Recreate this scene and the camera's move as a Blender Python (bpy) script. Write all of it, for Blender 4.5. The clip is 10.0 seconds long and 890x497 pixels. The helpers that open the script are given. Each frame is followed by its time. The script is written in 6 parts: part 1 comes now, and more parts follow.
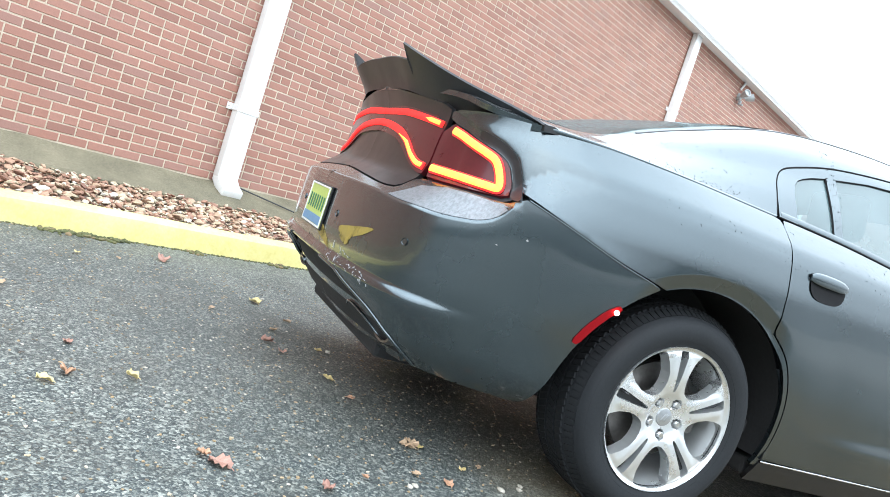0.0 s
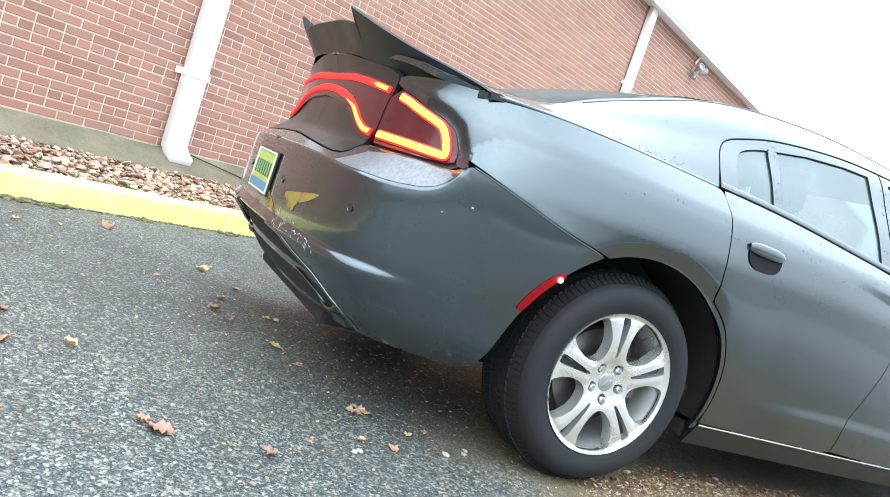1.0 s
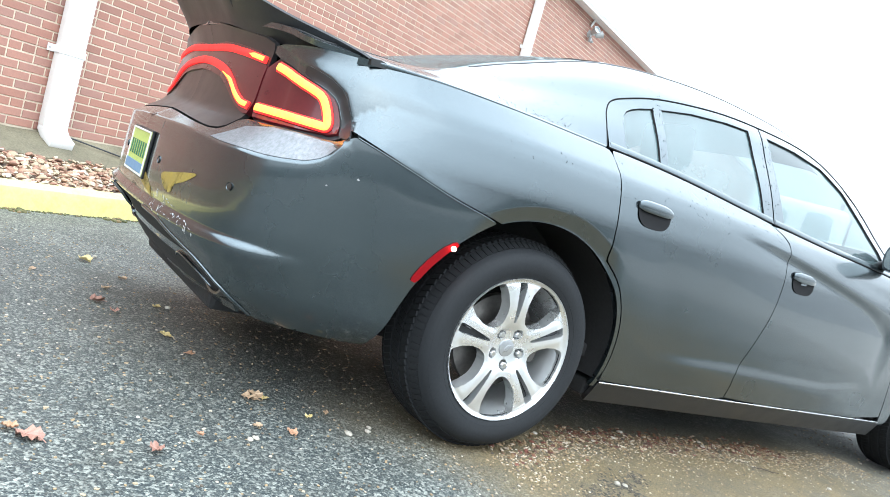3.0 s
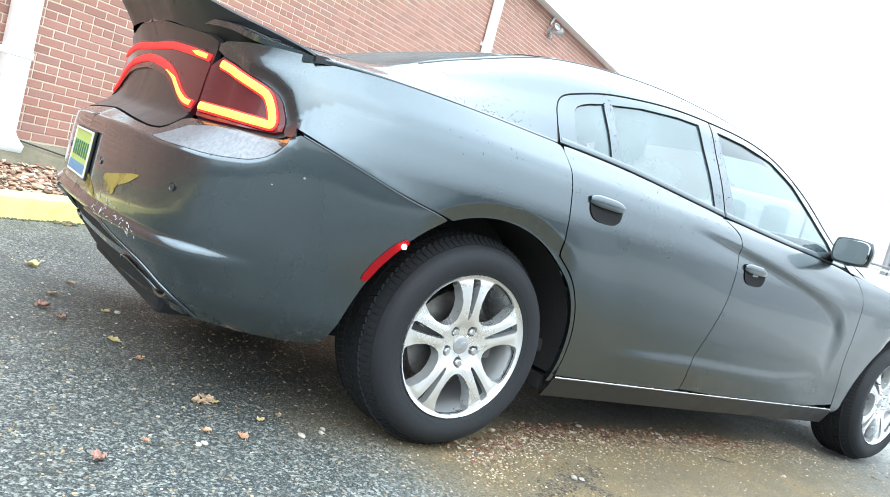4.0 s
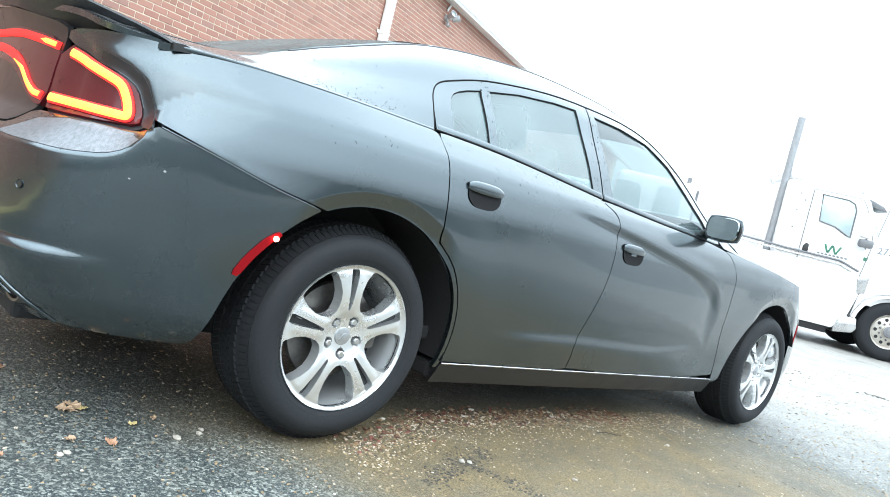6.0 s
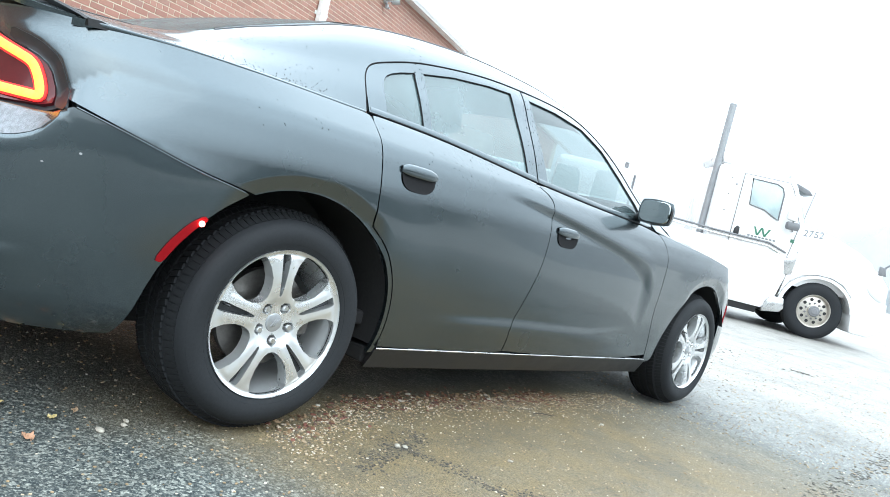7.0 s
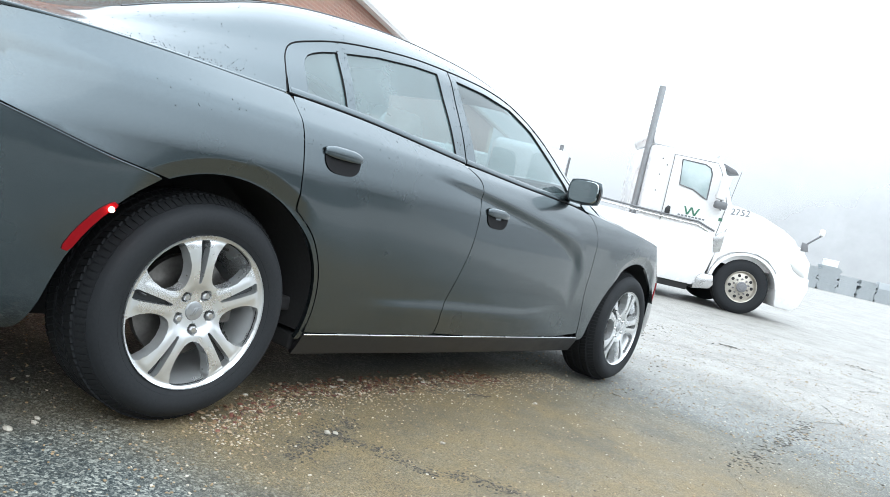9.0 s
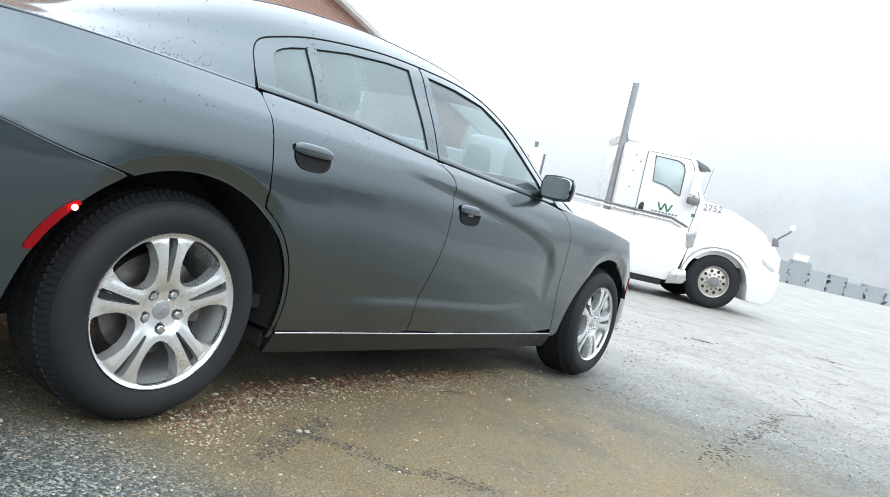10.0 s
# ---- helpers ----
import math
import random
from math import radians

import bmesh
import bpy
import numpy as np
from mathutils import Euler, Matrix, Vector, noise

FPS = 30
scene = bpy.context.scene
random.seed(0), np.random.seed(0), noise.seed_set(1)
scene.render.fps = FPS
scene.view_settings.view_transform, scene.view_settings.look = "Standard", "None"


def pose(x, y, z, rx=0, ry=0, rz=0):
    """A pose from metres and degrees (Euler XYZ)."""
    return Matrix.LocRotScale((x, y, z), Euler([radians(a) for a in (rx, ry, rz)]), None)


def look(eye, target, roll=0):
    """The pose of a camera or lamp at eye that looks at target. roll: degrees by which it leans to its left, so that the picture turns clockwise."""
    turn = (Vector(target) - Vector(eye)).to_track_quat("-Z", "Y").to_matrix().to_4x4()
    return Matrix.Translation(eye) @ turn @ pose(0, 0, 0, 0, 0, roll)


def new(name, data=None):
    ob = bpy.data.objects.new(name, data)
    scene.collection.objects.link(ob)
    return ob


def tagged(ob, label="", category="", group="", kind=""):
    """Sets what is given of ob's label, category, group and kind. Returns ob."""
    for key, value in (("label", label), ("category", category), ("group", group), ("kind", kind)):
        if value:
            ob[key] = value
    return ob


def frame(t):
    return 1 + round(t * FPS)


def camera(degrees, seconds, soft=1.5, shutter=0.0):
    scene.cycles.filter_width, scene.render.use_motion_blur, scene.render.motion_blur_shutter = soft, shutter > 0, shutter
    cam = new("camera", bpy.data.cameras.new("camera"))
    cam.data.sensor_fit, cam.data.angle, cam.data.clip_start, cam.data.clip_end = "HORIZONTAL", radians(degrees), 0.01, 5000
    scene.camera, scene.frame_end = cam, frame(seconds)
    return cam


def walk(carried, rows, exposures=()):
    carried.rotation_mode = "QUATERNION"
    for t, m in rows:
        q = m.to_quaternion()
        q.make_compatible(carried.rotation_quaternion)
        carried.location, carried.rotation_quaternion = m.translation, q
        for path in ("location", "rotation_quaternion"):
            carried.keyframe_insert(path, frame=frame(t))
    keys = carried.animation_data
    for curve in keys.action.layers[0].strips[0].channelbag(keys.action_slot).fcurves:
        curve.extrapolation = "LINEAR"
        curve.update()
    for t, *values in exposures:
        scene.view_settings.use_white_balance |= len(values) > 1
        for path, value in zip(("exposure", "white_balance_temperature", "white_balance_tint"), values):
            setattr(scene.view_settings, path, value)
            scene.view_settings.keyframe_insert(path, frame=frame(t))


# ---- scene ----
cam = camera(61.2, 10.0, soft=0.6)
# the lot falls gently past the car's nose, so the car and the camera's path sit in a frame tipped by under two degrees
TURN, FALL = radians(26.1), radians(1.72)
CORNER = Vector((-1.933, 1.405, 0))
LOT = Matrix.Translation(CORNER) @ Matrix.Rotation(FALL, 4, Vector((-math.sin(TURN), math.cos(TURN), 0))) @ Matrix.Translation(-CORNER)
PATH = [
    (0, (-1.657, -2.647, 0.736), (-0.846, -0.822, 0.631), 19.1),
    (0.5, (-1.636, -2.647, 0.737), (-0.768, -0.849, 0.61), 19.6),
    (1, (-1.624, -2.662, 0.737), (-0.697, -0.896, 0.596), 19.7),
    (1.5, (-1.603, -2.643, 0.741), (-0.638, -0.896, 0.6), 19.3),
    (2, (-1.586, -2.645, 0.743), (-0.584, -0.92, 0.594), 18.9),
    (2.5, (-1.565, -2.645, 0.75), (-0.487, -0.967, 0.6), 17.8),
    (4, (-1.5, -2.662, 0.766), (-0.298, -1.069, 0.644), 16.0),
    (4.5, (-1.47, -2.67, 0.775), (-0.218, -1.114, 0.66), 15.8),
    (5, (-1.446, -2.685, 0.783), (-0.146, -1.169, 0.68), 15.5),
    (6.5, (-1.407, -2.721, 0.795), (0.029, -1.332, 0.705), 14.1),
    (7, (-1.388, -2.722, 0.797), (0.105, -1.395, 0.705), 14.2),
    (7.5, (-1.375, -2.726, 0.798), (0.151, -1.437, 0.705), 14.0),
    (8, (-1.36, -2.732, 0.784), (0.192, -1.474, 0.686), 13.4),
    (8.5, (-1.347, -2.74, 0.793), (0.222, -1.503, 0.688), 13.0),
    (9, (-1.338, -2.739, 0.796), (0.259, -1.538, 0.703), 13.2),
    (9.5, (-1.333, -2.749, 0.794), (0.279, -1.569, 0.706), 13.2),
    (10, (-1.323, -2.747, 0.799), (0.311, -1.597, 0.712), 13.0),
]
walk(cam, [(t, LOT @ look(eye, target, roll)) for t, eye, target, roll in PATH],
     exposures=[(0.0, 0.29, 5780, 6), (2.5, 0.47, 5780, 6), (4.5, 0.47, 5760, 5), (6.5, 0.28, 5760, 4), (8.5, -0.02, 5850, 6), (10.0, -0.2, 5980, 8)])

# ---- light ----
world = bpy.data.worlds.new("overcast")
world.use_nodes = True
scene.world = world
wn, wl = world.node_tree.nodes, world.node_tree.links
sky = wn.new("ShaderNodeTexSky")
sky.sky_type, sky.sun_disc = "NISHITA", False
sky.sun_elevation, sky.sun_rotation = radians(42), radians(200)
sky.air_density, sky.dust_density, sky.ozone_density = 1.5, 8.0, 1.0
mix = wn.new("ShaderNodeMix")
mix.data_type = "RGBA"
mix.inputs["Factor"].default_value = 0.88
# an overcast dome is about three times as bright overhead as at the horizon
dome, lift = wn.new("ShaderNodeTexCoord"), wn.new("ShaderNodeSeparateXYZ")
wl.new(dome.outputs["Generated"], lift.inputs["Vector"])
tone = wn.new("ShaderNodeValToRGB")
tone.color_ramp.elements[0].color, tone.color_ramp.elements[1].color = (0.345, 0.35, 0.35, 1), (1.48, 1.54, 1.565, 1)
tone.color_ramp.elements[1].position = 0.8
wl.new(lift.outputs["Z"], tone.inputs["Fac"])
scaled = wn.new("ShaderNodeVectorMath")
scaled.operation = "SCALE"
scaled.inputs["Scale"].default_value = 24.0
wl.new(tone.outputs["Color"], scaled.inputs[0])
wl.new(scaled.outputs["Vector"], mix.inputs["B"])
wl.new(sky.outputs["Color"], mix.inputs["A"])
wl.new(mix.outputs["Result"], wn["Background"].inputs["Color"])
wn["Background"].inputs["Strength"].default_value = 0.115
sun = new("sun", bpy.data.lights.new("sun", "SUN"))
sun.data.energy, sun.data.angle, sun.data.color = 0.8, radians(75), (1.0, 0.97, 0.92)
sun.matrix_world = look((-6, -9, 11), (0, 0, 0))

# ---- materials ----
def shader(name):
    m = bpy.data.materials.new(name)
    m.use_nodes = True
    return m, m.node_tree.nodes, m.node_tree.links, m.node_tree.nodes["Principled BSDF"]


def ramp(nodes, links, source, stops):
    r = nodes.new("ShaderNodeValToRGB")
    while len(r.color_ramp.elements) < len(stops):
        r.color_ramp.elements.new(0.5)
    for e, (at, c) in zip(r.color_ramp.elements, stops):
        e.position, e.color = at, (*c, 1) if len(c) == 3 else c
    links.new(source, r.inputs["Fac"])
    return r.outputs["Color"]


def place(nodes, links, kind="Object", scale=(1, 1, 1)):
    c, m = nodes.new("ShaderNodeTexCoord"), nodes.new("ShaderNodeMapping")
    m.inputs["Scale"].default_value = scale
    links.new(c.outputs[kind], m.inputs["Vector"])
    return m.outputs["Vector"]


def cloud(nodes, links, where, scale, detail=4.0, rough=0.6):
    n = nodes.new("ShaderNodeTexNoise")
    n.inputs["Scale"].default_value, n.inputs["Detail"].default_value, n.inputs["Roughness"].default_value = scale, detail, rough
    links.new(where, n.inputs["Vector"])
    return n.outputs["Fac"]


def cells(nodes, links, where, scale, feature="F1", randomness=1.0):
    n = nodes.new("ShaderNodeTexVoronoi")
    n.feature = feature
    n.inputs["Scale"].default_value, n.inputs["Randomness"].default_value = scale, randomness
    links.new(where, n.inputs["Vector"])
    return n


def blend(nodes, links, factor, a, b, kind="MIX"):
    m = nodes.new("ShaderNodeMix")
    m.data_type, m.blend_type = "RGBA", kind
    for key, v in (("Factor", factor), ("A", a), ("B", b)):
        if isinstance(v, (int, float)):
            m.inputs[key].default_value = v
        elif isinstance(v, tuple):
            m.inputs[key].default_value = (*v, 1) if len(v) == 3 else v
        else:
            links.new(v, m.inputs[key])
    return m.outputs["Result"]


def relief(nodes, links, bsdf, height, strength, distance=0.01):
    b = nodes.new("ShaderNodeBump")
    b.inputs["Strength"].default_value, b.inputs["Distance"].default_value = strength, distance
    links.new(height, b.inputs["Height"])
    links.new(b.outputs["Normal"], bsdf.inputs["Normal"])
    return b


def span(nodes, links, source, lo, hi, a=0.0, b=1.0):
    m = nodes.new("ShaderNodeMapRange")
    for key, v in (("From Min", lo), ("From Max", hi), ("To Min", a), ("To Max", b)):
        m.inputs[key].default_value = v
    links.new(source, m.inputs["Value"])
    return m.outputs["Result"]


def surface_mat(name, low, high, rough=(0.4, 0.6), metal=0.0, scale=6.0, fine=80.0, bump=0.1, coat=0.0, coat_rough=0.05, spec=0.5, where="Object"):
    """A surface whose colour drifts between low and high at two scales."""
    m, n, l, b = shader(name)
    at = place(n, l, where)
    big, small = cloud(n, l, at, scale), cloud(n, l, at, fine, 2.0)
    both = blend(n, l, 0.35, big, small)
    l.new(ramp(n, l, both, [(0.3, low), (0.7, high)]), b.inputs["Base Color"])
    l.new(span(n, l, big, 0.3, 0.7, *rough), b.inputs["Roughness"])
    b.inputs["Metallic"].default_value, b.inputs["Specular IOR Level"].default_value = metal, spec
    b.inputs["Coat Weight"].default_value, b.inputs["Coat Roughness"].default_value = coat, coat_rough
    if bump:
        relief(n, l, b, small, bump, 0.003)
    return m


def paint_mat(name, base, flake):
    """Metallic car paint under a wet clear coat, hazed by fine road film."""
    m, n, l, b = shader(name)
    at = place(n, l)
    grain = cells(n, l, at, 700.0)
    film = cloud(n, l, at, 2.2, 5.0)
    tone = blend(n, l, grain.outputs["Color"], base, flake)
    l.new(blend(n, l, span(n, l, film, 0.45, 0.8, 0.0, 0.12), tone, (0.09, 0.10, 0.10)), b.inputs["Base Color"])
    b.inputs["Metallic"].default_value = 0.93
    l.new(span(n, l, film, 0.3, 0.75, 0.24, 0.29), b.inputs["Roughness"])
    b.inputs["Coat Weight"].default_value = 1.0
    l.new(span(n, l, film, 0.35, 0.8, 0.07, 0.11), b.inputs["Coat Roughness"])
    relief(n, l, b, cloud(n, l, at, 260.0, 2.0), 0.012, 0.001)
    return m


def glass_mat(name, tint, film=0.1):
    """A thin pane: tinted, glossy, with a faint diffuse film in pale teal."""
    m, n, l, b = shader(name)
    see, shine, veil = n.new("ShaderNodeBsdfTransparent"), n.new("ShaderNodeBsdfGlossy"), n.new("ShaderNodeBsdfDiffuse")
    see.inputs["Color"].default_value = (*tint, 1)
    shine.inputs["Roughness"].default_value = 0.02
    veil.inputs["Color"].default_value = (0.55, 0.76, 0.79, 1)
    at = place(n, l)
    amount = cloud(n, l, at, 3.0, 5.0)
    one, two, fres = n.new("ShaderNodeMixShader"), n.new("ShaderNodeMixShader"), n.new("ShaderNodeLayerWeight")
    fres.inputs["Blend"].default_value = 0.5
    curve_up = n.new("ShaderNodeMath")
    curve_up.operation, curve_up.inputs[1].default_value = "POWER", 2.6
    l.new(fres.outputs["Facing"], curve_up.inputs[0])
    l.new(span(n, l, amount, 0.35, 0.7, film * 0.75, film * 1.25), one.inputs["Fac"])
    l.new(see.outputs[0], one.inputs[1])
    l.new(veil.outputs[0], one.inputs[2])
    l.new(span(n, l, curve_up.outputs[0], 0.0, 1.0, 0.06, 0.5), two.inputs["Fac"])
    l.new(one.outputs[0], two.inputs[1])
    l.new(shine.outputs[0], two.inputs[2])
    l.new(two.outputs[0], n["Material Output"].inputs["Surface"])
    return m


def lamp_mat(name, colour, strength):
    m, n, l, b = shader(name)
    b.inputs["Base Color"].default_value = (*colour, 1)
    b.inputs["Emission Color"].default_value = (*colour, 1)
    b.inputs["Specular IOR Level"].default_value = 0.12
    at = place(n, l)
    ribs = cells(n, l, at, 45.0, "DISTANCE_TO_EDGE")
    l.new(span(n, l, ribs.outputs["Distance"], 0.0, 0.25, strength * 0.7, strength), b.inputs["Emission Strength"])
    return m


def asphalt_mat():
    """Worn chip-seal: pale chips in a dark binder, wet in patches, with silt washed out beside the car and a paler lot beyond."""
    m, n, l, b = shader("wet_asphalt")
    at = place(n, l)
    chips, small = cells(n, l, at, 125.0), cells(n, l, at, 270.0)
    patch, mid = cloud(n, l, at, 0.9, 5.0, 0.65), cloud(n, l, at, 7.0, 4.0)
    chip_tone = ramp(n, l, chips.outputs["Color"], [(0.0, (0.018, 0.025, 0.027)), (0.42, (0.046, 0.058, 0.06)), (0.62, (0.13, 0.14, 0.128)), (0.85, (0.50, 0.51, 0.45))])
    fine_tone = ramp(n, l, small.outputs["Color"], [(0.0, (0.018, 0.024, 0.026)), (0.55, (0.045, 0.058, 0.06)), (0.84, (0.46, 0.48, 0.42))])
    tone = blend(n, l, 0.42, chip_tone, fine_tone)
    tone = blend(n, l, span(n, l, patch, 0.42, 0.7, 0.0, 0.35), tone, (0.04, 0.045, 0.047))
    sep = n.new("ShaderNodeSeparateXYZ")
    sway = n.new("ShaderNodeTexNoise")
    sway.inputs["Scale"].default_value, sway.inputs["Detail"].default_value = 0.8, 3.0
    l.new(at, sway.inputs["Vector"])
    shift = n.new("ShaderNodeVectorMath")
    shift.operation = "MULTIPLY_ADD"
    shift.inputs[1].default_value = (1.6, 0.5, 0.0)
    l.new(sway.outputs["Color"], shift.inputs[0])
    l.new(at, shift.inputs[2])
    moved = n.new("ShaderNodeVectorMath")
    moved.operation = "SUBTRACT"
    moved.inputs[1].default_value = (0.8, 0.25, 0.0)
    l.new(shift.outputs["Vector"], moved.inputs[0])
    l.new(moved.outputs["Vector"], sep.inputs["Vector"])

    def times(a, c):
        k = n.new("ShaderNodeMath")
        k.operation = "MULTIPLY"
        l.new(a, k.inputs[0])
        l.new(c, k.inputs[1])
        return k.outputs[0]
    along = times(span(n, l, sep.outputs["X"], -0.4, 0.15), span(n, l, sep.outputs["X"], 1.9, 3.2, 1.0, 0.0))
    silty = times(times(times(along, span(n, l, sep.outputs["Y"], -0.35, -0.7)), span(n, l, sep.outputs["Y"], -3.2, -2.1)), span(n, l, mid, 0.3, 0.62, 0.72, 1.0))
    tone = blend(n, l, silty, tone, blend(n, l, small.outputs["Color"], (0.06, 0.043, 0.017), (0.33, 0.25, 0.125)))
    tone = blend(n, l, span(n, l, cloud(n, l, at, 2.4, 5.0, 0.7), 0.5, 0.72, 0.0, 0.5), tone, (0.05, 0.048, 0.038))
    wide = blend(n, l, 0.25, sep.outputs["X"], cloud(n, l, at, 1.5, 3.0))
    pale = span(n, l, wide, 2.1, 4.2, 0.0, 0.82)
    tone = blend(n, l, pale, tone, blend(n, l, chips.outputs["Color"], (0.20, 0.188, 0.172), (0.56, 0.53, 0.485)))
    tone = blend(n, l, span(n, l, cloud(n, l, at, 3.3, 5.0, 0.65), 0.48, 0.75, 0.0, 0.45), tone, (0.07, 0.07, 0.062))
    tone = blend(n, l, 1.0, tone, (0.8, 0.8, 0.8), "MULTIPLY")
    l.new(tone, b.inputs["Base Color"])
    l.new(blend(n, l, silty, span(n, l, patch, 0.3, 0.7, 0.42, 0.68), (0.66, 0.66, 0.66)), b.inputs["Roughness"])
    height = blend(n, l, 0.4, span(n, l, chips.outputs["Distance"], 0.0, 0.6, 1.0, 0.0), mid)
    relief(n, l, b, height, 0.7, 0.005)
    return m


def brick_mat(name="brick_clay"):
    m, n, l, b = shader(name)
    at = place(n, l, "Object")
    info = n.new("ShaderNodeObjectInfo")
    geo = n.new("ShaderNodeNewGeometry")
    pick = n.new("ShaderNodeMath"); pick.operation = "ADD"
    l.new(info.outputs["Random"], pick.inputs[0]); l.new(geo.outputs["Random Per Island"], pick.inputs[1])
    frac = n.new("ShaderNodeMath"); frac.operation = "FRACT"
    l.new(pick.outputs[0], frac.inputs[0])
    tone = ramp(n, l, frac.outputs[0], [(0.0, (0.30, 0.152, 0.118)), (0.4, (0.365, 0.180, 0.135)), (0.75, (0.40, 0.208, 0.160)), (1.0, (0.325, 0.182, 0.150))])
    grit = cloud(n, l, at, 60.0, 4.0)
    tone = blend(n, l, span(n, l, grit, 0.4, 0.75, 0.0, 0.4), tone, (0.28, 0.165, 0.13))
    l.new(tone, b.inputs["Base Color"])
    b.inputs["Roughness"].default_value = 0.8
    relief(n, l, b, grit, 0.35, 0.003)
    return m


PAINT = paint_mat("charcoal_paint", (0.062, 0.081, 0.091), (0.088, 0.108, 0.119))
BLACK = surface_mat("black_trim", (0.012, 0.012, 0.013), (0.024, 0.024, 0.026), (0.3, 0.45), bump=0.05)
GLOSS = surface_mat("gloss_black", (0.012, 0.012, 0.013), (0.02, 0.02, 0.021), (0.3, 0.42), bump=0.0, coat=0.45, coat_rough=0.2, spec=0.25)
LINER = surface_mat("dark_liner", (0.014, 0.014, 0.015), (0.03, 0.03, 0.031), (0.8, 0.95), bump=0.2)
RUBBER = surface_mat("tyre_rubber", (0.010, 0.0112, 0.013), (0.019, 0.021, 0.024), (0.6, 0.85), scale=4, fine=120, bump=0.15, spec=0.3)
# near-copy of the tyre rubber, duller and darker for shade under the arches
SHADED_TREAD = surface_mat("shaded_tread_rubber", (0.010, 0.011, 0.012), (0.018, 0.019, 0.021), (0.8, 0.95), scale=4, fine=120, bump=0.15, spec=0.2)
SILVER = surface_mat("silver_wheel_paint", (0.69, 0.70, 0.705), (0.75, 0.76, 0.765), (0.25, 0.31), metal=0.8, bump=0.02, coat=0.8, coat_rough=0.08)
# spoke slots share the silver paint; this dark grey stands for their shade
SLOT_SHADE = surface_mat("wheel_slot_shade", (0.03, 0.032, 0.034), (0.05, 0.053, 0.056), (0.4, 0.55), metal=0.4, bump=0.02)
CAP_GREY = surface_mat("grey_wheel_cap", (0.3, 0.31, 0.32), (0.42, 0.43, 0.44), (0.25, 0.35), metal=0.6, bump=0.02, coat=0.5)
SEAL = surface_mat("rubber_seal", (0.008, 0.008, 0.009), (0.014, 0.014, 0.015), (0.7, 0.85), bump=0.0, spec=0.15)
STEEL = surface_mat("bright_steel", (0.5, 0.5, 0.5), (0.66, 0.66, 0.66), (0.2, 0.35), metal=1.0, bump=0.02)
DISC = surface_mat("brake_iron", (0.10, 0.095, 0.09), (0.2, 0.19, 0.18), (0.4, 0.6), metal=0.9, bump=0.05)
TINT = glass_mat("tinted_glass", (0.27, 0.34, 0.36), 0.17)
FRONT = glass_mat("front_side_glass", (0.31, 0.385, 0.40), 0.07)
CAB_GLASS = surface_mat("teal_cab_glass", (0.36, 0.44, 0.45), (0.45, 0.53, 0.53), (0.08, 0.15), bump=0.0, coat=1.0)
CLEAR = glass_mat("clear_glass", (0.84, 0.9, 0.89), 0.06)
LENS = surface_mat("dark_red_lens", (0.06, 0.006, 0.010), (0.09, 0.010, 0.014), (0.25, 0.35), bump=0.0, coat=0.6, coat_rough=0.12, spec=0.3)
RED_LAMP = lamp_mat("red_lamp", (1.0, 0.035, 0.03), 0.85)
AMBER_LAMP = lamp_mat("orange_lamp", (1.0, 0.40, 0.06), 1.7)
HOT_LAMP = lamp_mat("lit_bulb", (1.0, 0.16, 0.12), 26.0)
MARKER = lamp_mat("red_reflector", (0.20, 0.003, 0.006), 0.16)
SEAT = surface_mat("dark_cloth", (0.02, 0.02, 0.022), (0.045, 0.045, 0.048), (0.8, 0.95), bump=0.3)
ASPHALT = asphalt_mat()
BRICK = brick_mat()
MORTAR = surface_mat("pale_mortar", (0.50, 0.42, 0.32), (0.62, 0.54, 0.43), (0.8, 0.95), scale=3, fine=90, bump=0.4)
CONCRETE = surface_mat("stained_concrete", (0.085, 0.075, 0.046), (0.26, 0.23, 0.155), (0.7, 0.9), scale=2.5, fine=70, bump=0.5)
YELLOW = surface_mat("worn_yellow_paint", (0.62, 0.53, 0.18), (0.78, 0.70, 0.32), (0.5, 0.7), scale=5, fine=50, bump=0.5)
WHITE = surface_mat("white_enamel", (0.72, 0.72, 0.71), (0.82, 0.82, 0.81), (0.3, 0.45), scale=2, bump=0.05)
TRUCK_WHITE = surface_mat("truck_white_paint", (0.74, 0.74, 0.74), (0.83, 0.83, 0.83), (0.2, 0.35), scale=1.2, fine=25, bump=0.0, coat=0.6)
SOFFIT = surface_mat("soffit_vinyl", (0.72, 0.72, 0.71), (0.8, 0.8, 0.79), (0.5, 0.7), scale=2, bump=0.05)
GREY = surface_mat("grey_plastic", (0.12, 0.125, 0.13), (0.2, 0.2, 0.21), (0.4, 0.6), bump=0.1)
GREEN = surface_mat("green_decal", (0.05, 0.16, 0.10), (0.07, 0.2, 0.13), (0.3, 0.5), bump=0.0)
DECAL = surface_mat("grey_decal", (0.14, 0.15, 0.16), (0.2, 0.21, 0.22), (0.3, 0.5), bump=0.0)
SCUFF = surface_mat("bare_scuffed_plastic", (0.2, 0.2, 0.21), (0.5, 0.5, 0.51), (0.5, 0.8), scale=30, fine=200, bump=0.3)
# the yellow kerb's reflection in the bumper, put on as colour
MIRRORED_KERB = surface_mat("yellow_kerb_reflection", (0.2, 0.15, 0.03), (0.36, 0.27, 0.06), (0.35, 0.6), scale=40, fine=200, bump=0.1)
# the painted reflection is thin and patchy, the paint below shows through
mirrored = MIRRORED_KERB.node_tree
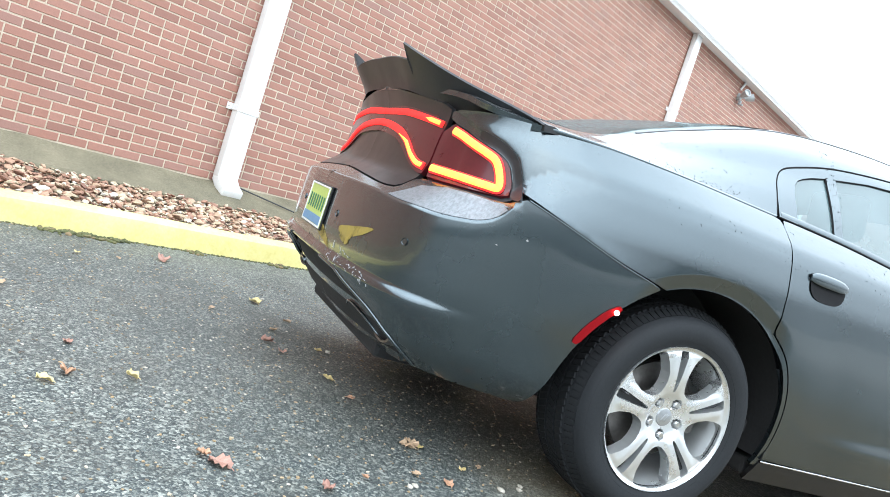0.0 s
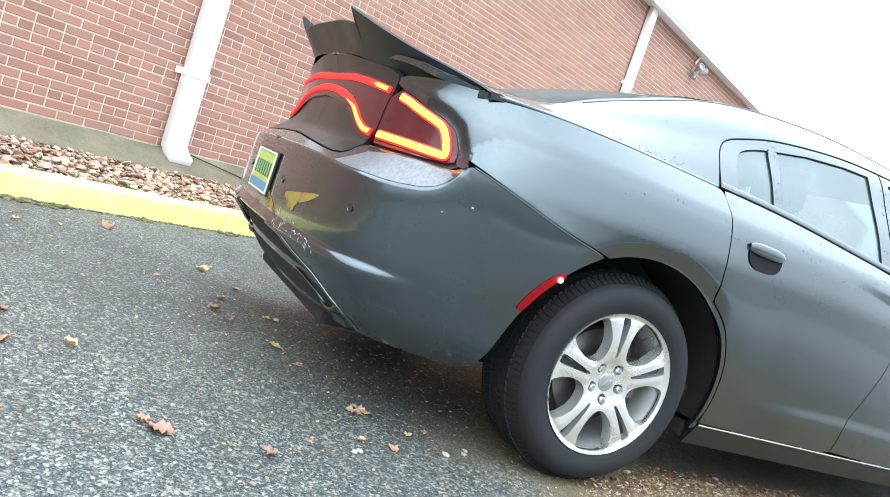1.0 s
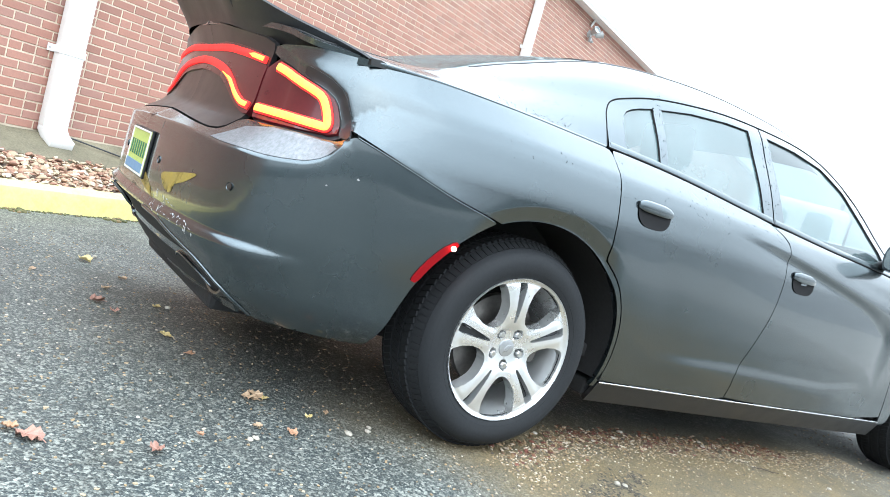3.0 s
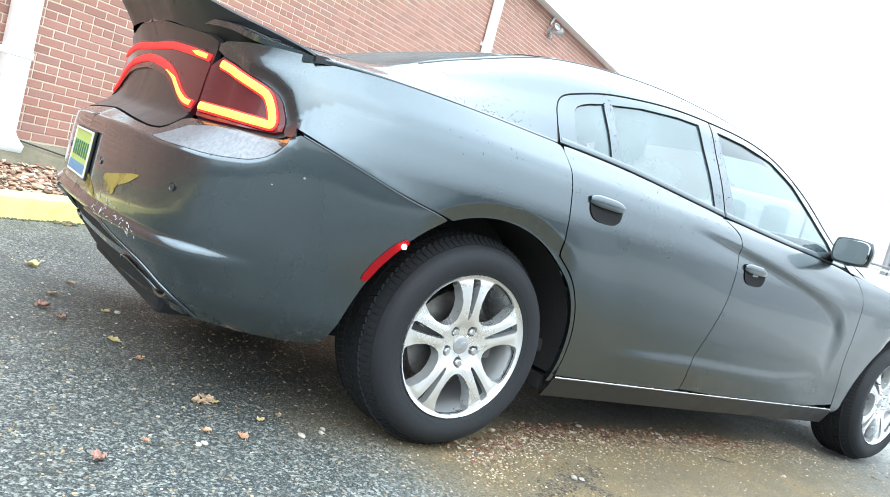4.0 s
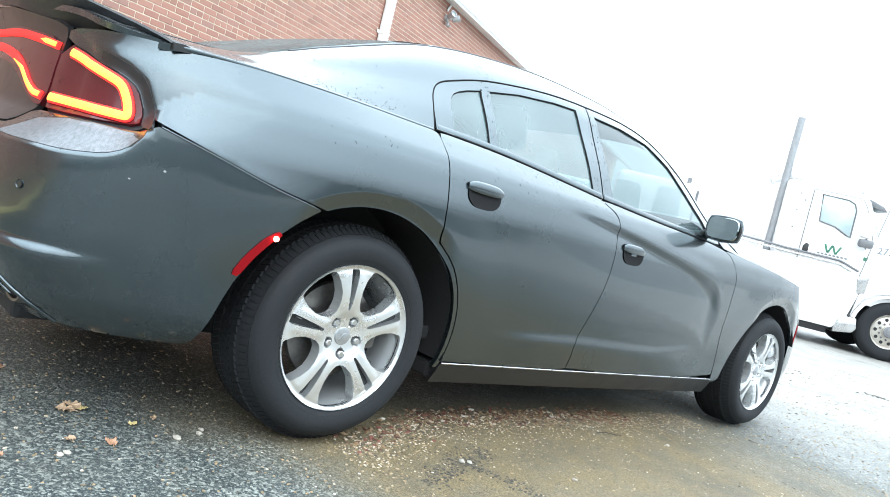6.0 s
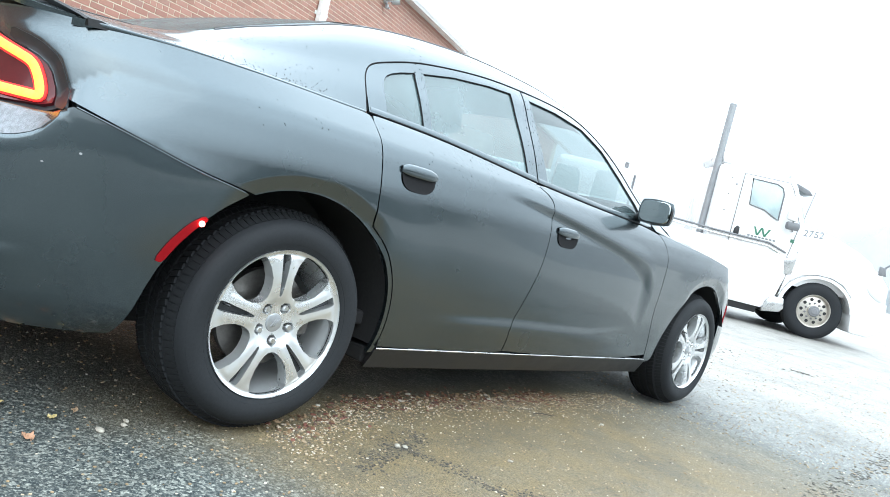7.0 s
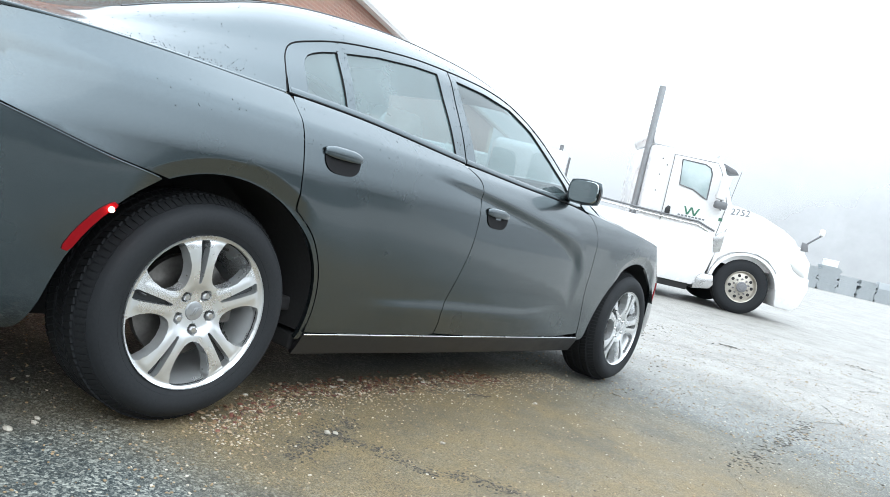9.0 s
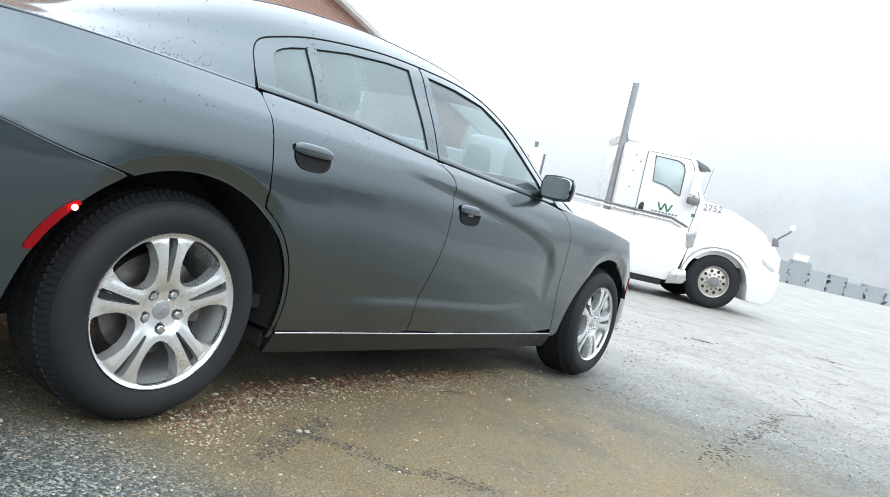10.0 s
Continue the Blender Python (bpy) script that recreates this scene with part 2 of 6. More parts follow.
mirrored.links.new(span(mirrored.nodes, mirrored.links, cloud(mirrored.nodes, mirrored.links, place(mirrored.nodes, mirrored.links), 13.0, 4.0, 0.6), 0.30, 0.52), mirrored.nodes["Principled BSDF"].inputs["Alpha"])

DROP = shader("water_drop")
DROP[3].inputs["IOR"].default_value, DROP[3].inputs["Roughness"].default_value = 1.33, 0.04
DROP[3].inputs["Base Color"].default_value = (0.05, 0.06, 0.065, 1)

# ---- building tools ----
def curve(xs, ys):
    """A smooth function through the points (xs, ys)."""
    xs, ys = np.asarray(xs, float), np.asarray(ys, float)
    h = np.diff(xs)
    s = np.diff(ys) / h
    m = np.empty_like(ys)
    m[0], m[-1] = s[0], s[-1]
    m[1:-1] = (s[:-1] * h[1:] + s[1:] * h[:-1]) / (h[:-1] + h[1:])
    m[1:-1][s[:-1] * s[1:] <= 0] = 0

    def f(x):
        x = np.clip(np.asarray(x, float), xs[0], xs[-1])
        i = np.clip(np.searchsorted(xs, x) - 1, 0, len(h) - 1)
        t = (x - xs[i]) / h[i]
        return ((1 + 2 * t) * (1 - t) ** 2 * ys[i] + t * (1 - t) ** 2 * h[i] * m[i]
                + t * t * (3 - 2 * t) * ys[i + 1] + t * t * (t - 1) * h[i] * m[i + 1])
    return f


def step(a, b, x):
    t = np.clip((np.asarray(x, float) - a) / (b - a), 0, 1)
    return t * t * (3 - 2 * t)


def link(name, data, material, parent=None, label="", smooth=False):
    """An object of a bmesh or a mesh, with its material, under its parent."""
    if isinstance(data, bmesh.types.BMesh):
        me = bpy.data.meshes.new(name)
        bmesh.ops.recalc_face_normals(data, faces=data.faces)
        data.to_mesh(me)
        data.free()
    else:
        me = data
    if smooth:
        me.shade_smooth()
        me.set_sharp_from_angle(angle=radians(smooth if smooth is not True else 35))
    for m in material if isinstance(material, (list, tuple)) else [material]:
        me.materials.append(m)
    ob = new(name, me)
    if parent:
        ob.parent = parent
    return tagged(ob, label)


def part(name, bm, material, parent, label="", smooth=False):
    return link(name, bm, material, parent, label, smooth)


def thing(name, label, category, at=None, group="", kind=""):
    ob = new(name)
    ob.empty_display_size = 0.1
    if at is not None:
        ob.matrix_world = at
    return tagged(ob, label, category, group, kind)


def box(bm, size, at=(0, 0, 0), bevel=0.0, turn=None, segments=2):
    """Adds a box with rounded edges to bm."""
    m = Matrix.Translation(at) @ (turn.to_4x4() if turn else Matrix()) @ Matrix.Diagonal((*size, 1))
    made = bmesh.ops.create_cube(bm, size=1, matrix=m)["verts"]
    if bevel:
        edges = list({e for v in made for e in v.link_edges})
        bmesh.ops.bevel(bm, geom=edges, offset=bevel, segments=segments, affect="EDGES", profile=0.5)
    return bm


def tube(bm, points, radius, sides=10, closed=False, caps=True, squash=1.0):
    """Adds a tube along points."""
    pts = [Vector(p) for p in points]
    rings, n = [], len(pts)
    up = Vector((0, 0, 1))
    for i, p in enumerate(pts):
        a, b = pts[i - 1] if i or closed else p, pts[(i + 1) % n] if i < n - 1 or closed else p
        d = (b - a).normalized()
        if abs(d.dot(up)) > 0.95:
            up = Vector((1, 0, 0))
        s = d.cross(up).normalized()
        up = s.cross(d).normalized()
        r = radius[i] if isinstance(radius, (list, tuple)) else radius
        rings.append([bm.verts.new(p + r * (math.cos(2 * math.pi * k / sides) * s + squash * math.sin(2 * math.pi * k / sides) * up)) for k in range(sides)])
    for i in range(n if closed else n - 1):
        a, b = rings[i], rings[(i + 1) % n]
        for k in range(sides):
            bm.faces.new((a[k], a[(k + 1) % sides], b[(k + 1) % sides], b[k]))
    if caps and not closed:
        bm.faces.new(rings[0][::-1])
        bm.faces.new(rings[-1])
    return bm


def revolve(bm, profile, axis="y", sides=64, closed=False):
    """Turns a profile of (radius, along) round an axis."""
    rings = []
    for k in range(sides):
        a = 2 * math.pi * k / sides
        c, s = math.cos(a), math.sin(a)
        rings.append([bm.verts.new({"y": (r * c, y, r * s), "x": (y, r * c, r * s), "z": (r * c, r * s, y)}[axis]) for r, y in profile])
    n = len(profile)
    for k in range(sides):
        a, b = rings[k], rings[(k + 1) % sides]
        for i in range(n if closed else n - 1):
            bm.faces.new((a[i], a[(i + 1) % n], b[(i + 1) % n], b[i]))
    return bm


def prism(bm, outline, depth, frame_matrix=None, bevel=0.0):
    """Adds a flat outline in the xz plane, pushed depth along y."""
    m = frame_matrix or Matrix()
    a = [bm.verts.new(m @ Vector((x, 0, z))) for x, z in outline]
    b = [bm.verts.new(m @ Vector((x, depth, z))) for x, z in outline]
    n = len(a)
    faces = [bm.faces.new(a[::-1]), bm.faces.new(b)]
    faces += [bm.faces.new((a[i], a[(i + 1) % n], b[(i + 1) % n], b[i])) for i in range(n)]
    if bevel:
        edges = list({e for f in faces for e in f.edges})
        bmesh.ops.bevel(bm, geom=edges, offset=bevel, segments=2, affect="EDGES", profile=0.5)
    return bm


def rounded(loop, times=2, keep=None):
    """Cuts the corners of a closed outline, but for those on the middle line at x = keep."""
    p = np.asarray(loop, float)
    for _ in range(times):
        out = []
        for a, b, c in zip(np.roll(p, 1, 0), p, np.roll(p, -1, 0)):
            if keep is not None and abs(b[0] - keep) < 1e-6:
                out.append(b)
            else:
                out += [0.2 * a + 0.8 * b, 0.8 * b + 0.2 * c]
        p = np.array(out)
    return p


def dense(loop, gap, closed=True):
    """The outline with no edge longer than gap."""
    p = np.asarray(loop, float)
    out = []
    for i in range(len(p) if closed else len(p) - 1):
        a, b = p[i], p[(i + 1) % len(p)]
        n = max(1, int(np.ceil(np.hypot(*(b - a)) / gap)))
        out += [a + (b - a) * k / n for k in range(n)]
    if not closed:
        out.append(p[-1])
    return np.array(out)


def inside(loop, q):
    x, y = q[:, 0], q[:, 1]
    hit = np.zeros(len(q), bool)
    for a, b in zip(loop, np.roll(loop, -1, 0)):
        cross = (a[1] > y) != (b[1] > y)
        hit ^= cross & (x < (b[0] - a[0]) * (y - a[1]) / (b[1] - a[1] + 1e-12) + a[0])
    return hit


def fill(loops, grid, lines=()):
    """Triangles over the first loop, less the others, with edges along the lines. Gives points, triangles and border edges."""
    lines = [q for q in (dense(p, grid * 1.2, False) for p in lines)]
    lines = [q[inside(np.asarray(loops[0], float), q)] for q in lines]
    lines = [q for q in lines if len(q) > 1]
    loops = [dense(p, grid * 0.9) for p in loops]
    lo, hi = loops[0].min(0), loops[0].max(0)
    gx, gy = np.meshgrid(np.arange(lo[0] + grid / 2, hi[0], grid), np.arange(lo[1] + grid / 2, hi[1], grid))
    q = np.stack([gx.ravel(), gy.ravel()], 1)
    q[:, 0] += 0.25 * grid * ((np.arange(len(q)) // gx.shape[1]) % 2)
    keep = inside(loops[0], q)
    for p in loops[1:]:
        keep &= ~inside(p, q)
    q = q[keep]
    border = np.concatenate(loops)
    lines = [p[np.min(np.hypot(p[:, None, 0] - border[None, :, 0], p[:, None, 1] - border[None, :, 1]), axis=1) > grid * .5] for p in lines]
    border = np.concatenate([border] + lines)
    if len(q):
        near = np.full(len(q), 9.0)
        for b in border:
            near = np.minimum(near, np.hypot(*(q - b).T))
        q = q[near > 0.55 * grid]
    edges, k = [], 0
    for p in loops:
        n = len(p)
        edges += [(k + i, k + (i + 1) % n) for i in range(n)]
        k += n
    for p in lines:
        edges += [(k + i, k + i + 1) for i in range(len(p) - 1) if np.hypot(*(p[i + 1] - p[i])) < grid * 1.6]
        k += len(p)
    from mathutils.geometry import delaunay_2d_cdt
    v, _, f, *_ = delaunay_2d_cdt([Vector(p) for p in np.concatenate([border, q])], edges, [], 0, 1e-6)
    v = np.array([tuple(p) for p in v])
    f = np.array([t for t in f if len(t) == 3])
    mid = v[f].mean(1)
    ok = inside(loops[0], mid)
    for p in loops[1:]:
        ok &= ~inside(p, mid)
    f = f[ok]
    seen = {}
    for t in f:
        for a, b in ((t[0], t[1]), (t[1], t[2]), (t[2], t[0])):
            seen[(a, b)] = 1
    rim = [(a, b) for a, b in seen if (b, a) not in seen]
    return v, f, rim


def sheet(surface, loops, grid=0.03, depth=0.016, lift=0.0, mirror=False, both=False, heart=(1.2, 0, 0.6), lines=()):
    """A mesh of part of a curved surface, with its edges turned inwards. mirror: for the car's other side; both: the two as one mesh."""
    v, f, rim = fill(loops, grid, lines)
    e = 1.2e-3
    p = surface(v[:, 0], v[:, 1])
    n = np.cross(surface(v[:, 0] + e, v[:, 1]) - surface(v[:, 0] - e, v[:, 1]), surface(v[:, 0], v[:, 1] + e) - surface(v[:, 0], v[:, 1] - e))
    n /= np.linalg.norm(n, axis=1)[:, None] + 1e-12
    out = ((p - np.array(heart)) * n).sum(1)
    if np.median(out) < 0:
        n, f, rim = -n, f[:, ::-1], [(b, a) for a, b in rim]
    p = p + lift * n
    ids = sorted({i for r in rim for i in r})
    at = {i: k for k, i in enumerate(ids)}
    side = np.zeros((len(ids), 3))
    for a, b in rim:
        d = np.cross(p[b] - p[a], n[a])
        side[at[a]] += d
        side[at[b]] += d
    side /= np.linalg.norm(side, axis=1)[:, None] + 1e-12
    n0, m = len(p), len(ids)
    verts = np.concatenate([p, p[ids], p[ids] - depth * n[ids]])
    norms = np.concatenate([n, side, side])
    faces = [tuple(t) for t in f] + [(n0 + at[a], n0 + m + at[a], n0 + m + at[b], n0 + at[b]) for a, b in rim]
    if mirror or both:
        flip = np.array([1, -1, 1])
        v2, n2, f2 = verts * flip, norms * flip, [t[::-1] for t in faces]
        if both:
            f2 = [tuple(i + len(verts) for i in t) for t in f2]
            verts, norms, faces = np.concatenate([verts, v2]), np.concatenate([norms, n2]), faces + f2
        else:
            verts, norms, faces = v2, n2, f2
    me = bpy.data.meshes.new("sheet")
    me.from_pydata(verts.tolist(), [], [[int(i) for i in t] for t in faces])
    me.update()
    me.shade_smooth()
    me.normals_split_custom_set_from_vertices(norms.tolist())
    return me


def ribbon(surface, line, width, height, lift=0.0, mirror=False, closed=False, both=False):
    """A strip with a rounded top along a line on a surface."""
    q = dense(line, 0.03, closed)
    e = 2e-3
    p = surface(q[:, 0], q[:, 1])
    n = np.cross(surface(q[:, 0] + e, q[:, 1]) - surface(q[:, 0] - e, q[:, 1]), surface(q[:, 0], q[:, 1] + e) - surface(q[:, 0], q[:, 1] - e))
    n /= np.linalg.norm(n, axis=1)[:, None] + 1e-12
    if np.median(((p - np.array((1.2, 0, 0.6))) * n).sum(1)) < 0:
        n = -n
    d = np.roll(p, -1, 0) - np.roll(p, 1, 0)
    if not closed:
        d[0], d[-1] = p[1] - p[0], p[-1] - p[-2]
    s = np.cross(d, n)
    s /= np.linalg.norm(s, axis=1)[:, None] + 1e-12
    p = p + lift * n
    w = width(np.linspace(0, 1, len(p)))[:, None] if callable(width) else width
    rows = [p - s * w / 2 - 0.006 * n, p - s * w / 2 + height * 0.4 * n, p - s * w * 0.3 + height * n, p + s * w * 0.3 + height * n,
            p + s * w / 2 + height * 0.4 * n, p + s * w / 2 - 0.006 * n]
    bm = bmesh.new()
    for flip in ([1, -1] if both else [-1 if mirror else 1]):
        vs = [[bm.verts.new((r[i][0], flip * r[i][1], r[i][2])) for r in rows] for i in range(len(p))]
        for i in range(len(p) if closed else len(p) - 1):
            a, b = vs[i], vs[(i + 1) % len(p)]
            for k in range(5):
                bm.faces.new((a[k], a[k + 1], b[k + 1], b[k]))
        if not closed:
            bm.faces.new(vs[0][::-1])
            bm.faces.new(vs[-1])
    return bm

# ---- ground, kerb, building ----
ALONG, ACROSS = Vector((math.cos(TURN), math.sin(TURN), 0)), Vector((-math.sin(TURN), math.cos(TURN), 0))
SITE = Matrix.Translation(CORNER) @ Matrix.Rotation(TURN, 4, "Z")      # x along the kerb, y towards the wall
FALLS = curve([-400, -8, -4, 0, 4.5, 7, 9.5, 13.5, 20, 30, 900], [-5, -5, -3.8, 0, 4.5, 5.8, 6.3, 6.76, 7.0, 7.2, 7.2])


def ground_z(x, y):
    s = (x - CORNER.x) * ALONG.x + (y - CORNER.y) * ALONG.y
    c = (x - CORNER.x) * ACROSS.x + (y - CORNER.y) * ACROSS.y
    return -math.tan(FALL) * FALLS(s) * (1 - step(-1.25, -0.15, c))


def build_ground():
    def ticks(lo, hi):
        near = np.arange(lo, hi + 1e-6, 0.25)
        far = np.array([1, 2.5, 5, 10, 20, 40, 80, 160, 320, 640])
        return np.r_[lo - far[::-1], near, hi + far]
    xs, ys = ticks(-6, 18), ticks(-8, 6)
    gx, gy = np.meshgrid(xs, ys, indexing="ij")
    gz = ground_z(gx, gy)
    n, k = gx.shape
    me = bpy.data.meshes.new("ground")
    faces = [(i * k + j, (i + 1) * k + j, (i + 1) * k + j + 1, i * k + j + 1) for i in range(n - 1) for j in range(k - 1)]
    me.from_pydata(np.stack([gx, gy, gz], -1).reshape(-1, 3).tolist(), [], faces)
    me.shade_smooth()
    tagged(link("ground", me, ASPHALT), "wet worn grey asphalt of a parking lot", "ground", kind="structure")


build_ground()

KERB_LONG = (-22.0, 34.0)
kerb = thing("kerb", "worn yellow-painted concrete kerb along the gravel bed", "kerb", SITE, kind="structure")
x = KERB_LONG[0]
while x < KERB_LONG[1]:
    long = 16.0
    bm = bmesh.new()
    outline = [(0.0, -0.25), (0.012, 0.085), (0.022, 0.115), (0.045, 0.128), (0.14, 0.132), (0.155, 0.122), (0.155, -0.25)]
    stations = np.linspace(x, x + long - 0.012, 220)
    rows = []
    for s in stations:
        w = 0.006 * noise.noise((s * 1.3, 0, 0)) + 0.003 * noise.noise((s * 7, 3, 0))
        rows.append([bm.verts.new((s, a + w + 0.002 * noise.noise((s * 15, a * 40, b * 40)), b + w * 0.5 + 0.003 * noise.noise((s * 11, a * 30, b * 30)))) for a, b in outline])
    for r, q in zip(rows, rows[1:]):
        for i in range(len(outline) - 1):
            bm.faces.new((r[i], q[i], q[i + 1], r[i + 1]))
    bm.faces.new(rows[0])
    bm.faces.new(rows[-1][::-1])
    part("kerb_stone", bm, YELLOW, kerb, smooth=True)
    x += long

WALL_Y, WALL_TOP, BASE = 1.8, 4.19, 0.245
LONG = (-22.0, 34.0)
bm = bmesh.new()
box(bm, (LONG[1] - LONG[0], 0.25, WALL_TOP + 0.3), ((LONG[0] + LONG[1]) / 2, WALL_Y + 0.004 + 0.125, (WALL_TOP - 0.3) / 2))
wall = link("wall_brick", bm, MORTAR)
wall.matrix_world = SITE
tagged(wall, "red brick wall with pale raised mortar joints", "wall", kind="structure")

# concrete foot of the wall, sloping a little towards the gravel
bm = bmesh.new()
outline = [(WALL_Y + 0.006, BASE), (WALL_Y - 0.05, BASE - 0.008), (WALL_Y - 0.09, BASE - 0.035), (WALL_Y - 0.34, 0.125), (WALL_Y - 0.36, 0.105), (WALL_Y - 0.36, -0.2), (WALL_Y + 0.006, -0.2)]
rows = []
for s in np.linspace(LONG[0], LONG[1], 480):
    rows.append([bm.verts.new((s, a + 0.012 * noise.noise((s * 2.3, i, 1)) * (0 < i < 5), b + 0.008 * noise.noise((s * 3.1, i * 2, 4)) * (i < 5))) for i, (a, b) in enumerate(outline)])
for r, q in zip(rows, rows[1:]):
    for i in range(len(outline) - 1):
        bm.faces.new((r[i], q[i], q[i + 1], r[i + 1]))
foot = link("foundation", bm, CONCRETE, smooth=True)
foot.matrix_world = SITE
tagged(foot, "weathered concrete footing with mossy stains under brick", "foundation", kind="structure")

bm = bmesh.new()
box(bm, (LONG[1] - LONG[0], 1.5, 0.3), ((LONG[0] + LONG[1]) / 2, 0.75 + 0.1, -0.085))
bed = link("soil", bm, surface_mat("dark_soil", (0.07, 0.05, 0.036), (0.13, 0.09, 0.065), (0.85, 0.95), bump=0.5))
bed.matrix_world = SITE
tagged(bed, "dark damp soil under decorative gravel", "soil", kind="structure")

# eave, gutter
bm = bmesh.new()
box(bm, (LONG[1] - LONG[0], 0.13, 0.02), ((LONG[0] + LONG[1]) / 2, WALL_Y - 0.062, WALL_TOP + 0.0))
soffit = link("soffit", bm, SOFFIT)
soffit.matrix_world = SITE
tagged(soffit, "pale grey soffit under the eave", "soffit", kind="structure")
gutter = thing("gutter", "white metal gutter along the eave", "gutter", SITE, kind="structure")
profile = [(0.0, 0.0), (-0.09, 0.0), (-0.105, 0.03), (-0.125, 0.06), (-0.13, 0.115), (-0.118, 0.12), (-0.118, 0.11), (-0.108, 0.06), (-0.09, 0.02), (-0.008, 0.01), (-0.008, 0.13), (0.0, 0.13)]
x = LONG[0]
while x < LONG[1]:
    bm = bmesh.new()
    a = [bm.verts.new((x, WALL_Y - 0.115 + p, WALL_TOP - 0.03 + q)) for p, q in profile]
    b = [bm.verts.new((x + 6.0, WALL_Y - 0.115 + p, WALL_TOP - 0.03 + q)) for p, q in profile]
    for i in range(len(a)):
        bm.faces.new((a[i], a[(i + 1) % len(a)], b[(i + 1) % len(a)], b[i]))
    part("gutter_length", bm, WHITE, gutter)
    x += 6.0
bm = bmesh.new()
for a, b, c, d in [((WALL_Y - 0.11, WALL_TOP + 0.05), (WALL_Y + 5.0, WALL_TOP + 0.12), (WALL_Y + 5.0, WALL_TOP + 0.08), (WALL_Y - 0.10, WALL_TOP + 0.02))]:
    ends = [[bm.verts.new((s, p, q)) for p, q in (a, b, c, d)] for s in LONG]
    for i in range(4):
        bm.faces.new((ends[0][i], ends[0][(i + 1) % 4], ends[1][(i + 1) % 4], ends[1][i]))
    bm.faces.new(ends[0]); bm.faces.new(ends[1][::-1])
roof = link("building_roof", bm, GREY)
roof.matrix_world = SITE
tagged(roof, "low grey roof behind the gutter", "roof", kind="structure")


def downspout(at_x):
    ds = thing("downspout", "white square metal downspout on the brick wall", "downspout", SITE @ Matrix.Translation((at_x, 0, 0)), "downspouts on the wall")
    w, d = 0.20, 0.085
    y = WALL_Y - 0.012 - d / 2
    bm = bmesh.new()
    box(bm, (w, d, WALL_TOP - 0.01 - 0.30), (0, y, (WALL_TOP - 0.01 + 0.30) / 2), 0.012)
    part("pipe", bm, WHITE, ds, smooth=True)
    bm = bmesh.new()
    prism(bm, [(y - d / 2, 0.31), (y + d / 2, 0.31), (y + d / 2, 0.27), (y - 0.02, 0.215), (y - 0.155, 0.165), (y - 0.175, 0.225), (y - 0.075, 0.265)], 0.19, Matrix(((0, 1, 0, -0.095), (1, 0, 0, 0), (0, 0, 1, 0), (0, 0, 0, 1))), 0.006)
    part("outlet_elbow", bm, WHITE, ds, smooth=True)
    for z in (0.885, 2.98):
        bm = bmesh.new()
        box(bm, (w + 0.11, 0.004, 0.055), (0, WALL_Y - 0.012, z), 0.001)
        box(bm, (w + 0.012, d + 0.006, 0.05), (0, y - 0.002, z), 0.004)
        part("bracket", bm, WHITE, ds)
        for k in (-1, 1):
            bm = bmesh.new()
            bmesh.ops.create_uvsphere(bm, u_segments=8, v_segments=5, radius=0.008, matrix=Matrix.Translation((k * (w / 2 + 0.035), WALL_Y - 0.016, z)) @ Matrix.Diagonal((1, 0.5, 1, 1)))
            part("screw", bm, STEEL, ds)


for at_x in (2.05, 9.2, 16.72):
    downspout(at_x)


LAMP_GREY = surface_mat("pale_lamp_metal", (.34, .36, .37), (.46, .48, .49), (.35, .5), metal=.3, bump=.03)


def wall_lamp(at_x, z):
    lamp = thing("wall_lamp", "grey metal twin flood lamp under the eave", "wall lamp", SITE @ Matrix.Translation((at_x, WALL_Y - 0.004, z)))
    bm = bmesh.new()
    bmesh.ops.create_cone(bm, cap_ends=True, segments=20, radius1=0.065, radius2=0.05, depth=0.05, matrix=Matrix.Translation((0, -0.025, 0)) @ Matrix.Rotation(radians(90), 4, "X"))
    part("wall_plate", bm, LAMP_GREY, lamp, smooth=True)
    for k in (-1, 1):
        bm = bmesh.new()
        tube(bm, [(0, -0.045, 0), (0.07 * k, -0.09, 0.01), (0.11 * k, -0.13, 0.03)], 0.014, 8)
        part("arm", bm, LAMP_GREY, lamp, smooth=True)
        bm = bmesh.new()
        turn = Matrix.Translation((0.12 * k, -0.15, 0.03)) @ Matrix.Rotation(radians(60), 4, "X") @ Matrix.Rotation(radians(25 * k), 4, "Y")
        revolve(bm, [(0.0, -0.07), (0.035, -0.068), (0.045, -0.04), (0.062, 0.04), (0.066, 0.075), (0.058, 0.075), (0.05, 0.05), (0.0, 0.045)], "z", 18)
        bmesh.ops.transform(bm, matrix=turn, verts=bm.verts)
        part("shade", bm, LAMP_GREY, lamp, smooth=True)
    bm = bmesh.new()
    box(bm, (0.06, 0.05, 0.08), (0.0, -0.06, -0.1), 0.01)
    box(bm, (0.03, 0.05, 0.04), (0.0, -0.1, -0.13), 0.008)
    part("sensor", bm, LAMP_GREY, lamp)
    bm = bmesh.new()
    box(bm, (0.2, 0.02, 0.05), (0.02, -0.02, 0.2), 0.006, Matrix.Rotation(radians(-50), 3, "Y"))
    part("conduit", bm, WHITE, lamp)


wall_lamp(11.45, 3.90)

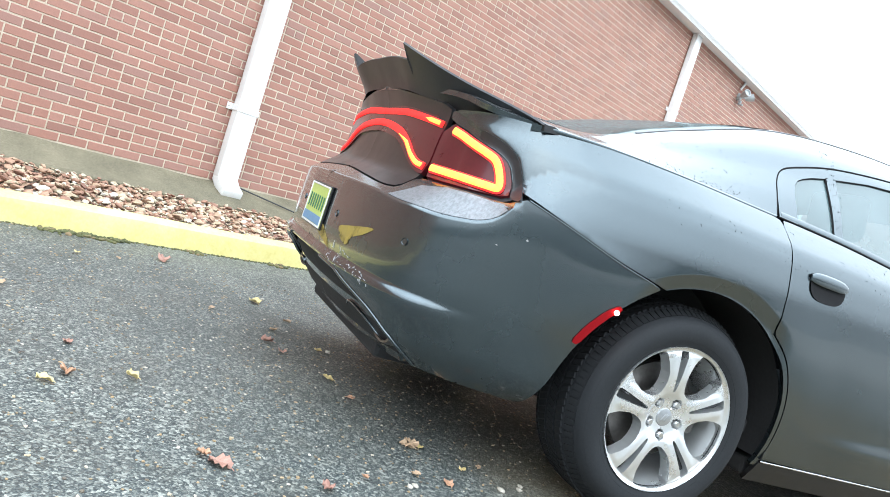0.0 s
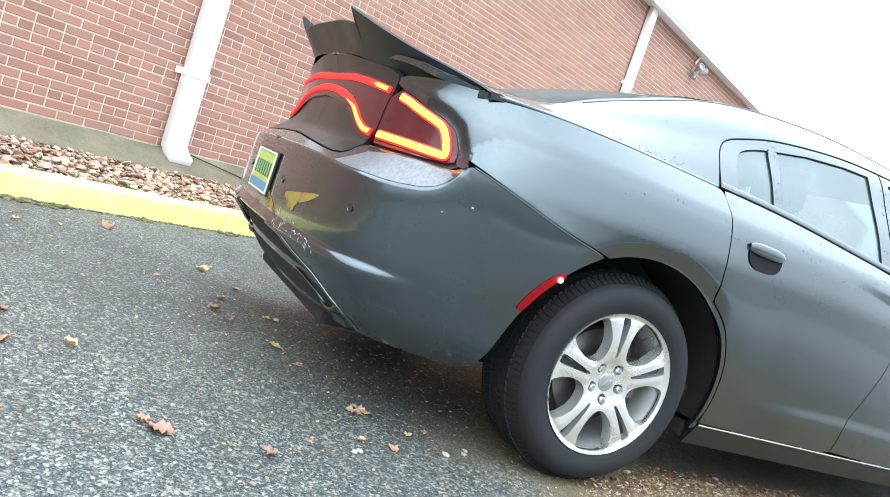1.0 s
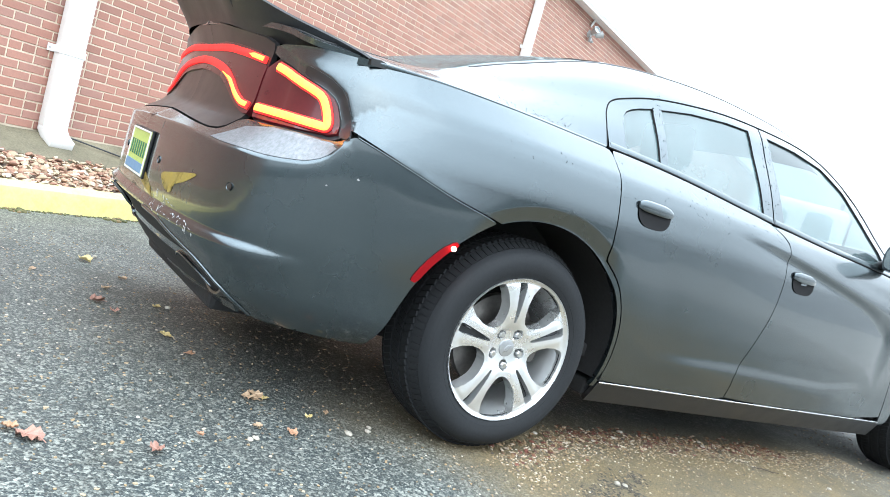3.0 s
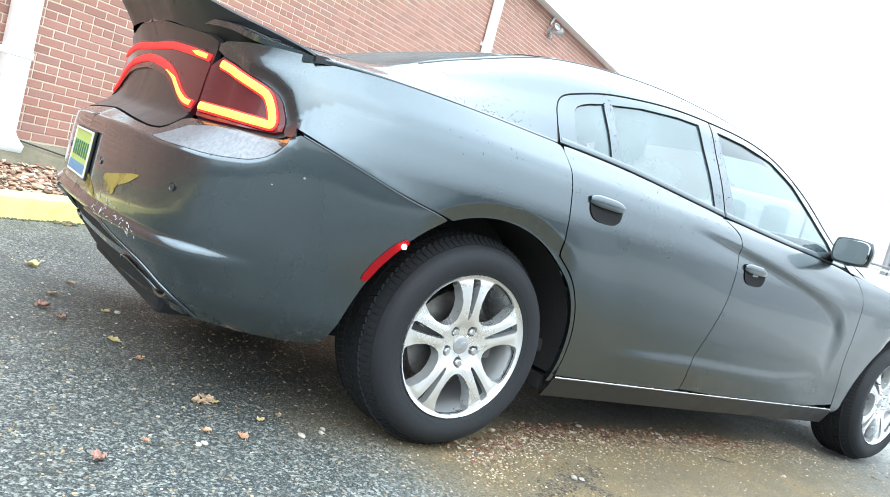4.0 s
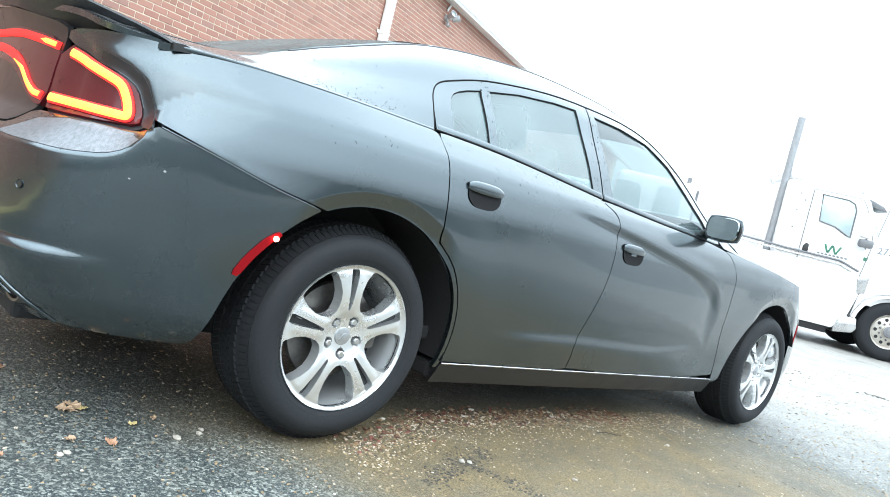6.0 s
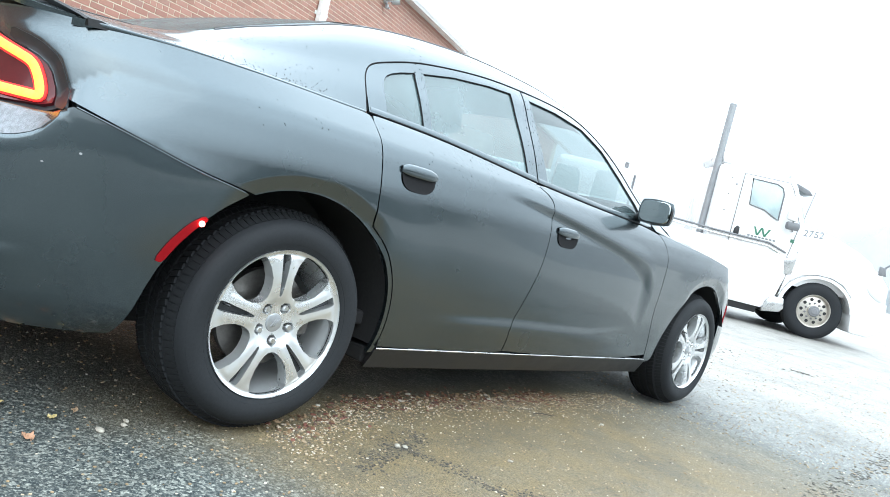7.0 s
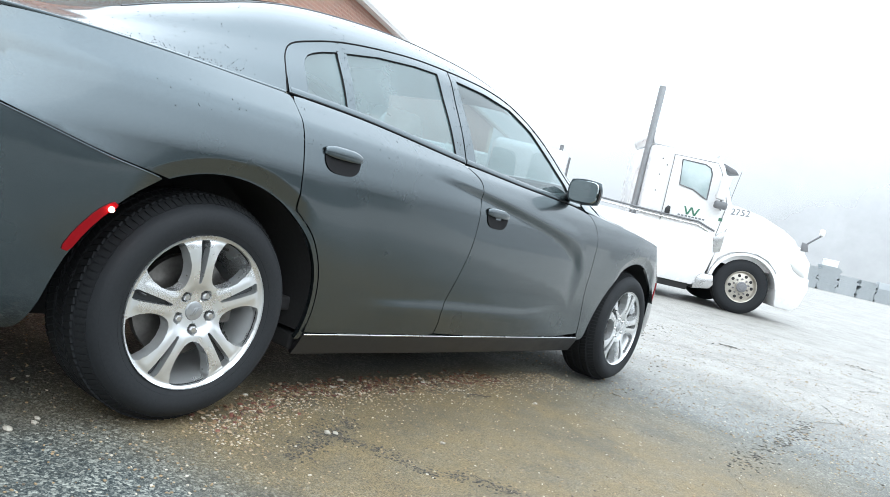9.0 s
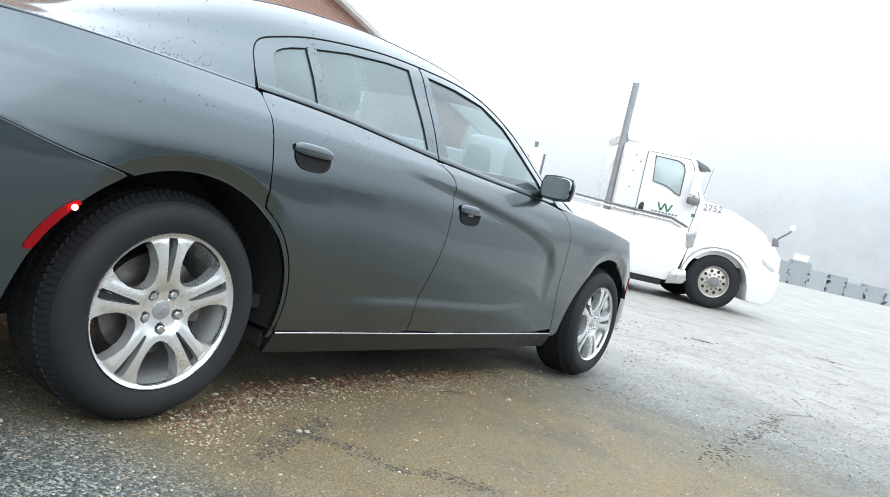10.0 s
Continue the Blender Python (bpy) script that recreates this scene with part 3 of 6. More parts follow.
# ---- the car: x ahead from the rear axle, y to its left, z up from the ground under its tyres ----
PLAN = [(-1.005, 0), (-.998, -.25), (-.97, -.50), (-.915, -.70), (-.80, -.825), (-.62, -.900), (-.3, -.935), (0, -.945), (.5, -.942),
        (1.2, -.945), (2.0, -.940), (2.6, -.93), (3.05, -.925), (3.5, -.87), (3.78, -.74), (3.93, -.45), (3.98, 0)]
along = np.linspace(0, len(PLAN) - 1, 2000)
PX = curve(range(len(PLAN)), [p[0] for p in PLAN])(along)
PY = curve(range(len(PLAN)), [p[1] for p in PLAN])(along)
PS = np.r_[0, np.cumsum(np.hypot(np.diff(PX), np.diff(PY)))]
PS -= np.interp(0, PX, PS)
NX, NY = -np.gradient(PY, PS), np.gradient(PX, PS)
NX, NY = NX / np.hypot(NX, NY), NY / np.hypot(NX, NY)
U0, U1 = PS[0] + 1e-3, PS[-1] - 1e-3
SIDE = curve([.12, .20, .28, .33, .40, .55, .70, .80, .88, .94, .975, .995, 1.02, 1.05, 1.1], [.16, .11, .066, .055, .042, .017, .0015, .001, .011, .026, .042, .058, .079, .106, .17])
TAIL = curve([.12, .20, .30, .42, .55, .66, .71, .735, .79, .81, .92, 1.0, 1.04, 1.08, 1.12], [.30, .20, .09, .025, .0, .004, .014, .034, .104, .112, .126, .134, .122, .102, .12])
NOSE = curve([.12, .25, .45, .60, .75, .85, .95], [.12, .04, .0, .0, .03, .09, .2])
CREST = curve([.3, .6, .8, 1.063, 1.237, 1.474, 1.656, 1.853, 2.0, 2.07, 2.155, 2.21, 2.25, 2.3], [.97, .962, .953, .934, .917, .892, .871, .847, .827, .815, .793, .765, .735, .70])
HOLLOW = curve([.3, 1.237, 1.6, 1.853, 2.02, 2.12, 2.3], [.036, .036, .038, .044, .058, .078, .085])
CORNER_MIX = curve([-1.8, -1.1, -.95, -.8, -.72, -.6, -.4, -.2, -.05, 4.9], [1, 1, .87, .62, .49, .35, .15, .04, 0, 0])
SHELF = curve([-1.8, -1.2, -1.076, -.954, -.851, -.791, -.751, -.722, -.70, -.64, -.535, -.375, -.2, .0, 4.9], [.725, .715, .708, .708, .716, .730, .755, .795, .827, .817, .791, .750, .719, .70, .70])
SHELF_TOP = curve([-1.8, -.80, -.74, -.69, -.6, -.4, 4.9], [.802, .802, .838, .885, .93, .93, .93])
SILL_CREASE = curve([.8, 1.15, 1.8, 2.1], [.39, .395, .392, .42])


ARCH = .412
LAMP = [(-1.161, .985), (-.944, .944), (-.83, .926), (-.776, .902), (-.745, .85), (-.746, .812), (-.872, .803), (-1.05, .799), (-1.161, .802)]


def arch_r(u, z, cx):
    """Radius from a wheel's hub; the arches are a little longer than they are high."""
    return np.hypot((np.asarray(u) - cx) / 1.065, np.asarray(z) - .345)


def lamp_gap(u, z):
    """Distance from the tail lamp's outline, nought inside it."""
    u, z = np.broadcast_arrays(np.asarray(u, float), np.asarray(z, float))
    q = np.stack([u.ravel(), z.ravel()], 1)
    loop = np.array(LAMP)
    best = np.full(len(q), 9.0)
    for a, b in zip(loop, np.roll(loop, -1, 0)):
        t = np.clip(((q - a) @ (b - a)) / ((b - a) @ (b - a)), 0, 1)
        best = np.minimum(best, np.hypot(*(q - a - t[:, None] * (b - a)).T))
    best[inside(loop, q)] = 0
    return best.reshape(u.shape)


def lamp_ring(gap):
    """The lamp's outer and upper outline, set out by gap."""
    loop = np.array(LAMP[:6])
    d = np.gradient(loop, axis=0)
    d /= np.hypot(*d.T)[:, None]
    return loop + gap * np.stack([-d[:, 1], d[:, 0]], 1)


def inset(u, z):
    """How far the body stands in from its widest outline."""
    w, v = CORNER_MIX(u), step(3.3, 3.7, u)
    # the shelf under the tail lamp ends in a crease that sweeps up to the lamp's outer corner
    zc, zt = SHELF(u), SHELF_TOP(u)
    t = np.clip((z - .60) / (zc - .60), 0, 1)
    up = np.clip((z - zc) / (zt - zc), 0, 1)
    tail = np.where(z > zt, TAIL(z), np.where(z > zc, .004 + (TAIL(zt) - .004) * up ** .9, np.where(z > .60, .004 * t ** 4, TAIL(z))))
    d = (1 - w) * (1 - v) * SIDE(z) + w * tail + v * NOSE(z)
    for cx in (0.0, 3.05):
        r = arch_r(u, z, cx)
        lip = .459 + .035 * np.clip(u - cx, 0, .4)
        d = d + (-.004 * step(.66, .465, r) + .018 * np.clip((lip - r) / .047, 0, 1) * step(-.33, -.20, u - cx) * step(.36, .25, u - cx)) * step(.15, .4, z)
    # scooped surround of the tail lamp
    d = d + .012 * step(.046, .008, lamp_gap(u, z)) * step(.785, .815, z) * step(-1.15, -1.0, u)
    # sculpted scallop of the doors: a crease from the fender back along the handles, hollow below it
    crest = CREST(u)
    ends, deep = step(2.31, 2.19, u) * step(.75, 1.5, u), HOLLOW(u)
    d = d + ends * (.017 * step(crest + .004, crest - deep, z) * np.clip((z - crest + .27) / (.27 - deep), 0, 1) - .002 * step(crest + .07, crest + .012, z) * step(crest - .02, crest + .010, z))
    # lower crease: the metal turns out again above the sill
    low = SILL_CREASE(u)
    d = d - .008 * step(.55, .95, u) * step(2.25, 1.9, u) * step(low + .05, low, z) * step(low - .10, low - .005, z)
    # the bumper's foot tucks under
    d = d + .045 * step(-.36, -.46, u) * step(-1.02, -.92, u) * np.clip((.37 - z) / .11, 0, 1.4) ** 1.6
    # bumper crease at the tail
    d = d - .026 * step(-.70, -.98, u) * step(.488, .456, z) * step(.36, .450, z)
    return d


def lower(u, z):
    u, z = np.broadcast_arrays(np.asarray(u, float), np.asarray(z, float))
    d = inset(u, z)
    return np.stack([np.interp(u, PS, PX) + np.interp(u, PS, NX) * d, np.interp(u, PS, PY) + np.interp(u, PS, NY) * d, z], -1)


ZS = curve([-1.1, -.8, -.5, .213, .49, 1.133, 1.56, 2.04, 2.3, 2.6, 3.0, 3.5, 3.9], [1.015, 1.028, 1.045, 1.048, 1.046, 1.008, .989, .976, .965, .948, .92, .86, .72])
ZT = curve([-1.1, -.95, -.7, -.45, -.1, .3, .7, 1.1, 1.4, 1.7, 2.0, 2.35, 2.6, 3.0, 3.6, 3.95], [1.07, 1.078, 1.088, 1.10, 1.24, 1.385, 1.455, 1.478, 1.472, 1.43, 1.33, 1.15, 1.02, .985, .90, .75])
RUN = [0, .118, .241, .366, .466, .647, .857, 1.07]
WIDE = curve(RUN, [1, .945, .875, .80, .71, .50, .25, 0])
HIGH = curve(RUN, [0, .25, .5, .75, .90, .975, .995, 1.0])
TOP = 1.07


def upper(x, p):
    """The body above its shoulder: p runs up a section from the shoulder to the middle of the roof."""
    x, p = np.broadcast_arrays(np.asarray(x, float), np.asarray(p, float))
    zs, zt = ZS(x), ZT(x)
    base = lower(np.interp(x, PX, PS), zs)
    return np.stack([x, base[..., 1] * WIDE(p), zs + (zt - zs) * HIGH(p)], -1)


def rise(points):
    """Side-view points (x, z) as (x, p)."""
    q = np.asarray(points, float)
    ps = np.linspace(0, TOP, 600)
    h = (q[:, 1] - ZS(q[:, 0])) / (ZT(q[:, 0]) - ZS(q[:, 0]))
    return np.stack([q[:, 0], np.interp(h, HIGH(ps), ps)], 1)


def arc(cx, r, a, b, n=14):
    return [(cx + 1.065 * r * math.cos(radians(t)), .345 + r * math.sin(radians(t))) for t in np.linspace(a, b, n)]


def line_z(f, a, b, n=8, off=0.0):
    return [(float(x), float(f(x)) + off) for x in np.linspace(a, b, n)]


def along_u(f, a, b, off=0.0, n=60):
    return [(float(u), float(f(u)) + off) for u in np.linspace(a, b, n)]


ARCH_LINES = [arc(0, r, -20, 200, 50) for r in (.478, .468, .4605, .4555, .44, .42)]
DOOR_LINES = [along_u(CREST, .4, 2.3, d) for d in (.06, .012, .004, -.006, -.016, -.026, -.036, -.048, -.07)] + [along_u(SILL_CREASE, .6, 2.2, d) for d in (.05, .0, -.006, -.05)]
TAIL_LINES = [[(-1.66, z), (-.45, z)] for z in (.76, .785, .488, .475, .458, .452, .39)] + [along_u(SHELF, -1.66, -.70, d) for d in (-.02, -.006, .0, .006)]

car = thing("sedan", "charcoal grey sedan, wet, its tail lamps lit, parked beside the kerb", "car", LOT.copy())


def panel(name, loop, label="", material=None, parent=None, surface=lower, pair=True, rounds=2, **more):
    """A body panel, and its twin on the other side."""
    loop = rounded(loop, rounds, U0 if more.get("both") else None) if rounds else np.asarray(loop, float)
    made = link(name, sheet(surface, [loop], **more), material or PAINT, parent or car, label)
    if pair and not more.get("both"):
        link(name, sheet(surface, [loop], mirror=True, **more), material or PAINT, parent or car, label)
    return made


# inner shell, so that the gaps between panels are dark
us, zs = np.linspace(U0, U1, 220), np.linspace(0.285, 0.93, 26)
bm = bmesh.new()
for flip in (1, -1):
    rows = []
    for u in us:
        pts = lower(np.full(len(zs), u), np.minimum(zs, ZS(np.interp(u, PS, PX)) - .045))
        d = 0.035
        nx, ny = np.interp(u, PS, NX), np.interp(u, PS, NY)
        rows.append([bm.verts.new((p[0] + nx * d, flip * min(p[1] + ny * d, -0.001), p[2])) for p in pts])
    for i in range(len(us) - 1):
        for j in range(len(zs) - 1):
            mid = (us[i] + us[i + 1]) / 2, (zs[j] + zs[j + 1]) / 2
            if min(float(arch_r(mid[0], mid[1], c)) for c in (0, 3.05)) > .452 and not (mid[1] < .3 and min(abs(mid[0]), abs(mid[0] - 3.05)) < .44):
                bm.faces.new((rows[i][j], rows[i + 1][j], rows[i + 1][j + 1], rows[i][j + 1]))
part("inner_shell", bm, LINER, car, "dark inner body behind the panels")
bm = bmesh.new()
box(bm, (4.4, 0.9, 0.10), (1.4, 0, 0.26), .02)
box(bm, (2.1, 1.62, 0.06), (1.52, 0, 0.235), .01)
part("underbody", bm, LINER, car)
for cx in (0.0, 3.05):
    for flip in (1, -1):
        bm = bmesh.new()
        rows = []
        for a in np.linspace(-8 if cx < 1 else 24, 182, 30):
            c, s = 1.065 * math.cos(radians(a)), math.sin(radians(a))
            lip = .07 * float(step(.55, .36, .345 + .43 * s) * step(-.1, -.2, c))
            rows.append([bm.verts.new((cx + r * c, flip * y, .345 + r * s)) for r, y in ((.428, -.89 + lip), (.436, -.87 + lip), (.436, -.60), (.05, -.60))])
        for r, q in zip(rows, rows[1:]):
            for i in range(3):
                bm.faces.new((r[i], r[i + 1], q[i + 1], q[i]))
        part("wheel_arch_liner", bm, LINER, car, smooth=True)

# tail
panel("rear_bumper", [(U0, .455), (-1.5, .455), (-1.306, .448), (-1.103, .391), (-.985, .337), (-.895, .272), (-.875, .266), (-.70, .268), (-.478, .264), (-.458, .278), (-.434, .41),
                      (-.411, .49), (-.349, .60), (-.284, .662), (-.222, .703), (-.209, .7150), (-.375, .7462), (-.535, .7873), (-.69, .8265), (-.718, .812), (-.742, .799), (-.80, .797), (-1.05, .793), (-1.17, .793), (-1.178, .743), (-1.25, .737), (-1.6, .757), (U0, .760)],
      "scuffed charcoal grey bumper cover with drips", both=True, grid=.02, rounds=1, lines=TAIL_LINES + ARCH_LINES)
panel("lower_valance", [(U0, .447), (-1.5, .447), (-1.31, .440), (-1.108, .384), (-.99, .330), (-.905, .268), (-.93, .250), (-1.0, .235), (-1.3, .22), (U0, .22)], "dark glossy lower bumper", PAINT, both=True, lift=-.030, grid=.03, rounds=1)
panel("quarter_panel", [(-.722, .842), (-.535, .790), (-.375, .749), (-.19, .716)] + arc(0, ARCH, 116, -12, 30) + [(.434, .262), (.452, .262)] + arc(0, ARCH + .015, -6, 56, 14) +
      [(.241, .808), (.233, .966), (.222, 1.030), (.208, 1.046)] + line_z(ZS, .1, -.72, 10) + [(-.95, 1.028), (-1.15, 1.02), (-1.160, .989), (-.944, .948), (-.829, .930), (-.773, .905), (-.742, .852)], rounds=1, grid=.014, lines=ARCH_LINES + [lamp_ring(g) for g in (.010, .018, .027, .036, .044)])
panel("trunk_face", [(U0, .765), (-1.6, .762), (-1.42, .752), (-1.25, .742), (-1.188, .75), (-1.176, .80), (-1.165, .985), (-1.165, 1.028), (-1.4, 1.052), (U0, 1.078)], "glossy near-black trunk face", GLOSS, both=True, grid=.028, rounds=1)
panel("lamp_housing", [(-1.172, .992), (-.94, .951), (-.828, .933), (-.769, .907), (-.737, .852), (-.738, .804), (-.87, .794), (-1.172, .793)], "dark lamp surround", BLACK, lift=-.006, grid=.012, rounds=1)
tail_lamp = panel("tail_lamp", LAMP, "dark red lens with a lit orange strip", LENS, lift=.003, grid=.014, rounds=1)
centre_lamp = panel("centre_lamp", [(U0, 1.005), (-1.5, 1.018), (-1.1645, .986), (-1.1645, .806), (-1.2, .803), (-1.30, .83), (-1.40, .875), (-1.474, .9), (-1.6, .914), (U0, .918)], "dark red lens across the trunk with lit red strips", LENS, both=True, lift=.006, grid=.03, rounds=1)


# near-black band painted where body colour turns from the sky and looks dark
panel("lamp_edge_shade", np.concatenate([lamp_ring(.006)[1:], lamp_ring(.036)[:0:-1]]), "dark band for the shaded body edge over the lamp", BLACK, lift=.002, grid=.010, rounds=1, depth=.006)


def strip(points, width, material, parent, both=False, lift=0.004):
    for m in ((False,) if both else (False, True)):
        part("light_strip", ribbon(lower, points, width, .004, lift + .003, mirror=m, both=both), material, parent, smooth=60)


def smooth_line(points, n=60):
    f, g = curve(range(len(points)), [p[0] for p in points]), curve(range(len(points)), [p[1] for p in points])
    return [(float(f(k)), float(g(k))) for k in np.linspace(0, len(points) - 1, n)]


OUTER = smooth_line([(-1.10, .956), (-1.02, .942), (-.936, .928), (-.865, .915), (-.823, .902), (-.800, .876), (-.786, .848), (-.784, .834), (-.797, .827), (-.87, .827), (-.95, .828), (-1.05, .829), (-1.135, .830)])
strip(OUTER, .030, RED_LAMP, tail_lamp)
part("light_strip", ribbon(lower, OUTER, .021, .004, .0105), AMBER_LAMP, tail_lamp, smooth=60)
for line, wide, mat, up, flips in (([(U0, .992), (-1.5, .994), (-1.36, .986), (-1.235, .974), (-1.178, .968)], .022, RED_LAMP, .006, (False, True)), ([(-1.29, .980), (-1.25, .976), (-1.185, .969)], lambda s: .014 * step(-.1, .5, s), AMBER_LAMP, .009, (False,)),
                                   ([(U0, .950), (-1.6, .945), (-1.47, .928), (-1.39, .905), (-1.34, .882), (-1.29, .855), (-1.235, .835), (-1.180, .828)], .024, RED_LAMP, .006, (False, True)),
                                   ([(-1.44, .914), (-1.37, .896), (-1.34, .882), (-1.29, .855), (-1.235, .835), (-1.188, .829)], lambda s: .015 * step(-.1, .35, s), AMBER_LAMP, .009, (False,))):
    for flip in flips:
        part("light_strip", ribbon(lower, smooth_line(line), wide, .004, up + .003, mirror=flip), mat, centre_lamp, smooth=60)


# trunk lid, spoiler
LIP_U, LIP_Z = [-1.72, -1.4, -1.165, -1.15, -.95, -.72], [1.078, 1.052, 1.028, 1.02, 1.028, 1.034]
edge = []
for u in np.r_[np.linspace(-.72, -1.165, 14), np.linspace(-1.25, U0, 12)]:
    q = lower(u, np.interp(u, LIP_U, LIP_Z))
    ps = np.linspace(0, TOP, 400)
    ys = -lower(np.interp(q[0], PX, PS), ZS(q[0]))[1]
    edge.append((float(q[0]), float(np.interp(-q[1] / ys, WIDE(ps)[::-1], ps[::-1]))))
panel("trunk_lid", [(-.50, .24), (-.46, .42), (-.455, TOP - .002), (edge[-1][0], TOP - .002)] + edge[::-1] + [(-.70, .0)], surface=upper, both=True, grid=.03, rounds=0)
for flip in (False, True):
    part("lid_gap", ribbon(upper, [(edge[14][0] + .004, edge[14][1]), (-.76, .20), (-.60, .30), (-.50, .38)], .006, .0012, .0, flip), LINER, car, smooth=60)


def spoiler():
    bm = bmesh.new()
    rows = []
    for y in np.r_[np.linspace(-.795, -.302, 32), np.linspace(-.298, .298, 31), np.linspace(.302, .795, 32)]:
        a = abs(y)
        back = -.900 + .24 * step(.22, .86, a)
        base = 1.080 - .046 * step(.1, .6, a)
        tall = .080 if a < .3 else .120 * (1 - (a - .3) / .50) ** .85 + .004
        deep = .105 - .03 * step(.4, .72, a)
        lean = -.75 * tall
        rows.append([bm.verts.new(p) for p in ((back + deep, y, base - .006), (back + deep * .8, y, base + .004 + tall * .10), (back + deep * .35, y, base + .006 + tall * .55), (back + lean + .008, y, base + tall),
                                                (back + lean, y, base + tall + .001), (back + lean - .004, y, base + tall - .004), (back + lean * .4 - .004, y, base + tall * .45), (back - .004, y, base + .004), (back, y, base - .012))])
    for r, q in zip(rows, rows[1:]):
        for i in range(8):
            bm.faces.new((r[i], r[i + 1], q[i + 1], q[i]))
    bm.faces.new(rows[0])
    bm.faces.new(rows[-1][::-1])
    return bm


part("spoiler", spoiler(), BLACK, car, "tall matt black trunk spoiler with a stepped middle", smooth=30)

# upper side: pillars and roof
TOP_LINE = [(.211, 1.119), (.225, 1.175), (.264, 1.221), (.358, 1.258), (.499, 1.299), (.685, 1.334), (.894, 1.362), (1.115, 1.376), (1.375, 1.382), (1.62, 1.362), (1.838, 1.297), (2.014, 1.195), (2.133, 1.091), (2.20, 1.0)]
FINE_TOP = curve(range(len(TOP_LINE)), [p[0] for p in TOP_LINE]), curve(range(len(TOP_LINE)), [p[1] for p in TOP_LINE])
SMOOTH_TOP = rise([(float(FINE_TOP[0](k)), float(FINE_TOP[1](k))) for k in np.linspace(0, len(TOP_LINE) - 1, 70)])
frame_loop = [(-.70, .0)] + [(x, .0) for x in np.linspace(-.5, .19, 8)] + [(.203, .01)] + [tuple(p) for p in SMOOTH_TOP] + [(2.235, .004), (2.42, .004), (2.33, .12), (2.14, .26), (1.95, .38), (1.78, .47), (1.68, .50), (.34, .50), (.22, .49), (.0, .47), (-.25, .44), (-.46, .42), (-.50, .24)]
panel("side_frame", frame_loop, surface=upper, grid=.03, rounds=0, depth=.02)
panel("roof", [(.335, .505), (1.68, .505), (1.74, .70), (1.76, TOP - .001), (.36, TOP - .001), (.35, .8)], surface=upper, both=True, grid=.05, rounds=0)
panel("rear_window", [(-.46, .428), (-.25, .448), (.0, .478), (.22, .498), (.33, .512), (.345, .8), (.352, TOP - .001), (-.45, TOP - .001)], "wet tinted rear window", TINT, surface=upper, both=True, grid=.05, rounds=0, lift=-.004, depth=.004)
panel("windshield", [(1.69, .512), (1.79, .48), (1.96, .39), (2.15, .27), (2.34, .13), (2.40, .2), (2.43, TOP - .001), (1.765, TOP - .001), (1.745, .70)], "clear raked windshield", CLEAR, surface=upper, both=True, grid=.05, rounds=0, lift=-.004, depth=.004)
for flip in (False, True):
    part("window_seal", ribbon(upper, [(.203, .012)] + [tuple(p) for p in SMOOTH_TOP], .0045, .0015, .0, flip), SEAL, car, smooth=60)
    part("roof_ditch", ribbon(upper, [(-.25, .445), (.0, .475), (.22, .497), (.34, .503), (1.0, .503), (1.68, .503)], .010, .002, .0, flip), BLACK, car, smooth=60)

# doors
rear_door = panel("rear_door", [(.220, 1.044), (.238, .966), (.246, .808), (.2555, .735)] + arc(0, ARCH + .0195, 55, -6, 16) + [(.458, .285), (1.0, .284), (1.182, .284), (1.183, .33), (1.162, .398), (1.210, .579), (1.244, .754), (1.249, .897), (1.236, .950), (1.20, .975), (1.135, 1.002)] + line_z(ZS, 1.05, .26, 10, -.0005), rounds=1, grid=.016, lines=DOOR_LINES + ARCH_LINES[:1])
front_door = panel("front_door", [(1.146, 1.002), (1.207, .979), (1.241, .953), (1.253, .897), (1.248, .754), (1.214, .579), (1.166, .398), (1.188, .33), (1.187, .284), (2.52, .284), (2.47, .40), (2.40, .55), (2.385, .711), (2.390, .834), (2.365, .892), (2.30, .945), (2.23, .962)] + line_z(ZS, 2.1, 1.25, 9, -.0005), rounds=1, grid=.016, lines=DOOR_LINES)
panel("front_fender", [(2.241, .962), (2.308, .946), (2.370, .892), (2.395, .834), (2.390, .711), (2.405, .55), (2.475, .40), (2.528, .284), (2.545, .262), (2.60, .262)] + arc(3.05, ARCH, 188, 8, 26) + [(3.492, .41), (3.499, .615), (3.565, .78), (3.66, .815)] + line_z(ZS, 3.5, 2.4, 9), rounds=1, grid=.02, lines=[arc(3.05, r, -20, 200, 50) for r in (.478, .468, .4605, .4555, .44, .42)])
panel("front_bumper", [(3.478, .25), (3.496, .40), (3.504, .612), (3.573, .775), (3.68, .805), (U1, .77), (U1, .22), (3.7, .22)], both=True, grid=.04, rounds=0)
panel("hood", [(2.43, .14), (2.5, .06), (3.5, .03), (3.72, .2), (3.86, .6), (3.9, TOP - .001), (2.55, TOP - .001), (2.46, .6)], surface=upper, both=True, grid=.05, rounds=0)
panel("fender_top", [(2.25, .0), (2.42, .005), (2.425, .135), (2.495, .052), (3.5, .024), (3.6, .0)], surface=upper, grid=.04, rounds=0)
panel("fender_corner", [(3.51, .022), (3.6, .0), (3.72, .0), (3.80, .1), (3.86, .59), (3.72, .21), (3.505, .034)], "", PAINT, surface=upper, grid=.04, rounds=0)
panel("cowl", [(2.40, .15), (2.44, .15), (2.465, .6), (2.54, TOP - .001), (2.44, TOP - .001), (2.41, .2)], "", BLACK, surface=upper, both=True, grid=.05, rounds=0, lift=-.01)
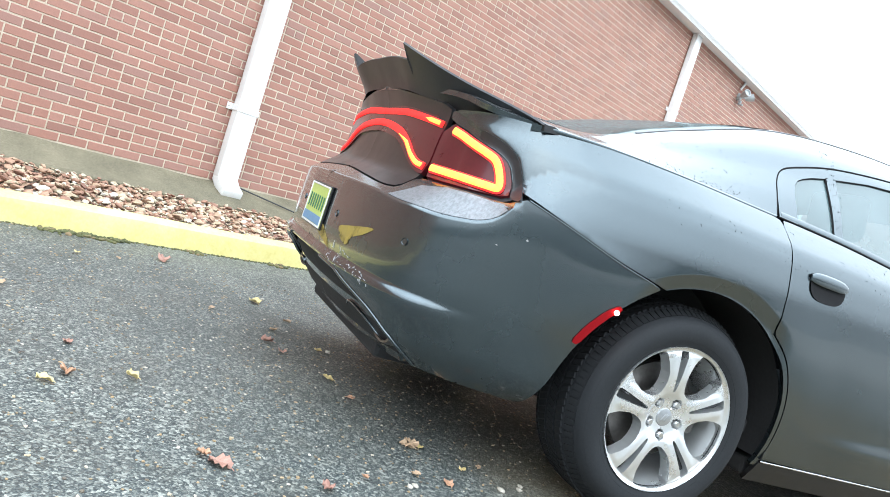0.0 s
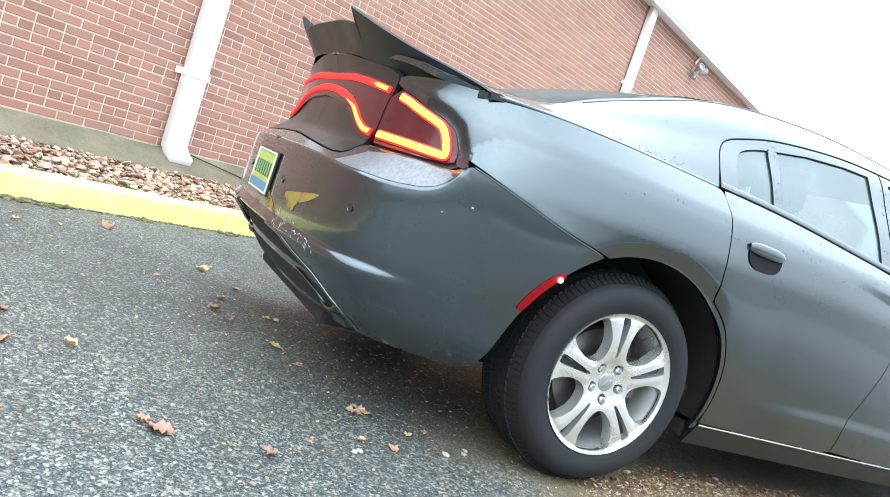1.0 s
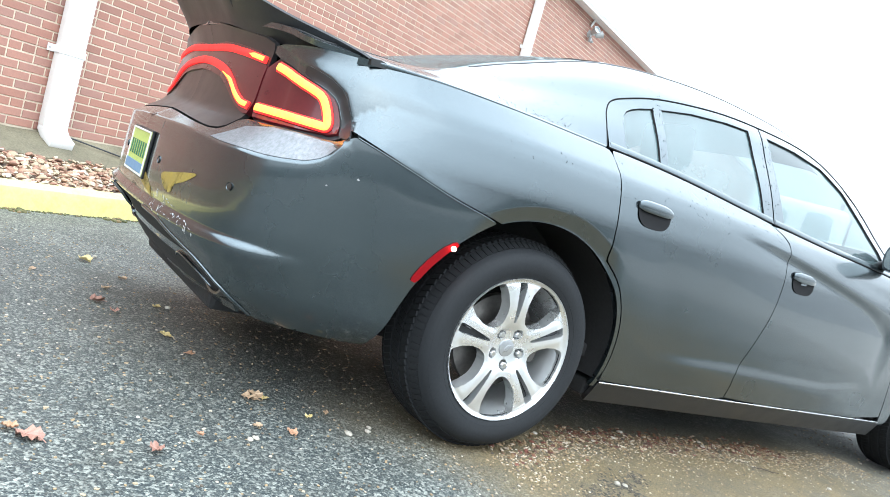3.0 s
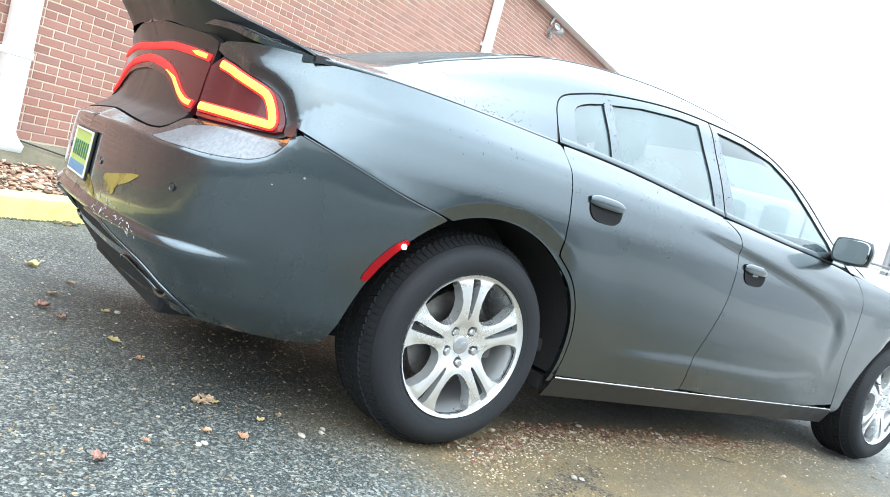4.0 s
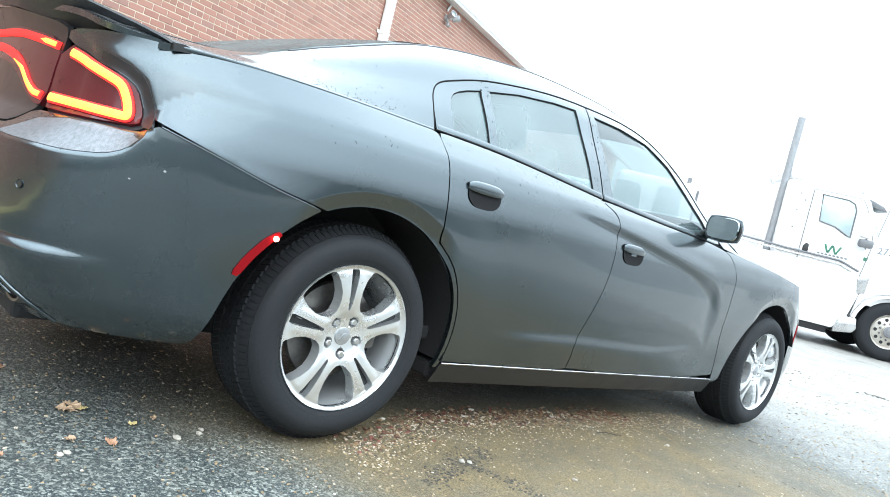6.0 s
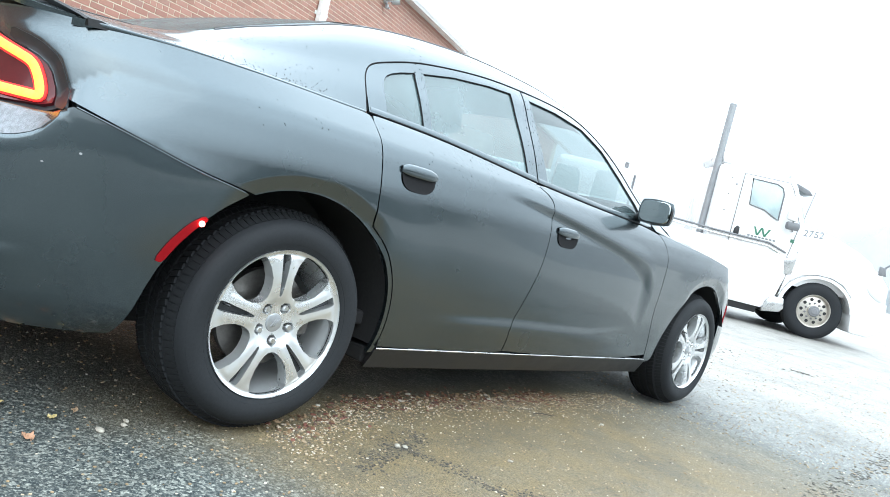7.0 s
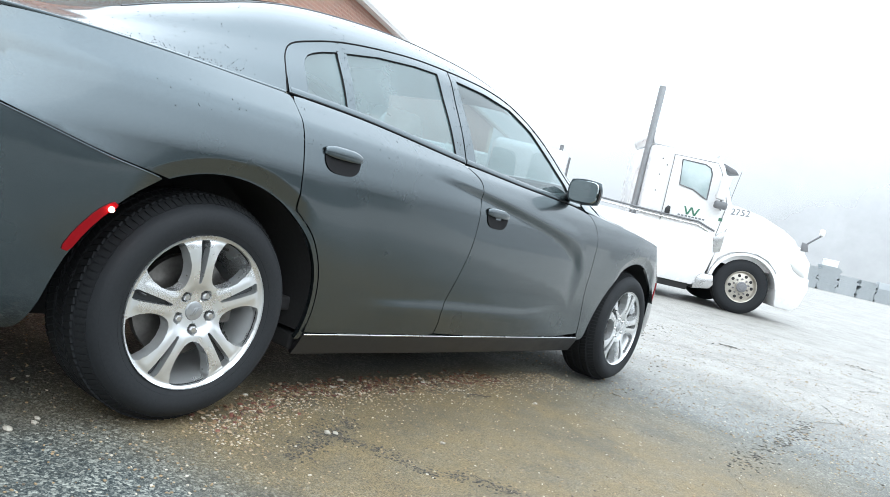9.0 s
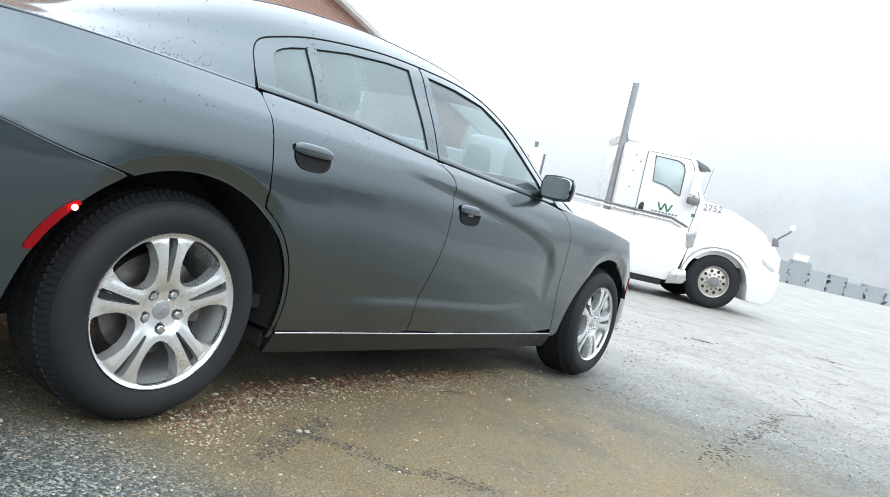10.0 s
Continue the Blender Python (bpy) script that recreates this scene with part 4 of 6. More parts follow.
skirt = panel("side_skirt", [(.462, .274), (2.56, .274), (2.58, .19), (.468, .195)], "dark sill below the doors", BLACK, rounds=0, grid=.04)
for flip in (False, True):
    part("bright_strip", ribbon(lower, [(.462, .279), (2.53, .279)], .006, .003, .001, flip), STEEL, skirt, "thin bright strip along the sill")

# windows in the doors
PANES = {
    "quarter": [(.300, 1.072), (.298, 1.13), (.300, 1.16), (.309, 1.184), (.327, 1.204), (.355, 1.219), (.40, 1.236), (.472, 1.256), (.480, 1.068)],
    "rear": [(.520, 1.064), (.516, 1.266), (.685, 1.303), (.894, 1.332), (1.035, 1.342), (1.090, 1.024)],
    "front": [(1.228, 1.016), (1.165, 1.348), (1.375, 1.350), (1.60, 1.333), (1.79, 1.272), (1.95, 1.172), (2.06, 1.07), (2.105, .992)],
}
def top_edge(a, b):
    """The window surrounds' upper edge, a little inside the body's opening."""
    return [(float(FINE_TOP[0](k)) + .0035 * max(0, 1 - k / 4), float(FINE_TOP[1](k)) - .0035 * min(1, k / 3)) for k in np.linspace(a, b, int((b - a) * 7))]


TRIMS = {
    "quarter": [[(.2145, 1.05)] + top_edge(0, 4) + [(.497, 1.262), (.472, 1.256), (.40, 1.236), (.355, 1.219), (.327, 1.204), (.309, 1.184), (.300, 1.16), (.298, 1.13), (.300, 1.072), (.300, 1.052)],
                [(.480, 1.062), (.472, 1.256), (.494, 1.262), (.518, 1.268), (.520, 1.06)]],
    "rear": [top_edge(4, 7) + [(1.118, 1.348), (1.035, 1.342), (.894, 1.332), (.685, 1.303), (.516, 1.266), (.497, 1.262)],
             [(1.035, 1.342), (1.118, 1.348), (1.150, 1.012), (1.090, 1.018)]],
    "front": [top_edge(7.04, 12.9) + [(2.185, .985), (2.105, .985), (2.06, 1.07), (1.95, 1.172), (1.79, 1.272), (1.60, 1.333), (1.375, 1.350), (1.165, 1.348), (1.126, 1.348)],
              [(1.126, 1.348), (1.165, 1.348), (1.228, 1.010), (1.158, 1.008)]],
}


for flip in (False, True):
    part("belt_frame", ribbon(upper, rise([(float(x), float(ZS(x)) + .017) for x in np.linspace(.222, 1.142, 20)]), .019, .002, -.002, flip), PAINT, rear_door, smooth=60)
    part("belt_frame", ribbon(upper, rise([(float(x), float(ZS(x)) + .017) for x in np.linspace(1.162, 2.15, 20)]), .019, .002, -.002, flip), PAINT, front_door, smooth=60)
for key, parent in (("quarter", rear_door), ("rear", rear_door), ("front", front_door)):
    pane = rise(dense(PANES[key], .04))
    panel("window", pane, "tinted side glass with a faint teal film", FRONT if key == "front" else TINT, parent, upper, rounds=0, lift=-.008, depth=.004, grid=.05)
    for trim in TRIMS[key]:
        panel("window_frame", rise(dense(trim, .04)), "dark window frame", PAINT, parent, upper, rounds=0, lift=-.001, depth=.012, grid=.04)
    for flip in (False, True):
        part("glass_seal", ribbon(upper, pane, .0045, .001, -.004, flip, closed=True), SEAL, parent, smooth=60)
for flip in (False, True):
    part("belt_trim", ribbon(upper, rise([(float(x), float(ZS(x)) + .0045) for x in np.linspace(.21, 1.14, 14)]), .005, .0015, .0, flip), SEAL, rear_door, smooth=60)
    part("belt_trim", ribbon(upper, rise([(float(x), float(ZS(x)) + .0045) for x in np.linspace(1.16, 2.2, 14)]), .005, .0015, .0, flip), SEAL, front_door, smooth=60)


def handle(parent, u, z, long=.165):
    """A recessed cup with a strap across its upper half."""
    for flip in (1, -1):
        n = 18
        bm = bmesh.new()
        rim, deep = [], []
        for k in range(n * 2):
            a = 2 * math.pi * k / (2 * n)
            du, dz = long / 2 * np.sign(math.cos(a)) * abs(math.cos(a)) ** .6, .034 * np.sign(math.sin(a)) * abs(math.sin(a)) ** .7 * (1 if math.sin(a) > 0 else 1.45)
            du *= 1 - .12 * (math.sin(a) < 0) * abs(math.sin(a))
            p, q = lower(u + du, z + dz), lower(u + du * .7, z + dz * .7 - .004)
            rim.append(bm.verts.new((p[0], flip * (p[1] - .0035), p[2])))
            deep.append(bm.verts.new((q[0], flip * (q[1] - .001), q[2])))
        for k in range(2 * n):
            bm.faces.new((rim[k], rim[(k + 1) % (2 * n)], deep[(k + 1) % (2 * n)], deep[k]))
        bm.faces.new(deep)
        part("handle_cup", bm, SEAL, parent, "dark handle recess", smooth=50)
        bm = bmesh.new()
        rows = []
        for s in np.linspace(-1, 1, 15):
            p = lower(u + s * long * .525, z + .013)
            swell = (1 - abs(s) ** 4)
            rows.append([bm.verts.new((p[0], flip * (p[1] - .004 - out * (.4 + .6 * swell)), p[2] + dz * (.5 + .5 * swell))) for out, dz in ((0, .026), (.005, .0245), (.009, .018), (.011, .006), (.011, -.006), (.008, -.013), (0, -.015))])
        for r, q in zip(rows, rows[1:]):
            for i in range(6):
                bm.faces.new((r[i], r[i + 1], q[i + 1], q[i]))
        bm.faces.new(rows[0]); bm.faces.new(rows[-1][::-1])
        part("door_handle", bm, PAINT, parent, smooth=50)


handle(rear_door, .413, .887)
handle(front_door, 1.388, .825)


def mirror(flip):
    hub = new("side_mirror")
    hub.parent = car
    tagged(hub, "dark door mirror with a rounded housing")
    bm = bmesh.new()
    bmesh.ops.create_cube(bm, size=1)
    bmesh.ops.subdivide_edges(bm, edges=bm.edges, cuts=5, use_grid_fill=True)
    for v in bm.verts:
        c = v.co * 2
        k = Vector((c.x * math.sqrt(1 - c.y ** 2 / 2.6 - c.z ** 2 / 2.6 + (c.y * c.z) ** 2 / 6), c.y * math.sqrt(max(0, 1 - c.z ** 2 / 4)), c.z * math.sqrt(max(0, 1 - c.y ** 2 / 4))))
        v.co = Vector((k.x * (.08 if k.x > 0 else .025), k.y * .088, k.z * .062))
        v.co.y += .03 * (c.x > 0) * c.x
    bmesh.ops.transform(bm, matrix=Matrix.Translation((2.02, flip * -.983, 1.052)) @ Matrix.Rotation(radians(flip * 6), 4, "Z"), verts=bm.verts)
    part("housing", bm, PAINT, hub, smooth=60)
    bm = bmesh.new()
    n = 40
    ring, back = [], []
    for k in range(n):
        a = 2 * math.pi * k / n
        y, z = .076 * np.sign(math.cos(a)) * abs(math.cos(a)) ** .45, .051 * np.sign(math.sin(a)) * abs(math.sin(a)) ** .5
        ring.append(bm.verts.new((1.990, flip * (-.983 + y), 1.052 + z)))
        back.append(bm.verts.new((1.996, flip * (-.983 + y * 1.05), 1.052 + z * 1.06)))
    bm.faces.new(ring)
    for k in range(n):
        bm.faces.new((ring[k], ring[(k + 1) % n], back[(k + 1) % n], back[k]))
    glass = shader("mirror_glass")
    glass[3].inputs["Metallic"].default_value, glass[3].inputs["Roughness"].default_value = 1.0, 0.03
    glass[3].inputs["Base Color"].default_value = (.36, .4, .41, 1)
    part("mirror_glass", bm, glass[0], hub, "reflecting glass")
    bm = bmesh.new()
    tube(bm, [(2.06, flip * -.80, .995), (2.065, flip * -.85, 1.01), (2.055, flip * -.90, 1.03)], [.045, .035, .03], 12, squash=.6)
    part("foot", bm, BLACK, hub, smooth=60)


mirror(1)
mirror(-1)

# lamps and small parts of the sides
marker = panel("side_marker", [(-.432, .497), (-.410, .492), (-.383, .545), (-.345, .598), (-.316, .624), (-.330, .634), (-.366, .607), (-.408, .550)], "red side marker with a lit bulb", MARKER, lift=.004, grid=.006, rounds=1, heart=(-.38, 0, .56))
for flip in (1, -1):
    bm = bmesh.new()
    p = lower(-.336, .612)
    bmesh.ops.create_uvsphere(bm, u_segments=14, v_segments=8, radius=.008, matrix=Matrix.Translation((p[0], flip * (p[1] - .008), p[2])))
    part("bulb", bm, HOT_LAMP, marker, "bright lit bulb", smooth=True)
panel("front_marker", [(3.512, .52), (3.534, .52), (3.538, .66), (3.516, .66)], "red-orange front side marker", MARKER, lift=.004, grid=.02, rounds=1)
for u, z in ((-.989, .608), (-1.45, .60)):
    for flip in (1, -1):
        bm = bmesh.new()
        p = lower(u, z)
        revolve(bm, [(0, 0), (.0085, 0), (.0095, -.0015), (.0095, .005), (.0115, .005), (.0115, .0)], "x", 20)
        d = Vector((np.interp(u, PS, NX), np.interp(u, PS, NY), 0))
        bmesh.ops.transform(bm, matrix=Matrix.Translation((p[0] - .002 * d.x, flip * (p[1] - .002 * d.y), p[2])) @ Vector((1, 0, 0)).rotation_difference(Vector((d.x, flip * d.y, 0))).to_matrix().to_4x4(), verts=bm.verts)
        part("parking_sensor", bm, PAINT, car, smooth=True)

# number plate in its recess
plate = new("number_plate")
plate.parent = car
tagged(plate, "green and yellow number plate, hazed and unreadable")
PLATE_Z, PLATE_X = .597, -1.012
bm = bmesh.new()
box(bm, (.008, .284, .156), (PLATE_X + .004, 0, PLATE_Z), .002)
part("plate_recess", bm, BLACK, plate)
bm = bmesh.new()
box(bm, (.003, .274, .145), (PLATE_X, 0, PLATE_Z), .001)
part("plate_sheet", bm, surface_mat("plate_yellow_green", (.36, .5, .09), (.58, .62, .2), (.3, .5), scale=5, bump=.0), plate)
bm = bmesh.new()
for a, b, s in ((0, .070, (.004, .274, .006)), (0, -.070, (.004, .274, .006)), (-.134, 0, (.004, .006, .145)), (.134, 0, (.004, .006, .145))):
    box(bm, s, (PLATE_X - .003, a, PLATE_Z + b), .001)
part("plate_frame", bm, WHITE, plate)
bm = bmesh.new()
box(bm, (.003, .258, .03), (PLATE_X - .003, 0, PLATE_Z - .05))
part("plate_band", bm, surface_mat("plate_blue", (.08, .2, .4), (.2, .35, .5), (.3, .5), bump=.0), plate)
for k in range(7):
    bm = bmesh.new()
    box(bm, (.003, .009, .05), (PLATE_X - .0035, -.102 + k * .034, PLATE_Z + .008), .0008)
    part("character_bar", bm, GREEN, plate)

# exhaust tips
for flip in (1, -1):
    bm = bmesh.new()
    revolve(bm, [(.030, .0), (.038, -.002), (.041, .01), (.041, .16), (.036, .16), (.036, .02)], "x", 28, closed=True)
    bmesh.ops.transform(bm, matrix=Matrix.Translation((-.845, flip * -.58, .325)) @ Matrix.Diagonal((1, 2.0, .75, 1)), verts=bm.verts)
    part("exhaust_tip", bm, DISC, car, smooth=40)
    bm = bmesh.new()
    tube(bm, [(-.80, flip * -.58, .325), (-.6, flip * -.60, .28), (-.3, flip * -.45, .26)], .03, 10)
    part("exhaust_pipe", bm, LINER, car, smooth=True)

mouth = [(-1.23 + .11 * math.cos(t), .300 + .030 * math.sin(t) - .26 * .11 * math.cos(t)) for t in np.linspace(0, 2 * math.pi, 33)[:-1]]
panel("exhaust_mouth", mouth, "dark exhaust opening", LINER, lift=-.026, grid=.03, rounds=0, depth=.004)
for flip in (False, True):
    part("mouth_rim", ribbon(lower, mouth[:17], .007, .004, -.026, flip), PAINT, car, "bright rim of the exhaust opening", smooth=60)
    part("valance_lip", ribbon(lower, [(-1.45, .452), (-1.306, .445), (-1.105, .388), (-.987, .334), (-.897, .270)], .009, .005, .000, flip), PAINT, car, smooth=60)

# painted kerb reflection and scuffs on the bumper
part("kerb_reflection", sheet(lower, [rounded([(-1.40, .57), (-1.30, .585), (-1.13, .612), (-1.20, .575), (-1.27, .555), (-1.29, .52), (-1.36, .535)])], .03, .001, .0018), MIRRORED_KERB, car, "yellow kerb reflection painted on the bumper")
part("kerb_reflection", sheet(lower, [rounded([(-1.64, .52), (-1.50, .495), (-1.42, .478), (-1.45, .50), (-1.55, .545), (-1.66, .56)])], .03, .001, .0018), MIRRORED_KERB, car, "yellow kerb reflection painted on the bumper")
rng = random.Random(4)
for k in range(50):
    u = -1.40 + .34 * rng.random() ** 1.4
    z = .487 - .10 * (u + 1.40) + rng.uniform(-.03, .03) * (1 if u < -1.25 else .4)
    a, b, c = rng.uniform(.0015, .009), rng.uniform(.0005, .0014), rng.gauss(-.22, .12) if k % 3 else rng.uniform(-1.3, -.7)
    loop = [(u + a * math.cos(t) * math.cos(c) - b * math.sin(t) * math.sin(c) * rng.uniform(.6, 1.3), z + a * math.cos(t) * math.sin(c) + b * math.sin(t) * rng.uniform(.6, 1.3)) for t in np.linspace(0, 2 * math.pi, 9)[:-1]]
    part("scuff", sheet(lower, [np.array(loop)], .02, .0008, .0016), SCUFF, car, "scuffed bare plastic")
for u, z in ((-.66, .722), (-.735, .685)):
    loop = [(u + .0035 * math.cos(t) * rng.uniform(.6, 1.2), z + .003 * math.sin(t) * rng.uniform(.6, 1.2)) for t in np.linspace(0, 2 * math.pi, 8)[:-1]]
    part("chip", sheet(lower, [np.array(loop)], .01, .0008, .0014), SCUFF, car, "small pale stone chip")


# crisp edge where the pillar's foot meets the quarter panel
for flip in (False, True):
    part("shoulder_edge", ribbon(upper, [(float(x), .004) for x in np.linspace(-.66, .195, 30)], .009, .0022, -.0005, flip), PAINT, car, smooth=60)

# bright edge of the bumper along its joint with the quarter panel
for flip in (False, True):
    part("bumper_edge", ribbon(lower, smooth_line([(-.69, .8245), (-.62, .807), (-.535, .7855), (-.375, .7445), (-.225, .7155)]), .004, .002, .001, flip), PAINT, car, smooth=60)

# fine rain beads on the shelf under the tail lamps, sky sheen put into their pale colour
def beaded_mat():
    m, n, l, b = shader("beaded_rain_sheen")
    at = place(n, l)
    drops, runs = cells(n, l, at, 420.0), cloud(n, l, place(n, l, "Object", (110, 110, 8)), 1.0, 3.0)
    l.new(ramp(n, l, runs, [(.35, (.15, .16, .17)), (.62, (.22, .23, .245))]), b.inputs["Base Color"])
    b.inputs["Metallic"].default_value, b.inputs["Roughness"].default_value = .55, .38
    relief(n, l, b, span(n, l, drops.outputs["Distance"], 0.0, .5, 1.0, 0.0), .35, .003)
    return m


shelf_loop = np.array(along_u(SHELF, -1.16, -.735, .006, 24) + [(-.748, .787), (-.80, .791), (-.98, .789), (-1.1, .772)])
tagged(panel("rain_film", shelf_loop, "film of fine rain beads, sky sheen in its pale colour", beaded_mat(), lift=.0014, depth=.002, grid=.012, rounds=0), kind="stuff")

# beads of rain on the shoulder, pillar and lid
rng = random.Random(21)
verts, faces = [], []
cap = [(0.0, 1.0), (.55, .8), (.9, .35), (1.0, 0.0)]
for k in range(900):
    over = upper
    if k >= 620:
        x, q = ((rng.uniform(1.10, 1.20), rng.uniform(.03, .45)) if k < 720 else (rng.uniform(.47, .53), rng.uniform(.05, .4)) if k < 780 else (rng.uniform(.2, 2.0), rng.uniform(.44, .56)))
    elif k >= 480:
        x, q = rng.uniform(-.3, 1.2), -.01
        over, q = lower, rng.uniform(.90, 1.03)
    elif k >= 330:
        over, x, q = lower, rng.uniform(-1.13, -.90), rng.uniform(.715, .79)
    elif k < 190:
        x, q = rng.uniform(-.55, .05), abs(rng.gauss(0, .03)) + .002
    elif k < 280:
        x, q = rng.uniform(-.6, .15), rng.uniform(.0, .40)
    else:
        x, q = rng.uniform(.0, 1.7), rng.uniform(.43, .5)
    a, b, c = over(x, q), over(x + .002, q), over(x, q + .002)
    n = np.cross(b - a, c - a)
    n /= np.linalg.norm(n)
    n = n if np.dot(n, a - np.array((1.2, 0, .6))) > 0 else -n
    s = np.cross(n, (1, 0, 0)); s /= np.linalg.norm(s)
    t = np.cross(n, s)
    r, tall = rng.uniform(.0009, .0022), rng.uniform(.9, 1.7) * (2.6 if 330 <= k < 480 else 1)
    base = len(verts)
    verts.append(tuple(a + n * r * .55))
    for rad, h in cap[1:]:
        verts += [tuple(a + rad * r * (math.cos(w) * t + tall * math.sin(w) * s) + n * (h * r * .55)) for w in np.linspace(0, 2 * math.pi, 8)[:-1]]
    for i in range(7):
        j = (i + 1) % 7
        faces.append((base, base + 1 + i, base + 1 + j))
        for ring in (0, 1):
            p = base + 1 + ring * 7
            faces.append((p + i, p + 7 + i, p + 7 + j, p + j))
me = bpy.data.meshes.new("rain_beads")
me.from_pydata(verts, [], faces)
beads = part("rain_film", me, DROP[0], car, "clear beads of rain", smooth=True)
tagged(beads, kind="stuff")


# ---- wheels ----
def rim_face(x, z):
    """Height of the wheel's face; the slot down each double spoke is sunk."""
    r, a = np.hypot(x, z), np.arctan2(x, z)
    f = curve([0, .03, .06, .085, .13, .18, .215, .226, .233, .240], [-.010, -.008, -.004, .005, .012, .014, .012, .009, .012, .017])(r)
    off = np.abs(r * np.sin(a))
    edge = step(.5, 1.0, off / (.03 + .12 * r)) * step(.07, .1, r) * step(.222, .20, r)
    for k in (-1, 1):
        f = f - .02 * step(.0165, .0135, np.hypot(x - k * .0575 * math.sin(radians(36)), z - .0575 * math.cos(radians(36))))
    return f - .004 * edge


def wheel_meshes():
    window = [(.2315, 35.9), (.2315, 28), (.2305, 22.5), (.2275, 19.5), (.220, 17.8), (.190, 15.4), (.155, 14.6), (.128, 17.0), (.108, 22), (.097, 28.5), (.094, 35.9)]
    right = [(r * math.sin(radians(a)), r * math.cos(radians(a))) for r, a in window]
    outer = [(.240 * math.sin(radians(a)), .240 * math.cos(radians(a))) for a in np.linspace(-35.9, 35.9, 20)]
    hub = [(.024 * math.sin(radians(a)), .024 * math.cos(radians(a))) for a in np.linspace(35.9, -35.9, 5)]
    loop = np.array(outer + right + hub + [(-x, z) for x, z in right[::-1]])
    half = [(.088, .0015), (.093, .0046), (.12, .0074), (.16, .011), (.20, .0145), (.218, .0155), (.2245, .0125)]
    slot = np.array([(w, math.sqrt(r * r - w * w)) for r, w in half] + [(-w, math.sqrt(r * r - w * w)) for r, w in half[::-1]])
    v, f, rim = fill([loop, slot], .0042)
    verts, faces = [], []
    y = rim_face(v[:, 0], v[:, 1])
    for k in range(5):
        c, s = math.cos(radians(72 * k)), math.sin(radians(72 * k))
        base = len(verts)
        pts = [(x * c + z * s, -h, -x * s + z * c) for (x, z), h in zip(v, y)]
        verts += pts
        faces += [tuple(base + i for i in t) for t in f]
        low = {}
        for a, b in rim:
            flat = [math.degrees(math.atan2(v[i][0], v[i][1])) for i in (a, b)]
            if all(abs(abs(t) - 35.9) < .3 for t in flat) and flat[0] * flat[1] > 0:
                continue
            for i in (a, b):
                if i not in low:
                    low[i] = len(verts)
                    p = pts[i]
                    verts.append((p[0] * .985, p[1] + .045, p[2] * .985))
            faces.append((base + a, low[a], low[b], base + b))
    face = bpy.data.meshes.new("rim_face")
    face.from_pydata(verts, [], [[int(i) for i in t] for t in faces])
    bm = bmesh.new()
    bm.from_mesh(face)
    # slot floors take a dark grey in place of the shade inside
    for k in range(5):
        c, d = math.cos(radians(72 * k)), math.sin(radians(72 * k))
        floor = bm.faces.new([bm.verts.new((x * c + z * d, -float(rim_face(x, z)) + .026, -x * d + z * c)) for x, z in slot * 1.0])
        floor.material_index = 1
    bmesh.ops.remove_doubles(bm, verts=bm.verts, dist=.0006)
    revolve(bm, [(.236, -.010), (.240, -.020), (.2405, -.006), (.2385, .01), (.233, .03), (.224, .06), (.214, .17), (.20, .17), (.211, .06), (.222, .03), (.2315, .004)], "y", 72)
    bmesh.ops.recalc_face_normals(bm, faces=bm.faces)
    bm.to_mesh(face)
    bm.free()
    bm = bmesh.new()
    revolve(bm, [(.220, .0), (.230, -.010), (.235, -.0165), (.240, -.019), (.252, -.024), (.272, -.0280), (.288, -.0268), (.302, -.021), (.313, -.011), (.320, .002), (.326, .014), (.332, .028), (.337, .040), (.3415, .050), (.3435, .075), (.338, .076), (.338, .084), (.344, .085), (.3445, .125),
                 (.3390, .126), (.339, .134), (.344, .135), (.3435, .178), (.337, .195), (.32, .215), (.28, .22), (.225, .20)], "y", 120)
    tyre = bpy.data.meshes.new("tyre")
    bmesh.ops.recalc_face_normals(bm, faces=bm.faces)
    bm.to_mesh(tyre)
    bm.free()
    bm = bmesh.new()
    for k in range(100):
        a = 2 * math.pi * k / 100
        for y, r, wide, tall in ((.020, .3285, .0083, .034), (.203, .334, .0083, .026)):
            m = Matrix.Rotation(a, 4, "Y") @ Matrix.Translation((0, y, r)) @ Matrix.Rotation(radians(27 if y < .1 else -30), 4, "X") @ Matrix.Diagonal((wide * 2, tall, .006, 1))
            bmesh.ops.create_cube(bm, size=1, matrix=m)
        for y, skew in ((.059, .35), (.105, -.35), (.156, .35)):
            m = Matrix.Rotation(a + (y > .1) * .02, 4, "Y") @ Matrix.Translation((0, y, .3425)) @ Matrix.Rotation(skew, 4, "Z") @ Matrix.Diagonal((.0165, .036, .007, 1))
            bmesh.ops.create_cube(bm, size=1, matrix=m)
    for r, y0 in ((.250, -.0230), (.302, -.0205)):
        revolve(bm, [(r - .0012, y0 + .001), (r, y0 - .0006), (r + .0012, y0 + .001)], "y", 120)
    tread = bpy.data.meshes.new("tread")
    bmesh.ops.recalc_face_normals(bm, faces=bm.faces)
    bm.to_mesh(tread)
    bm.free()
    bm = bmesh.new()
    revolve(bm, [(.0, -.013), (.008, -.013), (.0105, -.008), (.0115, .0), (.0115, .014)], "y", 6)
    nut = bpy.data.meshes.new("lug_nut")
    bm.to_mesh(nut)
    bm.free()
    bm = bmesh.new()
    revolve(bm, [(.0, .001), (.018, .0015), (.028, .004), (.0305, .009), (.0305, .024)], "y", 32)
    for k in range(3):
        box(bm, (.005, .003, .028), (-.007 + k * .007, .0005, 0), .001, Matrix.Rotation(radians(35), 3, "Y"))
    cap = bpy.data.meshes.new("centre_cap")
    bm.to_mesh(cap)
    bm.free()
    bm = bmesh.new()
